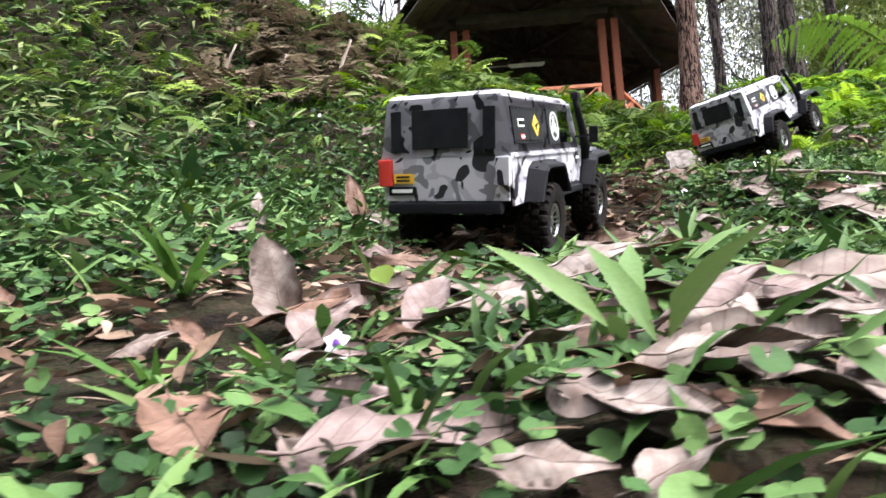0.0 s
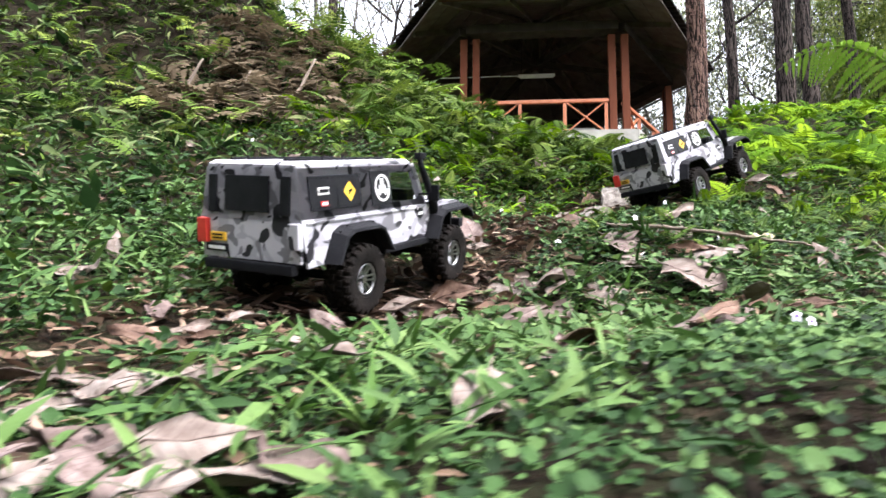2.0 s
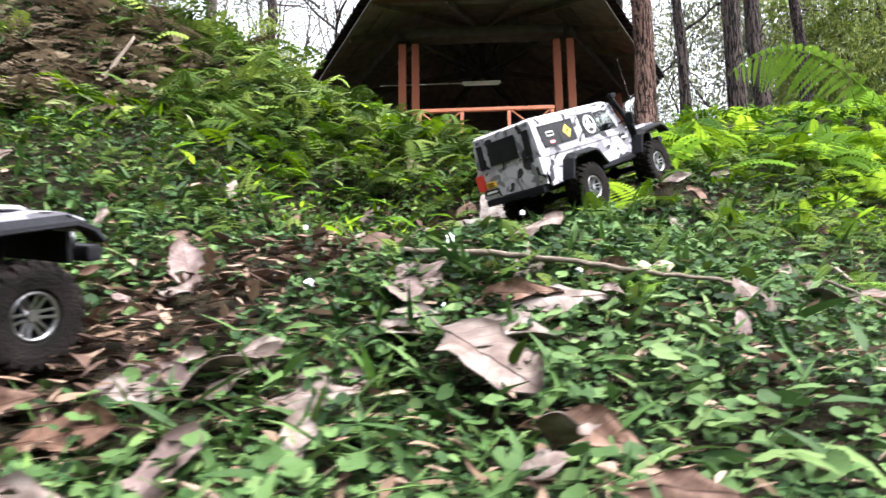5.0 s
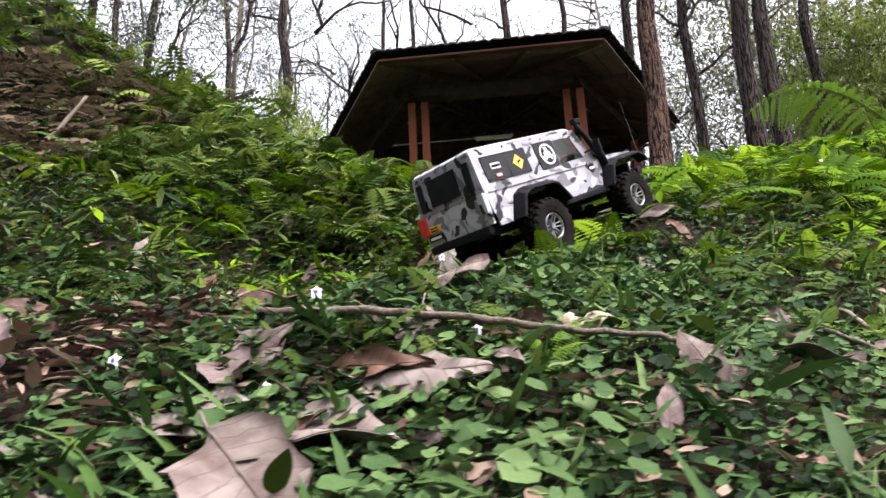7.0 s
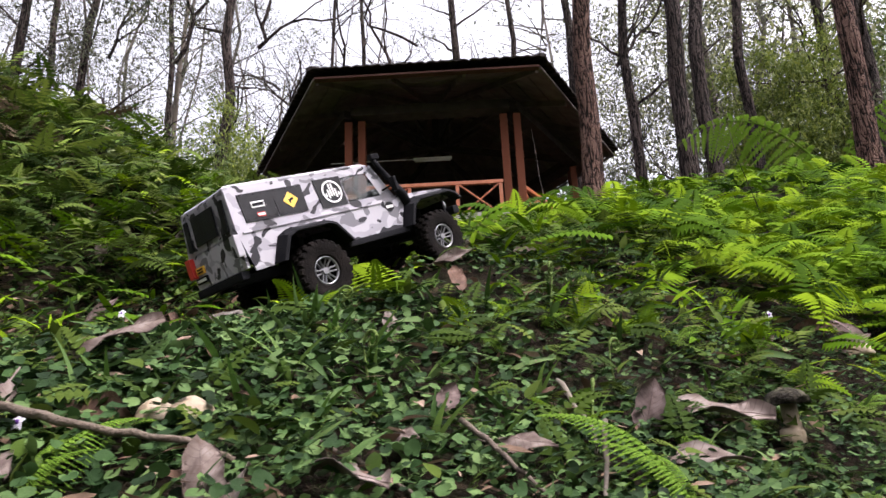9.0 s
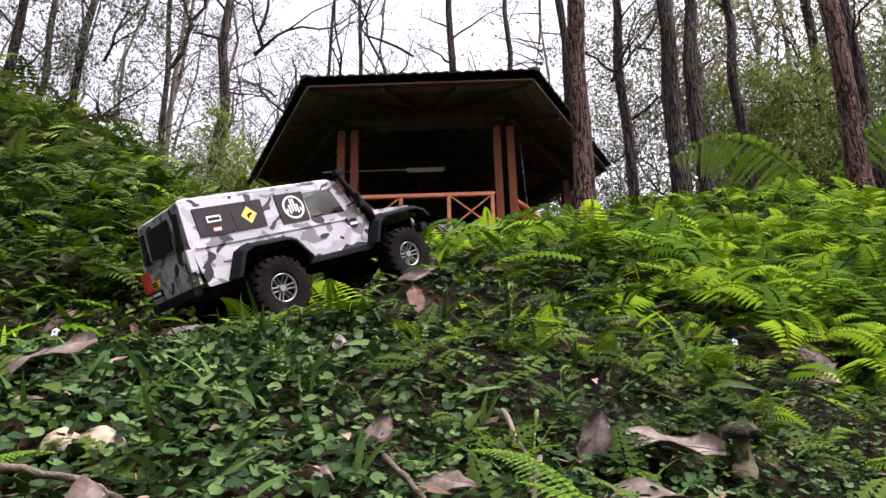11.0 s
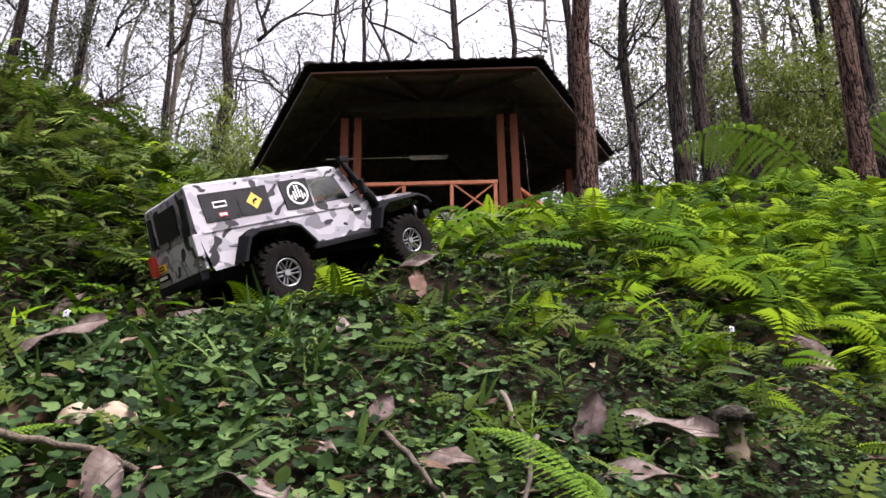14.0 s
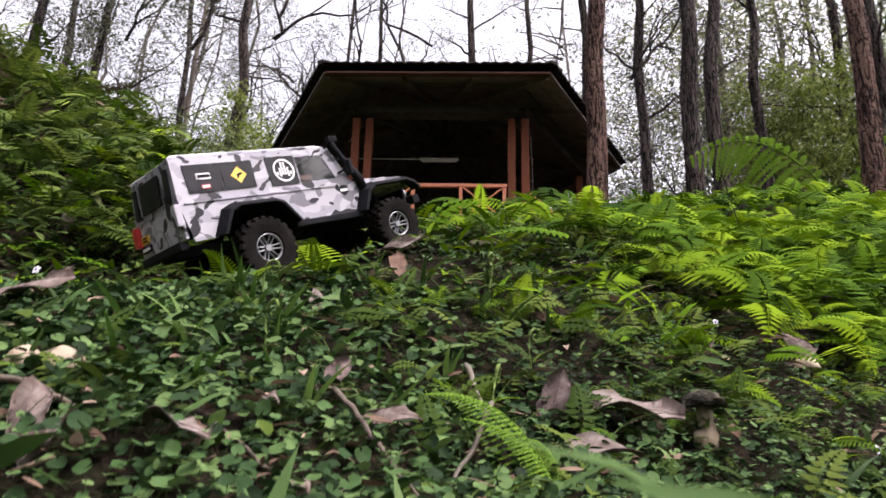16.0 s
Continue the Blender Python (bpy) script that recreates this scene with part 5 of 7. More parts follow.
wood_leaves()
bare_branches()
screen_woods()
forest_floor()
cover()
grasses()
fern_plants()
fern_field()
croziers()
lying_fern((0.895, 1.72), (0.735, 1.86), 0.24, 5)
lying_fern((0.30, 1.56), (0.36, 1.66), 0.15, 6)
for i, (root, tip, size) in enumerate((((0.867, 2.231), (0.967, 2.346), 0.15), ((0.958, 2.299), (1.06, 2.322), 0.12), ((1.166, 2.329), (1.355, 2.411), 0.19), ((1.112, 2.118), (1.241, 2.163), 0.13),
                                       ((0.965, 1.989), (0.984, 1.896), 0.10), ((0.735, 2.098), (0.669, 2.083), 0.09), ((0.81, 2.221), (0.905, 2.311), 0.14), ((1.062, 2.297), (1.189, 2.399), 0.15),
                                       ((1.258, 2.305), (1.399, 2.373), 0.15), ((1.354, 2.265), (1.494, 2.326), 0.15), ((0.625, 2.205), (0.685, 2.25), 0.09))):
    lying_fern(root, tip, size, 20 + i)
bush(-4.5, 16.2, 1.4, 4.7, 61, "yellow-green leafy bush beside the pavilion", green="bush_bright", leaf=0.1, count=420)
bush(-5.6, 15.2, 1.1, 2.8, 71, "yellow-green leafy bush beside the pavilion", leaf=0.1, count=200)
bush(-4.2, 10.6, 0.9, 1.6, 62, "yellow-green leafy bush behind the bank", count=80)
bush(-6.2, 11.5, 1.1, 2.0, 64, "loose leafy bush among the tree stems", count=60)
bush(11.5, 16.0, 2.0, 6.5, 67, "tall light green bush among the tree stems", "bush_leaf", 0.14, 130)
bush(13.5, 19.0, 2.4, 8.0, 68, "tall light green bush among the tree stems", "bush_leaf", 0.16, 150)
bush(9.0, 20.0, 2.2, 7.5, 69, "tall dark green bush among the tree stems", "gum_leaf", 0.16, 140)
bush(10.0, 12.6, 1.2, 3.2, 70, "dark green bush beside the red-barked tree", "gum_leaf", 0.1, 100)
bush(8.6, 16.2, 1.3, 5.4, 65, "tall yellow-green bush among the tree stems", green="bush_bright", leaf=0.11, count=350)
bush(10.0, 16.6, 1.5, 6.0, 66, "tall yellow-green bush among the tree stems", green="bush_bright", leaf=0.11, count=360)


def arched_frond(base, top, tip, side, length, pairs=19):
    """A tree fern frond: a rachis bent from base over top to tip, with long lobed leaflets on both sides, square to the axis side."""
    base, top, tip, side = Vector(base), Vector(top), Vector(tip), Vector(side).normalized()

    def mid(t):
        return base * (1 - t) ** 2 + top * (2 * t * (1 - t)) + tip * t * t

    path = [mid(i / 24) for i in range(25)]
    v, f = tube(path, [0.022 * (1 - 0.85 * i / 24) for i in range(25)], 6)
    rng = random.Random(int(length * 100))
    for i in range(pairs):
        t = 0.12 + 0.87 * i / pairs
        p, d = mid(t), (mid(min(1, t + 0.02)) - mid(t - 0.02)).normalized()
        reach = length * min(1, 0.55 + 1.6 * (t - 0.1)) * (1 - t ** 3) + 0.04
        for sign in (-1, 1):
            out = (d.cross(side).normalized() * sign + d * rng.uniform(0.35, 0.6)).normalized()
            across = (d.cross(out).cross(out).normalized() + d.cross(out).normalized() * rng.uniform(-0.5, 0.5)).normalized()
            sag = rng.uniform(0.22, 0.5)
            half = 0.100 * reach ** 0.5 * rng.uniform(0.8, 1.15)
            lobes = 12
            span = reach * (1.0 if out.z < 0 else 0.5)
            for k in range(lobes):
                u0, u1 = k / lobes, (k + 1) / lobes
                wide = half * min(1, 0.55 + 3 * u0) * (1 - u0 ** 2.2)
                q0, q1 = p + out * span * u0, p + out * span * u1
                q0 = q0 - Vector((0, 0, sag * reach * u0 * u0))
                q1 = q1 - Vector((0, 0, sag * reach * u1 * u1))
                fall = Vector((0, 0, -0.25 * wide))
                n = len(v)
                v += [q0, q1]
                for s in (-1, 1):
                    v += [q0.lerp(q1, 0.15) + across * s * wide * 0.5 + out * wide * 0.05 + fall * 0.4, q0.lerp(q1, 0.72) + across * s * wide + out * wide * 0.30 + fall]
                f += [(n, n + 2, n + 3, n + 1), (n, n + 1, n + 5, n + 4)]
    return v, f


def tree_fern(x, y, z, seed):
    """A tree fern whose long fronds arch out of the crown."""
    base = new("tree_fern")
    tagged(base, "tree fern with long arching feathery fronds", "tree fern")
    g = z_at(x, y)
    v, f = tube([(x, y, g - 0.1), (x, y, (g + z) / 2), (x, y, z)], [0.09, 0.075, 0.08], 10, seed, 0.15)
    trunk = new("trunk", mesh("trunk", v, f, M["bark_dark"], True))
    trunk.parent = base
    for top, tip, side, length in (((-1.30, -0.1, 2.02), (-2.77, -0.15, 0.78), (0, 0.85, 0.5), 0.78), ((0.65, -0.3, 1.85), (2.2, -0.6, 1.35), (0, 0.85, 0.5), 0.62),
                                   ((0.3, 1.0, 1.5), (0.5, 2.2, 0.8), (0.7, 0.0, 0.7), 0.55)):
        c = Vector((x, y, z))
        v, f = arched_frond(c, c + Vector(top), c + Vector(tip), side, length)
        frond = new("frond", mesh("frond", v, f, M["fern_tree"]))
        frond.parent = base


tree_fern(7.4, 12.3, 4.58, 3)


def grass_tuft(x, y, blades, size, seed):
    """A clump of broad grass whose blades spread from one root."""
    rng = random.Random(seed)
    base = new("grass_tuft")
    base.location = (x, y, z_at(x, y) - 0.003)
    tagged(base, "small clump of broad green grass blades", "grass", group="grass tufts")
    for i in range(blades):
        v, f = blade_shape(seed * 11 + i, 0.085)
        ob = new("blade", mesh("blade", v, tris_list(f), M["blade"], True))
        ob.parent = base
        k = size * rng.uniform(0.6, 1.0)
        ob.matrix_basis = Matrix.LocRotScale(None, Euler((rng.uniform(-0.5, 0.5), -rng.uniform(0.5, 1.3), rng.uniform(0, 6.283))), (k, k, k))


def tris_list(f):
    return [tuple(int(k) for k in q) for q in f]


for i, (gx, gy, n, size) in enumerate(((-0.49, 0.53, 7, 0.10), (-0.27, 1.10, 6, 0.13), (-0.42, 0.30, 6, 0.08), (-0.45, 0.68, 5, 0.13), (-0.34, 0.72, 6, 0.10), (-0.27, 0.86, 5, 0.08),
                                       (0.44, 1.87, 6, 0.12), (0.42, 1.75, 4, 0.10), (0.50, 1.76, 5, 0.12), (0.61, 1.95, 5, 0.12), (0.41, 2.12, 5, 0.12), (0.77, 1.92, 4, 0.09), (0.24, 1.80, 6, 0.10), (0.36, 2.2, 5, 0.10), (0.28, 2.16, 6, 0.12), (0.44, 2.24, 6, 0.12), (0.20, 2.10, 6, 0.12), (0.60, 2.40, 6, 0.10), (0.33, 1.93, 6, 0.13), (0.52, 1.97, 6, 0.12), (0.56, 1.84, 5, 0.11), (0.70, 1.83, 5, 0.09), (0.46, 2.05, 7, 0.12), (0.15, 1.9, 6, 0.12), (0.88, 1.97, 5, 0.08), (0.66, 2.1, 6, 0.11),
                                       (-0.89, 0.24, 8, 0.09), (-0.82, 0.26, 7, 0.08), (-0.66, 0.24, 7, 0.07), (-0.50, 0.36, 6, 0.09), (-0.60, 0.30, 6, 0.07), (-1.0, 0.5, 7, 0.12), (-0.2, 0.55, 6, 0.09), (0.1, 1.2, 6, 0.12), (-0.05, 1.4, 6, 0.12))):
    grass_tuft(gx, gy, n, size, 300 + i)
tuft_rng = random.Random(401)
for i in range(34):
    gx, gy = tuft_rng.uniform(0.05, 1.5), tuft_rng.uniform(1.62, 2.5)
    if not bool(in_truck(np.float64(gx), np.float64(gy))):
        grass_tuft(gx, gy, tuft_rng.randint(4, 7), tuft_rng.uniform(0.06, 0.11), 400 + i)


# ---- fallen leaves, twigs, flowers, fungi, stones ----
def curled_leaf(seed, width, curl, bend, wave):
    """A dry leaf one unit long with thickness, a midrib crease, curled edges and a wavy outline."""
    rng = random.Random(seed)
    nx, ny = 10, 6
    top = []
    for i in range(nx + 1):
        t = i / nx
        half = 0.5 * width * (math.sin(math.pi * t ** 0.85) ** 0.75 + 0.015) * (1 + 0.10 * math.sin(9 * t + seed) + 0.06 * math.sin(23 * t + 2 * seed))
        for j in range(ny + 1):
            s = 2 * j / ny - 1
            y = half * s
            z = curl * half * s * s + 0.10 * half * abs(s) + bend * (t - 0.5) ** 2 * -1 + wave * math.sin(5.5 * t + seed + 1.5 * s) * (0.3 + abs(s)) + 0.016 * rng.uniform(-1, 1) + 0.02 * math.sin(11 * t + 4 * s + seed)
            top.append((t - 0.5, y * (1 - 0.25 * abs(curl) * abs(s)), z))
    n = len(top)
    verts = top + [(x, y, z - 0.008) for x, y, z in top]
    faces = []
    for i in range(nx):
        for j in range(ny):
            a = i * (ny + 1) + j
            q = (a, a + ny + 1, a + ny + 2, a + 1)
            faces += [q[::-1], tuple(k + n for k in q)]
    for i in range(nx):
        for j in (0, ny):
            a, b = i * (ny + 1) + j, (i + 1) * (ny + 1) + j
            faces.append((a, b, b + n, a + n) if j else (b, a, a + n, b + n))
    rib = []
    for i in range(nx + 1):
        x, y, z = top[i * (ny + 1) + ny // 2]
        rib.append((x, y, z + 0.002))
    start = Vector(rib[0])
    rib = [tuple(start + Vector((-0.16, 0.015, 0.03))), tuple(start + Vector((-0.08, 0.004, 0.012)))] + rib
    return verts, faces, tube(rib, [0.010, 0.011] + [0.010 * (1 - 0.8 * i / nx) for i in range(nx + 1)], 5)


LEAF_LABELS = {"pale": "dry curled tan leaf lying on the ground cover", "grey": "dry greyish pink leaf with curled edges", "brown": "reddish brown fallen leaf", "dark": "dark rotting brown leaf"}
LEAF_MESH = {}
for kind in LEAF_LABELS:
    LEAF_MESH[kind] = []
    for i, (w, c, b, wv) in enumerate(((0.40, 0.25, 0.12, 0.035), (0.48, -0.2, 0.15, 0.045), (0.30, 0.4, -0.1, 0.03), (0.55, 0.15, 0.05, 0.06), (0.36, -0.3, 0.25, 0.035))):
        v, f, rib = curled_leaf(i * 3 + len(kind), w, c, b, wv)
        LEAF_MESH[kind].append((mesh("blade", v, f, M["leaf_" + kind], True), mesh("midrib", *rib, M["leaf_" + kind], True)))
leaf_rng = random.Random(77)


def dead_leaf(x, y, size, turn, tilt, kind, lift=None, shape=None):
    ob = new("dead_leaf")
    any_shape = leaf_rng.randrange(5)
    for name, me in zip(("blade", "midrib"), LEAF_MESH[kind][any_shape if shape is None else shape]):
        piece = new(name, me)
        piece.parent = ob
    tagged(ob, LEAF_LABELS[kind], "leaf", group="fallen leaves")
    up = 0.5 * size * math.sin(radians(tilt)) + (leaf_rng.uniform(0.014, 0.030) if lift is None else lift)
    slope = math.atan2(z_at(x, y + 0.05) - z_at(x, y - 0.05), 0.1)
    flat = Euler((slope + 0.18, 0, 0)).to_matrix() @ Euler((radians(leaf_rng.uniform(-25, 25)), radians(-tilt), radians(turn))).to_matrix()
    ob.matrix_basis = Matrix.LocRotScale((x, y, z_at(x, y) + up), flat.to_quaternion(), (size, size, size))
    return ob


dead_leaf(-0.875, 0.40, 0.080, 115, 48, "pale", None, 3)
dead_leaf(-0.85, 0.375, 0.085, 10, 12, "brown", 0.02, 1)
dead_leaf(-0.61, 0.16, 0.063, 25, 15, "grey")
dead_leaf(-0.64, 0.32, 0.087, -15, 15, "pale")
dead_leaf(-0.76, 0.14, 0.051, 0, 5, "grey")
dead_leaf(-0.68, 0.12, 0.031, -20, 20, "pale")
dead_leaf(-0.62, 0.09, 0.052, -5, 10, "pale")
dead_leaf(-0.74, 0.82, 0.088, 10, 5, "pale")
dead_leaf(-0.82, 0.46, 0.092, 20, 5, "pale")
dead_leaf(-0.75, 0.22, 0.033, -20, 10, "brown")
dead_leaf(-0.79, 0.22, 0.045, 10, 5, "grey")
dead_leaf(-0.44, 1.27, 0.12, 15, 8, "dark")
dead_leaf(-0.50, 1.12, 0.11, 5, 5, "dark")
dead_leaf(-0.27, 1.08, 0.119, -10, 10, "pale")
dead_leaf(0.17, 1.55, 0.200, -5, 5, "pale")
dead_leaf(-0.98, 1.24, 0.120, 115, 50, "brown")
dead_leaf(-1.15, 1.13, 0.080, 100, 40, "pale")
dead_leaf(-1.12, 0.94, 0.078, -20, 10, "pale")
dead_leaf(-0.93, 0.29, 0.053, 20, 15, "pale")
dead_leaf(-0.59, 0.09, 0.032, -60, 20, "pale")
dead_leaf(-0.42, 1.06, 0.105, 5, 5, "pale")
dead_leaf(0.11, 1.45, 0.191, -20, 5, "pale")
dead_leaf(-0.01, 1.51, 0.090, -15, 5, "pale")
dead_leaf(0.14, 1.56, 0.12, -15, 8, "brown")
dead_leaf(-0.22, 1.21, 0.115, 70, 15, "grey")
dead_leaf(0.13, 1.17, 0.070, 15, 15, "pale")
dead_leaf(0.18, 1.19, 0.10, -45, 5, "brown")
dead_leaf(-0.23, 1.39, 0.138, 25, 10, "pale")
dead_leaf(-0.35, 1.27, 0.11, 10, 10, "brown")
dead_leaf(-0.53, 1.11, 0.130, 10, 10, "pale")
dead_leaf(-0.31, 1.41, 0.092, 40, 10, "pale")
dead_leaf(-0.33, 1.36, 0.096, 0, 5, "pale")
dead_leaf(-0.10, 1.40, 0.097, 0, 0, "pale")
dead_leaf(0.67, 2.71, 0.187, 20, 10, "pale")
dead_leaf(-0.20, 1.45, 0.095, 10, 5, "pale")
dead_leaf(0.19, 1.01, 0.080, -30, 10, "dark")
dead_leaf(-0.01, 1.62, 0.084, 30, 20, "grey")
dead_leaf(-0.03, 1.57, 0.115, -60, 20, "grey")
dead_leaf(0.27, 1.58, 0.058, -50, 10, "pale")
dead_leaf(0.458, 1.545, 0.085, 112, 24, "pale", 0.015, 1)
dead_leaf(0.57, 1.57, 0.087, -35, 10, "pale")
dead_leaf(-0.02, 1.48, 0.103, 10, 5, "brown")
dead_leaf(0.19, 1.45, 0.054, 30, 10, "pale")
dead_leaf(0.39, 1.41, 0.052, 80, 20, "grey")
dead_leaf(0.28, 1.69, 0.102, -10, 5, "brown")
dead_leaf(0.195, 1.885, 0.13, 35, 6, "pale", 0.05, 1)
dead_leaf(0.925, 1.985, 0.085, 65, 45, "grey", 0.015)
dead_leaf(1.045, 2.045, 0.150, -15, 6, "pale", 0.048)
dead_leaf(0.64, 1.835, 0.065, 60, 25, "grey", 0.02)
dead_leaf(0.80, 1.93, 0.085, -75, 35, "brown", 0.01)
dead_leaf(0.62, 2.87, 0.147, 10, 10, "grey")
dead_leaf(0.656, 2.33, 0.14, 97, 0, "brown", 0.03, 2)
dead_leaf(0.655, 2.475, 0.105, 12, 12, "pale", 0.045)
dead_leaf(0.84, 2.64, 0.086, 25, 10, "pale")
dead_leaf(1.28, 2.39, 0.063, 40, 20, "grey")
dead_leaf(1.49, 2.59, 0.104, 0, 5, "brown")
dead_leaf(1.55, 2.55, 0.089, 20, 20, "grey")
dead_leaf(0.96, 1.90, 0.12, -8, 5, "pale", 0.025)
dead_leaf(0.49, 2.23, 0.065, -20, 20, "brown")
dead_leaf(0.94, 2.29, 0.067, -70, 20, "brown")
dead_leaf(0.60, 1.69, 0.064, -50, 20, "pale")
for i in range(30):
    lx, ly = leaf_rng.uniform(-1.15, -0.05), leaf_rng.uniform(0.10, 1.0)
    if float(away(np.float64(lx), np.float64(ly), STEPS)) > 0.12:
        dead_leaf(lx, ly, leaf_rng.uniform(0.05, 0.125), leaf_rng.uniform(0, 360), leaf_rng.uniform(-8, 10), leaf_rng.choice(["pale", "pale", "grey", "grey", "brown", "dark"]))
for i in range(110):
    while True:
        lx, ly = leaf_rng.uniform(-1.6, 2.4), leaf_rng.uniform(0.0, 3.9)
        near_trail = math.exp(-(float(away(np.float64(lx), np.float64(ly), TRAIL)) / 0.4) ** 2)
        if leaf_rng.random() < 0.15 + near_trail and not bool(in_truck(np.float64(lx), np.float64(ly))) and float(away(np.float64(lx), np.float64(ly), STEPS)) > 0.16:
            break
    dead_leaf(lx, ly, leaf_rng.uniform(0.04, 0.13), leaf_rng.uniform(0, 360), leaf_rng.uniform(-10, 25), leaf_rng.choice(["pale", "pale", "grey", "brown", "dark"]))


def stick(points, radius, label, seed=1, mat="twig"):
    pts = [(x, y, z_at(x, y) + up) for x, y, up in points]
    fine = []
    for i in range(len(pts) - 1):
        for k in range(5):
            p = Vector(pts[i]).lerp(Vector(pts[i + 1]), k / 5)
            fine.append(p + Vector((0.0014 * math.sin(5 * k + i + seed), 0.0014 * math.cos(4 * k + i), 0.0014 * math.sin(3 * k + seed))))
    fine.append(Vector(pts[-1]))
    n = len(fine)
    v, f = tube(fine, [radius * (1 - 0.6 * i / n) for i in range(n)], 7, seed, 0.15)
    ob = new("stick", mesh("stick", v, f, M[mat], True))
    tagged(ob, label, "stick", group="fallen sticks")


stick([(-0.05, 1.70, 0.05), (0.10, 1.675, 0.05), (0.23, 1.64, 0.048), (0.337, 1.606, 0.047), (0.43, 1.585, 0.045), (0.47, 1.58, 0.03)], 0.006, "thin curved grey-brown fallen branch", 1)
stick([(0.80, 1.99, 0.05), (0.815, 1.93, 0.045), (0.825, 1.87, 0.03), (0.81, 1.80, 0.02)], 0.0042, "thin pale dry twig", 4, "bark_pale")
stick([(0.50, 1.72, 0.01), (0.60, 1.62, 0.02), (0.68, 1.55, 0.015)], 0.0028, "thin pale dry twig", 5)
stick([(0.66, 1.74, 0.045), (0.70, 1.69, 0.035), (0.73, 1.645, 0.03), (0.765, 1.60, 0.012)], 0.0032, "thin pale dry twig", 12)
stick([(0.83, 1.83, 0.05), (0.805, 1.73, 0.035), (0.785, 1.63, 0.02)], 0.0036, "thin pale dry twig", 13, "bark_pale")
stick([(-1.5, 2.95, 0.0), (-1.42, 3.1, 0.12), (-1.38, 3.2, 0.26)], 0.014, "bare pale root standing against the bank", 6)
stick([(-1.75, 3.0, 0.0), (-1.7, 3.1, 0.16)], 0.010, "bare pale root standing against the bank", 7)
stick([(-2.0, 2.9, 0.0), (-1.95, 3.05, 0.2)], 0.012, "bare pale root standing against the bank", 8)
stick([(-1.2, 2.9, 0.02), (-0.9, 3.0, 0.03), (-0.7, 3.05, 0.02)], 0.006, "thin dry stem lying below the bank", 9)
stick([(1.15, 4.4, 0.1), (1.25, 5.4, 0.45), (1.3, 6.0, 0.9)], 0.003, "thin bare sapling stem rising from the ferns", 10, "bark_dark")
stick([(1.9, 3.6, 0.05), (1.88, 3.7, 0.35), (1.86, 3.75, 0.7)], 0.002, "thin bare vine stem rising from the ferns", 11, "bark_dark")


def rough_stone(name, x, y, size, label, category, mat, seed, sink=0.2, flat=None):
    bm = bmesh.new()
    bmesh.ops.create_icosphere(bm, subdivisions=3, radius=0.5)
    for v in bm.verts:
        d = noise.noise(v.co * 2.3 + Vector((seed, 0, 0))) * 0.22 + noise.noise(v.co * 6 + Vector((0, seed, 0))) * 0.06
        v.co *= 1 + d
        v.co = Vector((v.co.x * size[0], v.co.y * size[1], v.co.z * size[2]))
    ob = part(name, bm, M[mat], None, "", True)
    tagged(ob, label, category)
    ob.matrix_basis = Matrix.Translation((x, y, z_at(x, y) + size[2] * (0.5 - sink))) @ (flat or Matrix())
    return ob


rough_stone("stone", 1.06, 3.88, (0.10, 0.09, 0.11), "pale weathered stone standing among the ferns", "stone", "stone", 1)
rough_stone("stone", 0.30, 2.52, (0.06, 0.05, 0.04), "small pale stone beside the trail", "stone", "stone", 5)


def bark_slab():
    """A squared, cracked slab of old bark leaning up the slope, with pieces broken off its foot."""
    base = new("bark_slab")
    base.location = (0.10, 2.74, z_at(0.10, 2.74))
    tagged(base, "pale cracked slab of old bark lying up the trail", "bark")
    for x, y, up, wide, long, deep, tilt, turn, seed in ((0.145, 2.77, 0.055, 0.108, 0.135, 0.035, 52, -6, 1), (0.055, 2.69, 0.030, 0.105, 0.075, 0.030, 44, -14, 4), (-0.005, 2.62, 0.020, 0.075, 0.090, 0.028, 40, -32, 7), (0.21, 2.75, 0.03, 0.03, 0.10, 0.02, 50, 12, 9)):
        bm = bmesh.new()
        bmesh.ops.create_cube(bm, size=1)
        bmesh.ops.subdivide_edges(bm, edges=list(bm.edges), cuts=6, use_grid_fill=True)
        for v in bm.verts:
            c = v.co.copy()
            round_off = 1 - 0.10 * (abs(2 * c.x) ** 6) * (abs(2 * c.y) ** 6)
            wob = Vector((noise.noise(c * 3 + Vector((seed, 0, 0))), noise.noise(c * 3 + Vector((0, seed, 0))), noise.noise(c * 5 + Vector((0, 0, seed)))))
            v.co = Vector((c.x * wide * round_off, c.y * long * round_off, c.z * deep)) + Vector((wob.x * 0.12 * wide, wob.y * 0.10 * long, wob.z * 0.16 * deep))
        bm.transform(Matrix.Translation(Vector((x, y, z_at(x, y) + up)) - base.location) @ Euler((radians(tilt), 0, radians(turn))).to_matrix().to_4x4())
        part("slab_piece", bm, M["slab"], base)


bark_slab()


def fungus(x, y, r, label, seed):
    base = new("fungus")
    base.location = (x, y, z_at(x, y))
    tagged(base, label, "fungus")
    bm = bmesh.new()
    bmesh.ops.create_icosphere(bm, subdivisions=3, radius=r)
    for v in bm.verts:
        v.co.z = max(v.co.z, -0.1 * r) * 0.9
        v.co *= 1 + 0.22 * noise.noise(v.co * (1.6 / r) + Vector((seed, 0, 0)))
        v.co.z += 0.014
    part("cap", bm, M["fungus"], base, "", True)
    v, f = tube([(0, 0, -0.01), (0, 0, 0.008), (0, 0, 0.018)], [0.3 * r, 0.26 * r, 0.3 * r], 8)
    ob = new("stem", mesh("stem", v, f, M["fungus"], True))
    ob.parent = base


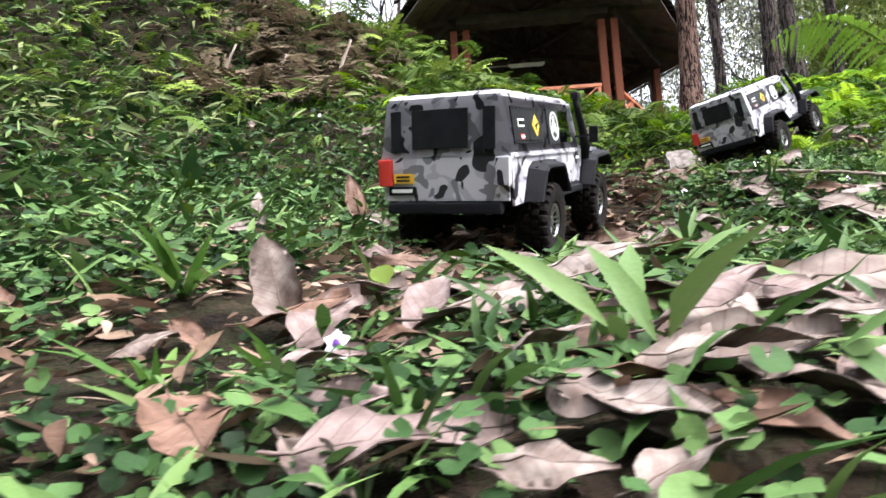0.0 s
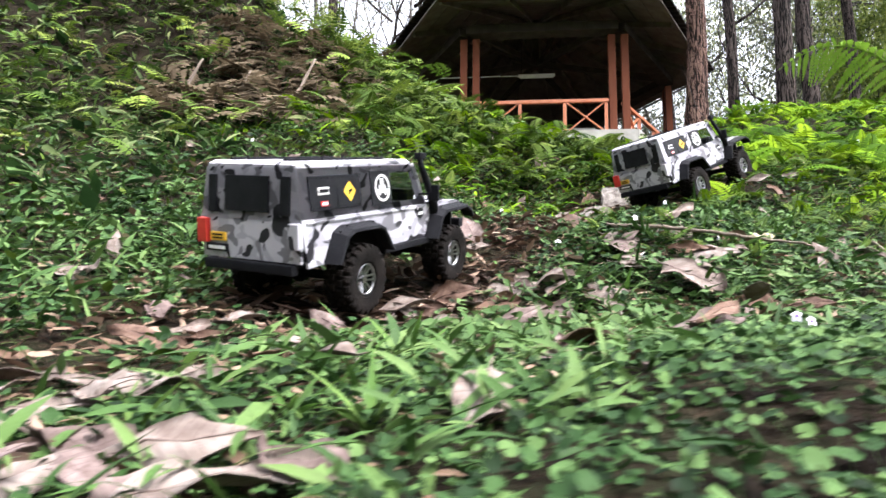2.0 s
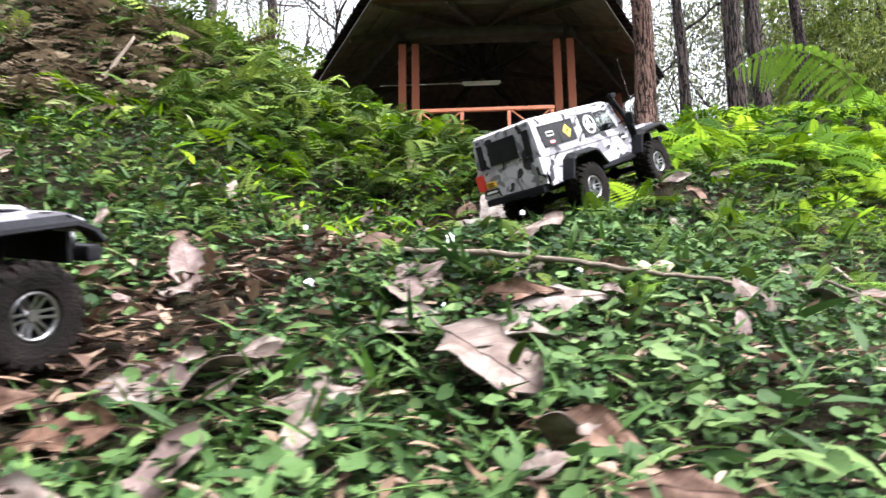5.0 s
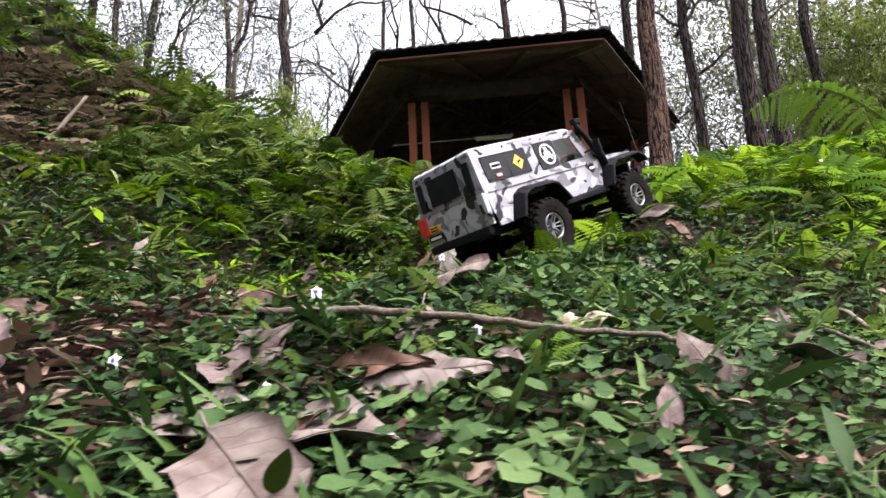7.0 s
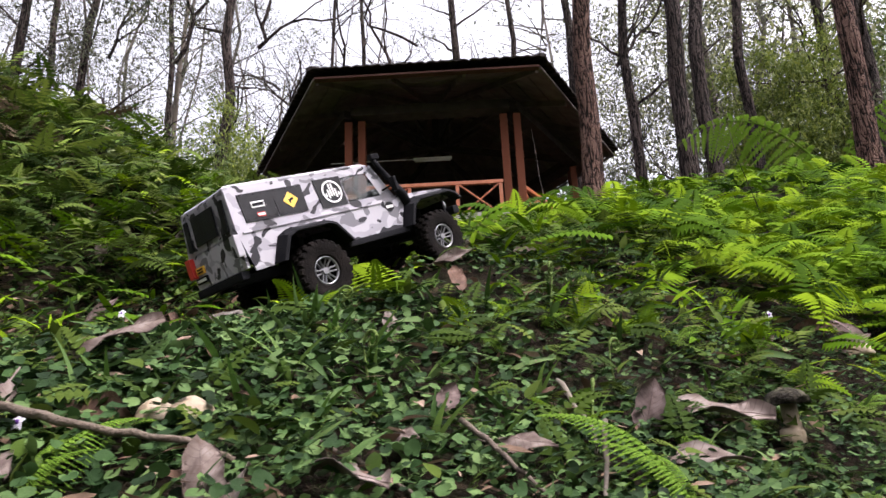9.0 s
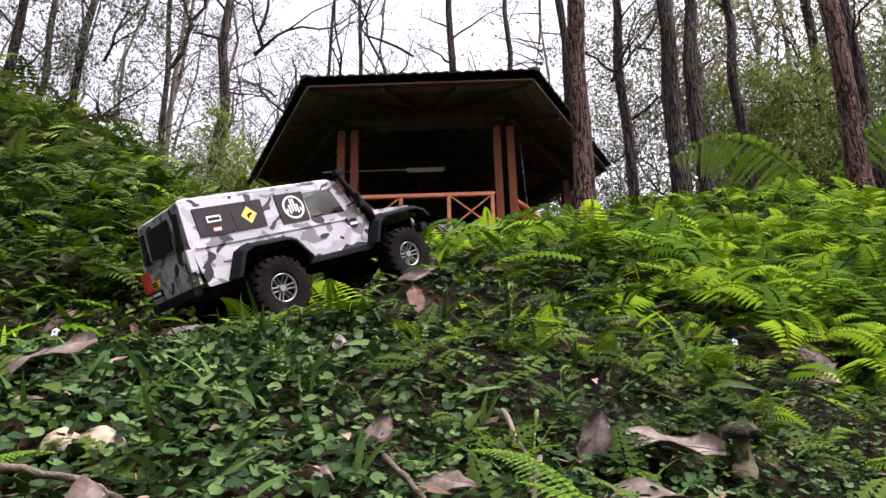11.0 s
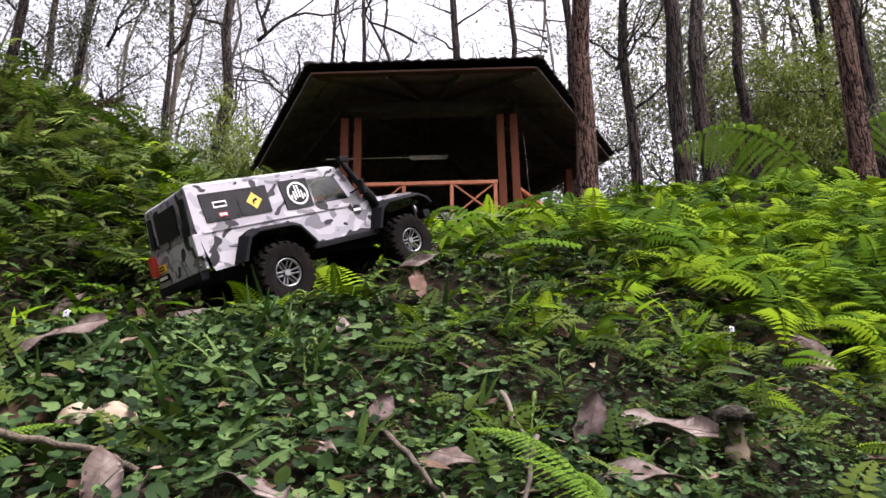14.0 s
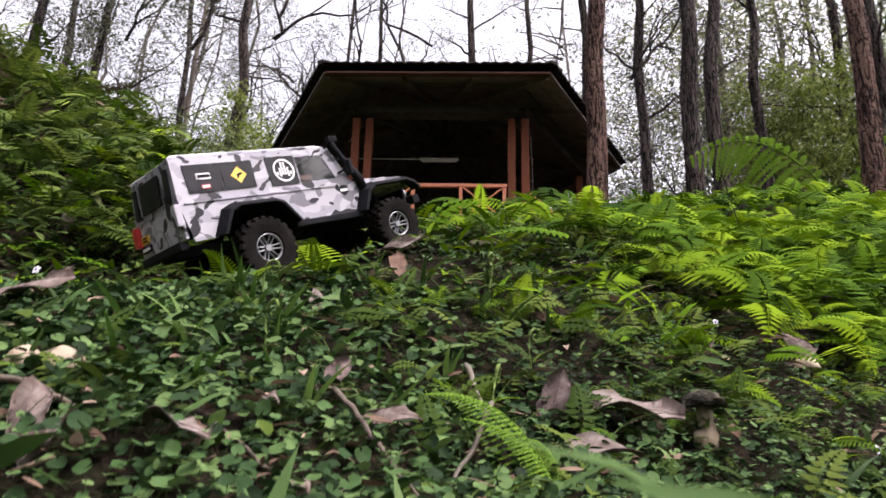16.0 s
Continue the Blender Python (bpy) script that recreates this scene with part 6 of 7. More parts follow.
fungus(0.348, 1.696, 0.022, "cream-coloured fungus cap among round leaves", 1)
fungus(0.381, 1.702, 0.024, "cream-coloured fungus cap among round leaves", 4)
dead_leaf(0.72, 1.73, 0.09, -35, 10, "pale", 0.035)
for lx, ly, size, turn, kind in ((-0.694, 0.308, 0.11, 20, "pale"), (-0.58, 0.225, 0.12, -15, "grey"), (-0.60, 0.175, 0.09, 60, "pale"), (-0.53, 0.215, 0.12, 10, "pale"), (-0.515, 0.15, 0.10, 95, "grey"), (-0.475, 0.175, 0.11, 30, "pale"),
                                 (-0.44, 0.20, 0.08, 140, "grey"), (-0.74, 0.44, 0.10, -10, "pale"), (-0.69, 0.43, 0.09, 15, "grey"), (-0.62, 0.40, 0.10, 40, "pale"), (-0.55, 0.46, 0.09, -30, "brown"), (-0.82, 0.36, 0.09, 70, "grey")):
    dead_leaf(lx, ly, size, turn, leaf_rng.uniform(-4, 6), kind, 0.022)


def mushroom(x, y, tall, wide):
    """A toadstool: dark scaly cap, tan stem, swollen foot."""
    base = new("mushroom")
    base.location = (x, y, z_at(x, y) - 0.004)
    tagged(base, "toadstool with a dark scaly cap and a thick tan stem", "mushroom")
    v, f = tube([(0, 0, 0), (0, 0, 0.15 * tall), (0.001, 0, 0.35 * tall), (0.002, 0, 0.48 * tall), (0.001, 0, 0.55 * tall), (0, 0, 0.84 * tall)],
                [0.18 * wide, 0.28 * wide, 0.27 * wide, 0.20 * wide, 0.18 * wide, 0.17 * wide], 14, 3, 0.06)
    ob = new("stem", mesh("stem", v, f, M["fungus"], True))
    ob.parent = base
    bm = bmesh.new()
    bmesh.ops.create_uvsphere(bm, u_segments=24, v_segments=14, radius=0.5)
    for p in bm.verts:
        p.co *= 1 + 0.08 * noise.noise(p.co * 5)
        p.co = Vector((p.co.x * wide, p.co.y * wide, 0.8 * tall + (p.co.z * 0.44 * tall if p.co.z > 0 else -0.03 * tall * (p.co.x ** 2 + p.co.y ** 2) * 4 - 0.01 * tall)))
    part("cap", bm, M["cap_dark"], base, "dark brown scaly cap", True)


dead_leaf(-0.658, 0.061, 0.043, -30, 4, "pale", 0.012, 0)
dead_leaf(-0.628, 0.091, 0.051, -22, 4, "pale", 0.012, 1)
dead_leaf(-0.630, 0.044, 0.041, -47, 4, "brown", 0.012, 2)
dead_leaf(-0.653, 0.038, 0.038, 32, 4, "pale", 0.012, 3)
dead_leaf(-0.690, 0.048, 0.039, -10, 4, "pale", 0.012, 4)
dead_leaf(-0.668, 0.092, 0.049, 1, 4, "brown", 0.012, 0)
dead_leaf(-0.604, 0.069, 0.048, -41, 4, "pale", 0.012, 1)
dead_leaf(-0.757, 0.084, 0.049, -49, 4, "pale", 0.012, 2)
dead_leaf(-0.821, 0.131, 0.063, -52, 4, "brown", 0.012, 3)
dead_leaf(-0.032, 1.454, 0.09, -28, 5, "pale", 0.035, 2)
dead_leaf(0.086, 1.338, 0.17, -51, 6, "pale", 0.04, 3)
dead_leaf(-0.21, 1.371, 0.09, 53, 8, "pale", 0.03, 1)
dead_leaf(-0.114, 1.324, 0.12, 4, 5, "pale", 0.03, 4)
dead_leaf(0.137, 1.10, 0.11, -86, 20, "pale", 0.04, 0)
dead_leaf(0.486, 1.535, 0.06, 75, 20, "pale", 0.012)
dead_leaf(0.667, 1.572, 0.065, -60, 18, "pale", 0.015)
mushroom(1.170, 2.10, 0.098, 0.068)
for lx, ly, size, turn, kind in ((-0.62, 0.105, 0.09, 15, "pale"), (-0.575, 0.09, 0.08, 70, "grey"), (-0.66, 0.07, 0.06, -30, "pale"), (-0.54, 0.06, 0.08, 40, "pale"), (-0.73, 0.09, 0.07, 10, "grey")):
    dead_leaf(lx, ly, size, turn, 3, kind, 0.012)
fungus(1.56, 2.56, 0.030, "tan puffball fungus in the ground cover", 11)


def violet(x, y, up, size, turn, seed):
    base = new("violet_flower")
    base.location = (x, y, z_at(x, y))
    tagged(base, "small white and purple violet on a thin stem", "flower", group="violets")
    v, f = tube([(0, 0, 0), (0.004, 0.002, up * 0.6), (0, -0.003, up)], [0.0012, 0.001, 0.001], 5)
    ob = new("stem", mesh("stem", v, f, M["grass"], True))
    ob.parent = base
    pv, pf = leaf_shape(1.0, 0.75, 0.15, 0.2, 4)
    me = mesh("petal", pv, pf, M["petal"], True)
    for a, s in ((90, 0.42), (30, 0.4), (150, 0.4), (-60, 0.5), (-120, 0.5)):
        ob = new("petal", me)
        ob.parent = base
        ob.matrix_basis = Matrix.Translation((0, -0.003, up)) @ Euler((radians(70), 0, radians(turn))).to_matrix().to_4x4() @ Matrix.Rotation(radians(a), 4, "Z") @ Matrix.Diagonal((size * s, size * s, size * s, 1))
    bm = bmesh.new()
    bmesh.ops.create_icosphere(bm, subdivisions=2, radius=size * 0.11, matrix=Matrix.Translation((0, -0.004, up)) @ Matrix.Diagonal((1, 0.4, 1.2, 1)))
    part("centre", bm, M["petal_mid"], base, "purple centre", True)


violet(-0.79, 0.255, 0.03, 0.022, 5, 1)
violet(0.06, 0.75, 0.04, 0.02, -20, 2)
violet(0.10, 0.80, 0.035, 0.02, 10, 3)
violet(-0.19, 1.62, 0.045, 0.024, 0, 4)
violet(0.03, 1.70, 0.06, 0.022, 15, 5)
violet(0.02, 1.545, 0.03, 0.022, -10, 6)
violet(0.236, 1.65, 0.03, 0.018, 5, 7)
violet(1.35, 2.51, 0.05, 0.022, -10, 8)
violet(1.50, 2.23, 0.03, 0.022, 25, 9)
violet(0.17, 1.95, 0.06, 0.016, 0, 10)
violet(-0.35, 2.2, 0.05, 0.018, 0, 11)
violet(-1.3, 2.2, 0.06, 0.02, 0, 12)
violet(1.45, 3.3, 0.16, 0.02, 0, 13)


# ---- radio-controlled toy trucks ----
WB = 0.364          # wheelbase
BELT, ROOF, SILL = 0.190, 0.280, 0.113
ARCH_R = [(0.092, SILL), (0.058, 0.158), (0.040, 0.165), (-0.045, 0.165), (-0.066, 0.156), (-0.090, 0.109)]
ARCH_F = [(0.462, 0.150), (0.448, 0.166), (0.424, 0.176), (0.318, 0.172), (0.296, 0.160), (0.272, SILL)]


def extrude_profile(bm, profile, y0, y1):
    """A plate with the outline profile in x and z, between y0 and y1."""
    a = [bm.verts.new((x, y0, z)) for x, z in profile]
    b = [bm.verts.new((x, y1, z)) for x, z in profile]
    n = len(profile)
    bm.faces.new(a)
    bm.faces.new(b[::-1])
    for i in range(n):
        j = (i + 1) % n
        bm.faces.new((a[j], a[i], b[i], b[j]))
    return bm


def thick(bm, amount):
    """Gives single faces a thickness inwards."""
    bmesh.ops.recalc_face_normals(bm, faces=bm.faces)
    bmesh.ops.solidify(bm, geom=list(bm.faces), thickness=amount)
    return bm


def side_y(v):
    return 0.112 - 0.011 * v


def side_panel(x0, x1, v0, v1, sign, lift, slant=0.0, depth=0.002):
    """A board that lies on the sloping cabin side."""
    bm = bmesh.new()
    z = lambda v: BELT + (ROOF - BELT) * v
    pts = [(x0, v0), (x1, v0), (x1 - slant, v1), (x0, v1)]
    out = [bm.verts.new((x, sign * (side_y(v) + lift + depth), z(v))) for x, v in pts]
    inn = [bm.verts.new((x, sign * (side_y(v) + lift - 0.001), z(v))) for x, v in pts]
    bm.faces.new(out if sign < 0 else out[::-1])
    bm.faces.new(inn[::-1] if sign < 0 else inn)
    for i in range(4):
        j = (i + 1) % 4
        q = (out[i], inn[i], inn[j], out[j])
        bm.faces.new(q if sign < 0 else q[::-1])
    return bm


def build_wheel(parent, x, y, sign, lead):
    """Wheel with lugged tyre and six-spoked rim; lead: an earlier wheel whose meshes it shares."""
    hub = new("wheel")
    hub.parent = parent
    hub.matrix_basis = Matrix.Translation((x, y, 0.0675)) @ Matrix.Rotation(0 if sign < 0 else math.pi, 4, "Z")
    if lead:
        for child in lead.children:
            ob = new(child.name.split(".")[0], child.data)
            ob.parent = hub
            for sub in child.children:
                s = new(sub.name.split(".")[0], sub.data)
                s.parent = ob
        return hub
    # tyre: profile turned about the axle (y), outer side towards -y, with moulded tread blocks in four rows
    prof = [(0.029, -0.020, 9), (0.034, -0.026, 9), (0.048, -0.0285, 9), (0.056, -0.0285, 9), (0.0585, -0.0275, 0), (0.0620, -0.0235, 0), (0.0625, -0.0165, 0), (0.0625, -0.0145, 9), (0.0630, -0.0125, 1), (0.0632, -0.0035, 1), (0.0632, -0.0015, 9)]
    prof += [(0.0632, 0.0015, 9), (0.0632, 0.0035, 2), (0.0630, 0.0125, 2), (0.0625, 0.0145, 9), (0.0625, 0.0165, 3), (0.0620, 0.0235, 3), (0.0585, 0.0275, 3), (0.056, 0.0285, 9), (0.048, 0.0285, 9), (0.029, 0.022, 9)]
    n, step = 176, 8
    v, f = [], []
    for i in range(n):
        for r, y0, row in prof:
            phase = (i + (4 if row in (1, 3) else 0)) % step
            block = row < 9 and 0 < phase < 6
            turn = 2 * math.pi * (i + (0 if row == 9 else 26 * (y0 if y0 > 0 else -y0))) / n
            r += 0.0046 if block else 0
            v.append((r * math.cos(turn), y0, r * math.sin(turn)))
    m = len(prof)
    for i in range(n):
        for j in range(m - 1):
            a, b = i * m + j, ((i + 1) % n) * m + j
            f.append((a, a + 1, b + 1, b))
    tyre = new("tyre", mesh("tyre", v, f, M["tyre"]))
    tyre.parent = hub
    bm = bmesh.new()
    ring = [(0.0295, -0.022), (0.0305, -0.0235), (0.0285, -0.0245), (0.0265, -0.022), (0.0262, -0.019)]
    vs = [[bm.verts.new((r * math.cos(2 * math.pi * i / 36), y0, r * math.sin(2 * math.pi * i / 36))) for r, y0 in ring] for i in range(36)]
    for i in range(36):
        for j in range(len(ring) - 1):
            bm.faces.new((vs[i][j], vs[i][j + 1], vs[(i + 1) % 36][j + 1], vs[(i + 1) % 36][j]))
    rim = part("rim", bm, M["chrome"], hub, "chrome rim", True)
    for i in range(6):
        bm = bmesh.new()
        a = 2 * math.pi * i / 6
        for off in (-0.0032, 0.0032):
            p = Vector((0.006 * math.cos(a) - off * math.sin(a), -0.014, 0.006 * math.sin(a) + off * math.cos(a)))
            q = Vector((0.027 * math.cos(a) - off * 1.5 * math.sin(a), -0.0195, 0.027 * math.sin(a) + off * 1.5 * math.cos(a)))
            beam(bm, p, q, 0.0042, 0.0036, 0.0008)
        part("spoke", bm, M["chrome"], rim)
    bm = bmesh.new()
    bmesh.ops.create_cone(bm, cap_ends=True, segments=20, radius1=0.0085, radius2=0.007, depth=0.010, matrix=Matrix.Translation((0, -0.015, 0)) @ Matrix.Rotation(math.pi / 2, 4, "X"))
    part("hub_cap", bm, M["chrome"], rim)
    bm = bmesh.new()
    bmesh.ops.create_cone(bm, cap_ends=False, segments=36, radius1=0.0268, radius2=0.0268, depth=0.036, matrix=Matrix.Rotation(math.pi / 2, 4, "X"))
    part("barrel", bm, M["black"], rim)
    bm = bmesh.new()
    bmesh.ops.create_cone(bm, cap_ends=True, segments=24, radius1=0.0264, radius2=0.0264, depth=0.004, matrix=Matrix.Translation((0, 0.004, 0)) @ Matrix.Rotation(math.pi / 2, 4, "X"))
    part("brake_disc", bm, M["black"], rim)
    return hub


def build_truck():
    base = new("toy_truck")
    # lower body: tub with the wheel arches cut out, slab nose and bonnet
    bm = bmesh.new()
    profile = [(-0.141, 0.107), (-0.156, BELT - 0.01), (-0.156, BELT), (0.262, BELT), (0.272, BELT + 0.004), (0.425, BELT - 0.002), (0.452, BELT - 0.012), (0.462, 0.158)]
    profile += ARCH_F + ARCH_R
    for sign in (-1, 1):
        skin = bmesh.new()
        extrude_profile(skin, profile, sign * 0.1105, sign * 0.1145)
        tmp = bpy.data.meshes.new("skin")
        skin.to_mesh(tmp)
        skin.free()
        bm.from_mesh(tmp)
        bpy.data.meshes.remove(tmp)
    box(bm, (0.006, 0.221, 0.074), (-0.153, 0, 0.153), 0.001)
    box(bm, (0.418, 0.221, 0.005), (0.053, 0, BELT - 0.0025))
    bmesh.ops.recalc_face_normals(bm, faces=bm.faces)
    part("body", bm, M["camo"], base, "white body shell with grey and black camouflage")
    # bonnet with raised centre
    bm = bmesh.new()
    extrude_profile(bm, [(0.262, BELT - 0.006), (0.268, BELT + 0.004), (0.42, BELT - 0.001), (0.447, BELT - 0.012), (0.455, 0.160), (0.447, 0.160), (0.44, BELT - 0.018)], -0.112, 0.112)
    bmesh.ops.recalc_face_normals(bm, faces=bm.faces)
    bonnet = part("bonnet", bm, M["camo"], base)
    bm = bmesh.new()
    extrude_profile(bm, [(0.275, BELT + 0.002), (0.285, BELT + 0.011), (0.405, BELT + 0.006), (0.43, BELT - 0.006), (0.40, BELT - 0.008)], -0.06, 0.06)
    bmesh.ops.recalc_face_normals(bm, faces=bm.faces)
    part("bonnet_bulge", bm, M["camo"], bonnet)
    for x in (0.30, 0.33):
        bm = bmesh.new()
        box(bm, (0.022, 0.03, 0.002), (x + 0.04, 0.088 * -1, BELT + 0.0025), 0.0006)
        part("air_vent", bm, M["black"], bonnet)
    # grille with lamps
    bm = bmesh.new()
    box(bm, (0.008, 0.17, 0.05), (0.452, 0, 0.142), 0.002)
    grille = part("grille", bm, M["black"], base, "black grille")
    for y in (-0.07, 0.07):
        bm = bmesh.new()
        bmesh.ops.create_cone(bm, cap_ends=True, segments=20, radius1=0.016, radius2=0.014, depth=0.008, matrix=Matrix.Translation((0.459, y, 0.147)) @ Matrix.Rotation(math.pi / 2, 4, "Y"))
        part("headlight", bm, M["chrome"], grille)
    # cabin: sides with the door window open, roof, rear wall, pillars
    def cabin_side(sign):
        bm = bmesh.new()
        cols = [[-0.156, -0.150], [0.135, 0.135], [0.236, 0.206], [0.266, 0.228]]
        rows = [0.0, 0.14, 0.83, 1.0]
        grid = [[bm.verts.new((c[0] + (c[1] - c[0]) * v, sign * side_y(v), BELT + (ROOF - 0.004 - BELT) * v)) for v in rows] for c in cols]
        for i in range(3):
            for j in range(3):
                if (i, j) == (1, 1):
                    continue
                q = (grid[i][j], grid[i + 1][j], grid[i + 1][j + 1], grid[i][j + 1])
                bm.faces.new(q if sign < 0 else q[::-1])
        bmesh.ops.solidify(bm, geom=list(bm.faces), thickness=0.003)
        return bm

    for sign in (-1, 1):
        part("cabin_side", cabin_side(sign), M["camo"], base)
    bm = bmesh.new()
    w = side_y(1.0)
    outline = [(-0.146, 0.05), (-0.150, w * 0.97), (-0.140, w), (0.215, w), (0.228, w * 0.96), (0.231, 0.05)]
    outline = outline + [(x, -y) for x, y in outline[::-1]]
    lo = [bm.verts.new((x, y, ROOF - 0.006)) for x, y in outline]
    mi = [bm.verts.new((x, y, ROOF + 0.001)) for x, y in outline]
    hi = [bm.verts.new((0.04 + (x - 0.04) * 0.95, y * 0.93, ROOF + 0.007)) for x, y in outline]
    n = len(outline)
    bm.faces.new(lo)
    bm.faces.new(hi[::-1])
    for i in range(n):
        j = (i + 1) % n
        bm.faces.new((lo[j], lo[i], mi[i], mi[j]))
        bm.faces.new((mi[j], mi[i], hi[i], hi[j]))
    bmesh.ops.recalc_face_normals(bm, faces=bm.faces)
    roof = part("roof", bm, M["camo"], base, "white and grey camouflage roof")
    for y in (-0.062, 0.062):
        bm = bmesh.new()
        box(bm, (0.30, 0.006, 0.005), (0.02, y, ROOF + 0.009), 0.0015)
        part("roof_rail", bm, M["black"], roof)
    for x, y in ((-0.12, -0.05), (-0.04, -0.07), (-0.10, 0.05), (0.19, -0.05), (0.19, 0.05)):
        bm = bmesh.new()
        bmesh.ops.create_cone(bm, cap_ends=True, segments=10, radius1=0.003, radius2=0.0015, depth=0.008, matrix=Matrix.Translation((x, y, ROOF + 0.0105)))
        part("roof_stud", bm, M["black"], roof)
    # rear wall with door
    bm = bmesh.new()
    q = [(-0.156, -0.112, BELT), (-0.156, 0.112, BELT), (-0.150, 0.101, ROOF - 0.004), (-0.150, -0.101, ROOF - 0.004)]
    vs = [bm.verts.new(p) for p in q]
    bm.faces.new(vs[::-1])
    bmesh.ops.solidify(bm, geom=list(bm.faces), thickness=0.003)
    rear = part("rear_wall", bm, M["camo"], base)
    for y, wd, z0, z1 in ((0.005, 0.098, 0.200, 0.262), (-0.084, 0.020, 0.196, 0.262), (0.088, 0.018, 0.196, 0.262)):
        bm = bmesh.new()
        box(bm, (0.004, wd, z1 - z0), (-0.1555, y * 0.95, (z0 + z1) / 2), 0.0012, Matrix.Rotation(radians(4), 4, "Y"))
        part("rear_window", bm, M["window"], rear, "black rear window panel")
    bm = bmesh.new()
    box(bm, (0.004, 0.036, 0.016), (-0.158, 0.072, 0.153), 0.001)
    plate = part("yellow_sign", bm, M["yellow"], rear, "small yellow sticker")
    for z in (0.156, 0.150):
        bm = bmesh.new()
        box(bm, (0.001, 0.024, 0.003), (-0.1604, 0.072, z))
        part("text_bar", bm, M["black"], plate)
    bm = bmesh.new()
    box(bm, (0.004, 0.05, 0.014), (-0.158, 0.075, 0.133), 0.001)
    plate = part("number_plate", bm, M["black"], rear, "dark number plate with pale bars")
    bm = bmesh.new()
    box(bm, (0.001, 0.038, 0.006), (-0.1604, 0.075, 0.133))
    part("text_bar", bm, M["sticker"], plate)
    for sign in (-1, 1):
        bm = bmesh.new()
        box(bm, (0.014, 0.022, 0.044), (-0.160, sign * 0.1035, 0.163), 0.003)
        if sign > 0:
            part("tail_light", bm, M["red"], rear, "red tail light")
        else:
            part("tail_light", bm, M["camo"], rear)
    for z in (0.155, 0.172, 0.125):
        bm = bmesh.new()
        bmesh.ops.create_cone(bm, cap_ends=True, segments=10, radius1=0.004, radius2=0.003, depth=0.004, matrix=Matrix.Translation((-0.1585, -0.092, z)) @ Matrix.Rotation(-math.pi / 2, 4, "Y"))
        part("rear_stud", bm, M["chrome"], rear)
    # side windows and stickers
    for sign in (-1, 1):
        for x0, x1 in ((-0.128, -0.052), (-0.049, 0.022)):
            win = part("side_window", side_panel(x0, x1, 0.14, 0.80, sign, 0.0, -0.004), M["window"], base, "black side window panel")
            for i in range(5):
                for v in (0.19, 0.76):
                    bm = bmesh.new()
                    x = x0 + 0.006 + (x1 - x0 - 0.012) * i / 4
                    box(bm, (0.0022, 0.0016, 0.0022), (x, sign * (side_y(v) + 0.0024), BELT + (ROOF - BELT) * v))
                    part("rivet", bm, M["black"], win)
            if x0 > -0.1:
                bm = bmesh.new()
                box(bm, (0.026, 0.0012, 0.026), (-0.012, sign * (side_y(0.47) + 0.0026), BELT + 0.042), 0.0, Matrix.Rotation(sign * 0.122, 4, "X") @ Matrix.Rotation(radians(45), 4, "Y"))
                mark = part("diamond_sign", bm, M["yellow"], win, "yellow diamond road-sign sticker")
                bm = bmesh.new()
                box(bm, (0.012, 0.0012, 0.005), (-0.011, sign * (side_y(0.47) + 0.0036), BELT + 0.043), 0.0, Matrix.Rotation(sign * 0.122, 4, "X") @ Matrix.Rotation(radians(-20), 4, "Y"))
                box(bm, (0.003, 0.0012, 0.008), (-0.015, sign * (side_y(0.47) + 0.0040), BELT + 0.039), 0.0, Matrix.Rotation(sign * 0.122, 4, "X"))
                part("black_shape", bm, M["black"], mark)
            else:
                for dz, wd, hh, mat in ((0.046, 0.030, 0.013, "sticker"), (0.024, 0.018, 0.009, "red")):
                    bm = bmesh.new()
                    box(bm, (wd, 0.0012, hh), (-0.090, sign * (side_y(dz / 0.09) + 0.0026), BELT + dz), 0.0, Matrix.Rotation(sign * 0.122, 4, "X"))
                    label = part("sticker", bm, M[mat], win)
                    bm = bmesh.new()
                    box(bm, (wd * 0.86, 0.0012, hh * 0.5), (-0.090, sign * (side_y(dz / 0.09) + 0.0034), BELT + dz), 0.0, Matrix.Rotation(sign * 0.122, 4, "X"))
                    part("text_bar", bm, M["black"] if mat == "sticker" else M["sticker"], label)
        panel = part("logo_panel", side_panel(0.060, 0.130, 0.10, 0.84, sign, 0.0, -0.003), M["window"], base, "black panel with round white emblem")
        bm = bmesh.new()
        r0, r1, c = 0.0265, 0.0225, Vector((0.098, sign * (side_y(0.47) + 0.0032), BELT + 0.0425))
        lean = 0.011 / 0.09
        for i in range(32):
            a0, a1 = 2 * math.pi * i / 32, 2 * math.pi * (i + 1) / 32
            q = []
            for r, a in ((r0, a0), (r0, a1), (r1, a1), (r1, a0)):
                q.append(bm.verts.new((c.x + r * math.cos(a), c.y - sign * lean * r * math.sin(a), c.z + r * math.sin(a))))
            bm.faces.new(q if sign > 0 else q[::-1])
        for dx, h0, h1 in ((-0.010, -0.014, 0.006), (0.010, -0.014, 0.006), (-0.0035, -0.010, 0.019), (0.0035, -0.010, 0.019), (-0.017, -0.010, -0.002), (0.017, -0.010, -0.002)):
            q = [bm.verts.new((c.x + dx + s * 0.0018, c.y - sign * lean * h, c.z + h)) for s, h in ((-1, h0), (1, h0), (1, h1), (-1, h1))]
            bm.faces.new(q if sign < 0 else q[::-1])
        bmesh.ops.remove_doubles(bm, verts=bm.verts, dist=0.00005)
        bmesh.ops.solidify(bm, geom=list(bm.faces), thickness=0.0006)
        part("emblem", bm, M["sticker"], panel, "round white emblem")
        # door badge
        bm = bmesh.new()
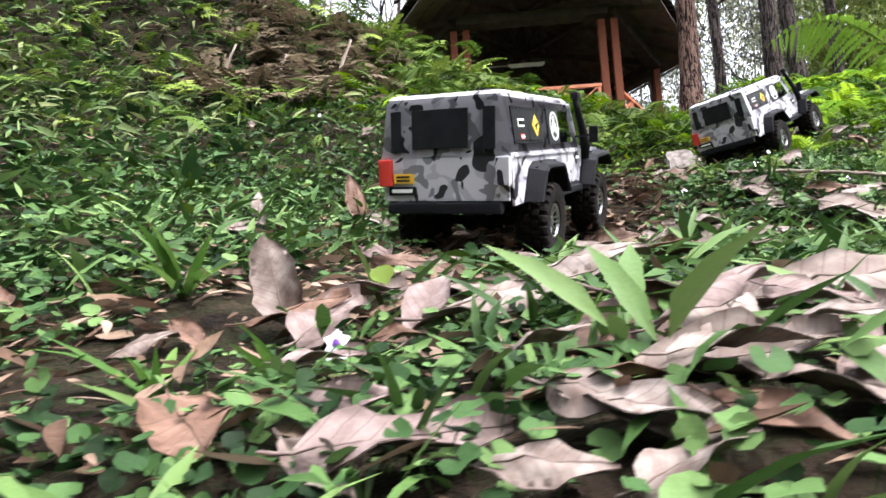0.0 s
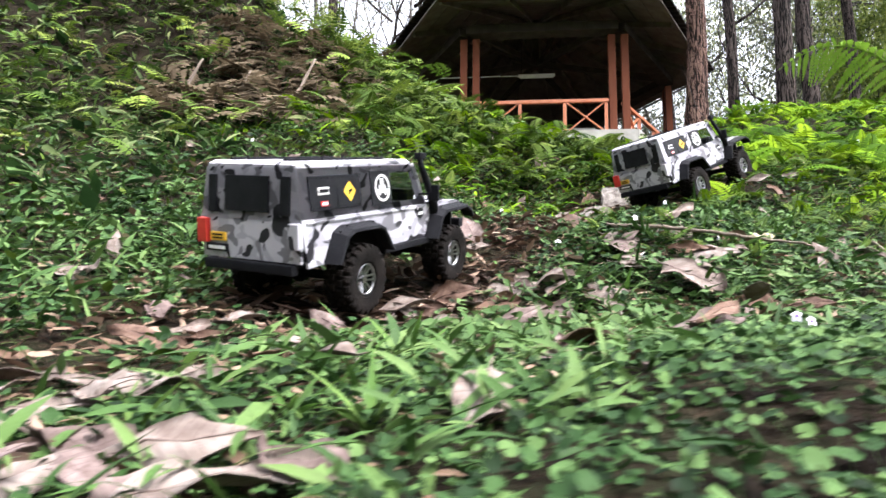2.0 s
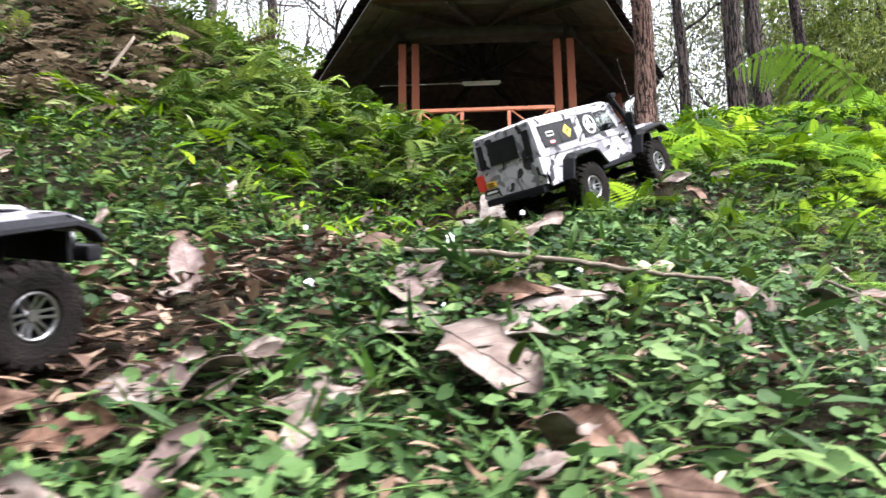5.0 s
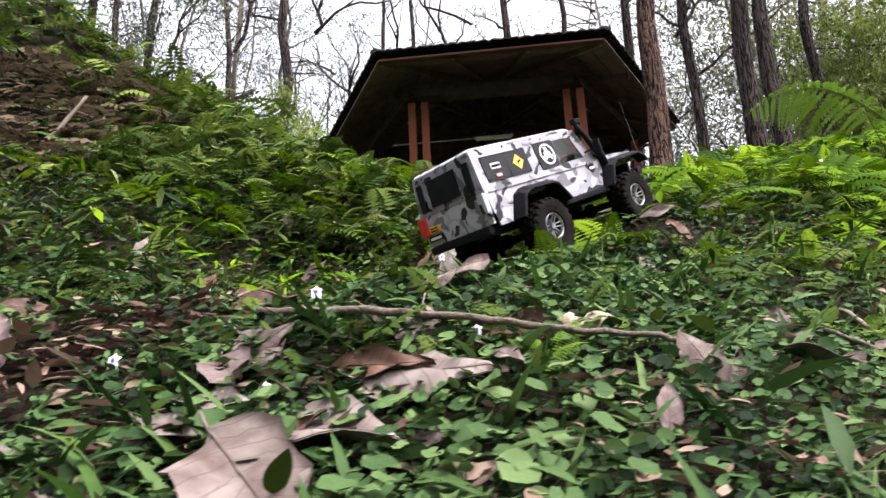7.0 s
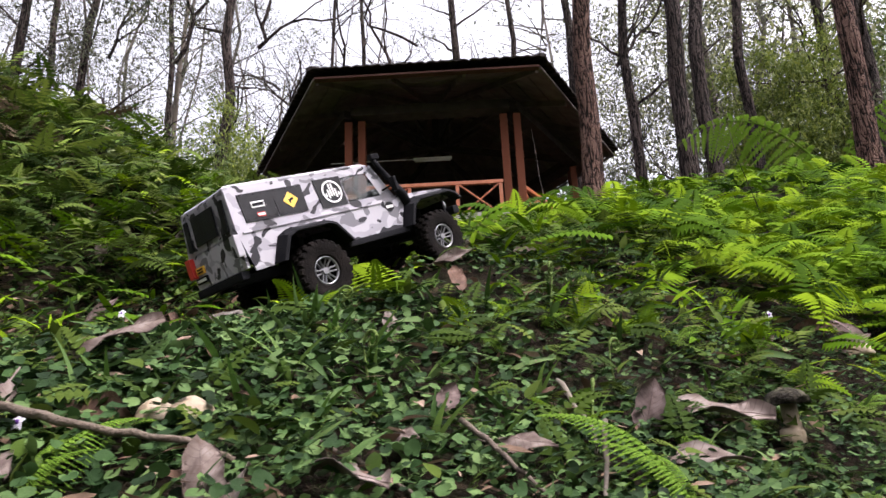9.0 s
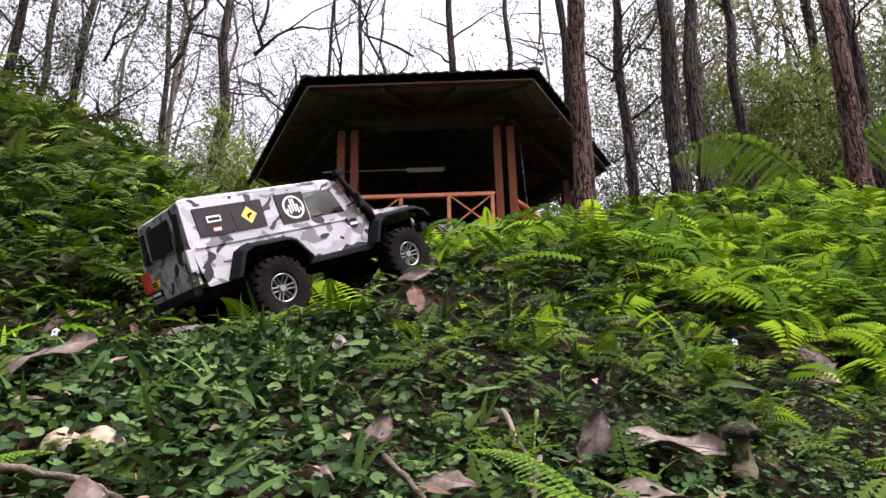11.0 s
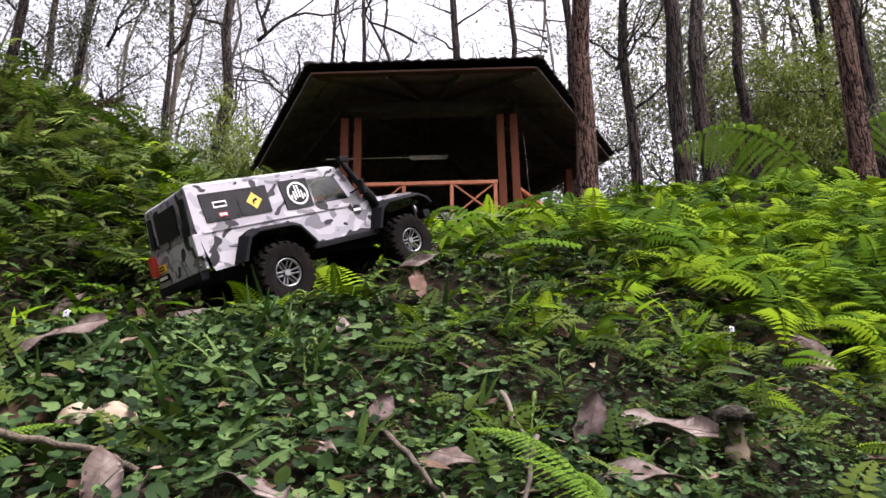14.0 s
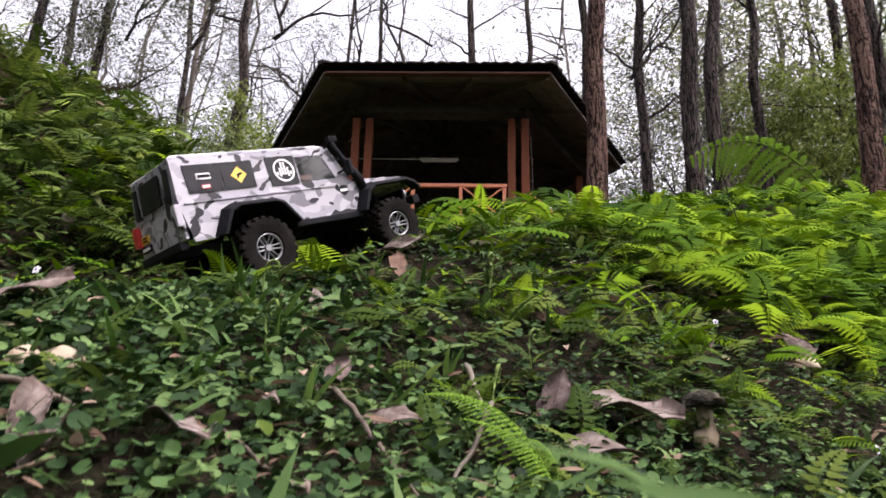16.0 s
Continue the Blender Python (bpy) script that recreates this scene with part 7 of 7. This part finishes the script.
        bmesh.ops.create_cone(bm, cap_ends=True, segments=6, radius1=0.0135, radius2=0.0135, depth=0.0012, matrix=Matrix.Translation((0.242, sign * 0.1152, 0.171)) @ Matrix.Rotation(math.pi / 2, 4, "X"))
        badge = part("door_badge", bm, M["window"], base, "dark badge with pale bar")
        bm = bmesh.new()
        box(bm, (0.022, 0.001, 0.006), (0.242, sign * 0.1162, 0.171))
        part("text_bar", bm, M["sticker"], badge)
        # trim line along the belt, sill tube
        bm = bmesh.new()
        box(bm, (0.40, 0.003, 0.004), (0.055, sign * 0.1155, BELT - 0.006), 0.001)
        part("belt_trim", bm, M["camo"], base)
        bm = bmesh.new()
        beam(bm, (0.088, sign * 0.116, SILL - 0.004), (0.276, sign * 0.116, SILL - 0.004), 0.012, 0.014, 0.004)
        part("sill_bar", bm, M["black"], base, "black tubular sill bar")
        # fender flares: flat black boards following the arches
        for arch in (ARCH_R, ARCH_F):
            bm = bmesh.new()
            path = list(arch)
            n = len(path)
            cx = sum(p[0] for p in path) / n
            ring = []
            for x, z in path:
                d = Vector((x - cx, 0, z - 0.10)).normalized()
                inner, outer = Vector((x, 0, z)) - d * 0.004, Vector((x, 0, z)) + d * 0.010
                ring.append([bm.verts.new((p.x, sign * y, p.z)) for p, y in ((outer, 0.113), (outer, 0.118), (inner + d * 0.006, 0.143), (inner, 0.145), (inner - d * 0.003, 0.141), (inner, 0.113))])
            for i in range(n - 1):
                for k in range(6):
                    a, b = ring[i], ring[i + 1]
                    bm.faces.new((a[k], a[(k + 1) % 6], b[(k + 1) % 6], b[k]))
            bm.faces.new(ring[0])
            bm.faces.new(ring[-1][::-1])
            bmesh.ops.recalc_face_normals(bm, faces=bm.faces)
            flare = part("fender_flare", bm, M["black"], base, "wide black fender flare")
            for i in range(1, n - 1):
                x, z = path[i]
                bm = bmesh.new()
                box(bm, (0.004, 0.004, 0.003), (x, sign * 0.127, z + 0.007))
                part("bolt", bm, M["black"], flare)
    # windscreen and door glass
    bm = bmesh.new()
    q = [(0.268, -0.104, BELT + 0.006), (0.268, 0.104, BELT + 0.006), (0.232, 0.097, ROOF - 0.008), (0.232, -0.097, ROOF - 0.008)]
    bm.faces.new([bm.verts.new(p) for p in q])
    bmesh.ops.solidify(bm, geom=list(bm.faces), thickness=0.0015)
    part("windscreen", bm, M["glass"], base).visible_shadow = False
    for sign in (-1, 1):
        part("door_glass", side_panel(0.137, 0.233, 0.15, 0.82, sign, -0.003, 0.024, 0.0008), M["glass"], base).visible_shadow = False
        bm = bmesh.new()
        beam(bm, (0.268, sign * 0.108, BELT), (0.230, sign * 0.099, ROOF - 0.003), 0.008, 0.010, 0.002)
        part("windscreen_pillar", bm, M["camo"], base)
        bm = bmesh.new()
        beam(bm, (0.240, sign * 0.112, BELT + 0.022), (0.246, sign * 0.150, BELT + 0.026), 0.004, 0.004)
        box(bm, (0.008, 0.018, 0.034), (0.246, sign * 0.150, BELT + 0.026), 0.003)
        part("wing_mirror", bm, M["black"], base)
    # inside: dark tub, seats, steering wheel, plain toy figure
    bm = bmesh.new()
    box(bm, (0.36, 0.19, 0.01), (0.06, 0, BELT + 0.004))
    box(bm, (0.03, 0.19, 0.03), (0.235, 0, BELT + 0.018), 0.006)
    for y in (-0.045, 0.045):
        box(bm, (0.02, 0.05, 0.06), (0.125, y, BELT + 0.036), 0.006)
    part("interior", bm, M["black"], base, "black cabin interior with seats")
    v, f = [], []
    for i in range(24):
        a = 2 * math.pi * i / 24
        for k in range(6):
            b = 2 * math.pi * k / 6
            r = 0.016 + 0.0018 * math.cos(b)
            v.append((0.0018 * math.sin(b), r * math.cos(a), r * math.sin(a)))
    for i in range(24):
        for k in range(6):
            f.append((i * 6 + k, i * 6 + (k + 1) % 6, ((i + 1) % 24) * 6 + (k + 1) % 6, ((i + 1) % 24) * 6 + k))
    wheel = new("steering_wheel", mesh("steering_wheel", v, f, M["black"], True))
    wheel.parent = base
    wheel.matrix_basis = Matrix.Translation((0.205, -0.048, BELT + 0.040)) @ Matrix.Rotation(radians(-25), 4, "Y")
    bm = bmesh.new()
    beam(bm, (0.145, -0.075, BELT + 0.030), (0.200, -0.060, BELT + 0.030), 0.012, 0.012, 0.004)
    box(bm, (0.022, 0.04, 0.036), (0.145, -0.045, BELT + 0.030), 0.01)
    part("toy_figure", bm, M["doll"], base, "plain brown toy figure shape")
    # snorkel up the right pillar
    v, f = tube([(0.300, -0.116, BELT - 0.024), (0.288, -0.122, BELT + 0.004), (0.268, -0.122, BELT + 0.035), (0.246, -0.117, ROOF - 0.012), (0.240, -0.114, ROOF + 0.008)], [0.0115, 0.0115, 0.0085, 0.0065, 0.0065], 10)
    sn = new("snorkel", mesh("snorkel", v, f, M["black"], True))
    sn.parent = base
    bm = bmesh.new()
    box(bm, (0.026, 0.016, 0.014), (0.243, -0.114, ROOF + 0.014), 0.004)
    part("snorkel_head", bm, M["black"], sn)
    # bumpers, chassis, axles, springs
    bm = bmesh.new()
    box(bm, (0.022, 0.20, 0.022), (0.478, 0, 0.128), 0.004)
    bumper = part("front_bumper", bm, M["black"], base, "black front bumper")
    for y in (-0.06, 0.06):
        bm = bmesh.new()
        box(bm, (0.006, 0.010, 0.016), (0.491, y, 0.128), 0.002)
        part("tow_hook", bm, M["chrome"], bumper)
    bm = bmesh.new()
    box(bm, (0.018, 0.20, 0.018), (-0.158, 0, 0.105), 0.004)
    part("rear_bumper", bm, M["black"], base, "black rear bumper")
    bm = bmesh.new()
    for y in (-0.035, 0.035):
        beam(bm, (-0.15, y, 0.10), (0.47, y, 0.10), 0.012, 0.02, 0.002)
    box(bm, (0.30, 0.16, 0.05), (0.18, 0, 0.130), 0.008)
    box(bm, (0.16, 0.12, 0.03), (-0.07, 0, 0.152), 0.005)
    part("chassis", bm, M["black"], base, "black chassis rails and skid plate")
    for x in (0.0, WB):
        bm = bmesh.new()
        bmesh.ops.create_cone(bm, cap_ends=True, segments=12, radius1=0.009, radius2=0.009, depth=0.2, matrix=Matrix.Translation((x, 0, 0.0675)) @ Matrix.Rotation(math.pi / 2, 4, "X"))
        bmesh.ops.create_icosphere(bm, subdivisions=2, radius=0.02, matrix=Matrix.Translation((x, 0.02, 0.0675)))
        axle = part("axle", bm, M["black"], base)
        for y in (-0.065, 0.065):
            v, f = tube([(x - 0.01, y, 0.075), (x, y, 0.12), (x + 0.01, y, 0.155)], [0.008, 0.009, 0.008], 8)
            s = new("shock_absorber", mesh("shock_absorber", v, f, M["black"], True))
            s.parent = axle
    lead = None
    for x in (0.0, WB):
        for sign in (-1, 1):
            w = build_wheel(base, x, sign * 0.113, sign, lead)
            lead = lead or w
    return base


truck = build_truck()
tagged(truck, "white toy off-road truck with grey camouflage climbing the slope", "toy truck")
truck.matrix_basis = Matrix.LocRotScale((0.314, 2.446, 0.736), Euler((radians(-0.6), radians(-22.0), radians(45.0))), None)


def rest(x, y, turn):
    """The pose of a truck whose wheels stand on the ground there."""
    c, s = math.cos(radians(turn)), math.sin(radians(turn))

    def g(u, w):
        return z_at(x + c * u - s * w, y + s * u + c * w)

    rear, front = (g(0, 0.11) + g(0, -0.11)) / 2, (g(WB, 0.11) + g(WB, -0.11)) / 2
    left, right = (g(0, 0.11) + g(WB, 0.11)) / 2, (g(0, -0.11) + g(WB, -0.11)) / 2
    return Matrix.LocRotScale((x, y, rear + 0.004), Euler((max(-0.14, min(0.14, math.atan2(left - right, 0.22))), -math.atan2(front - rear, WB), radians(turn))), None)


# the same truck added once more where it stood earlier on the trail
truck_again = copy_thing(truck, rest(*EARLIER_SPOT))
tagged(truck_again, "white camouflage toy off-road truck repeated at its earlier place on the trail", "toy truck")
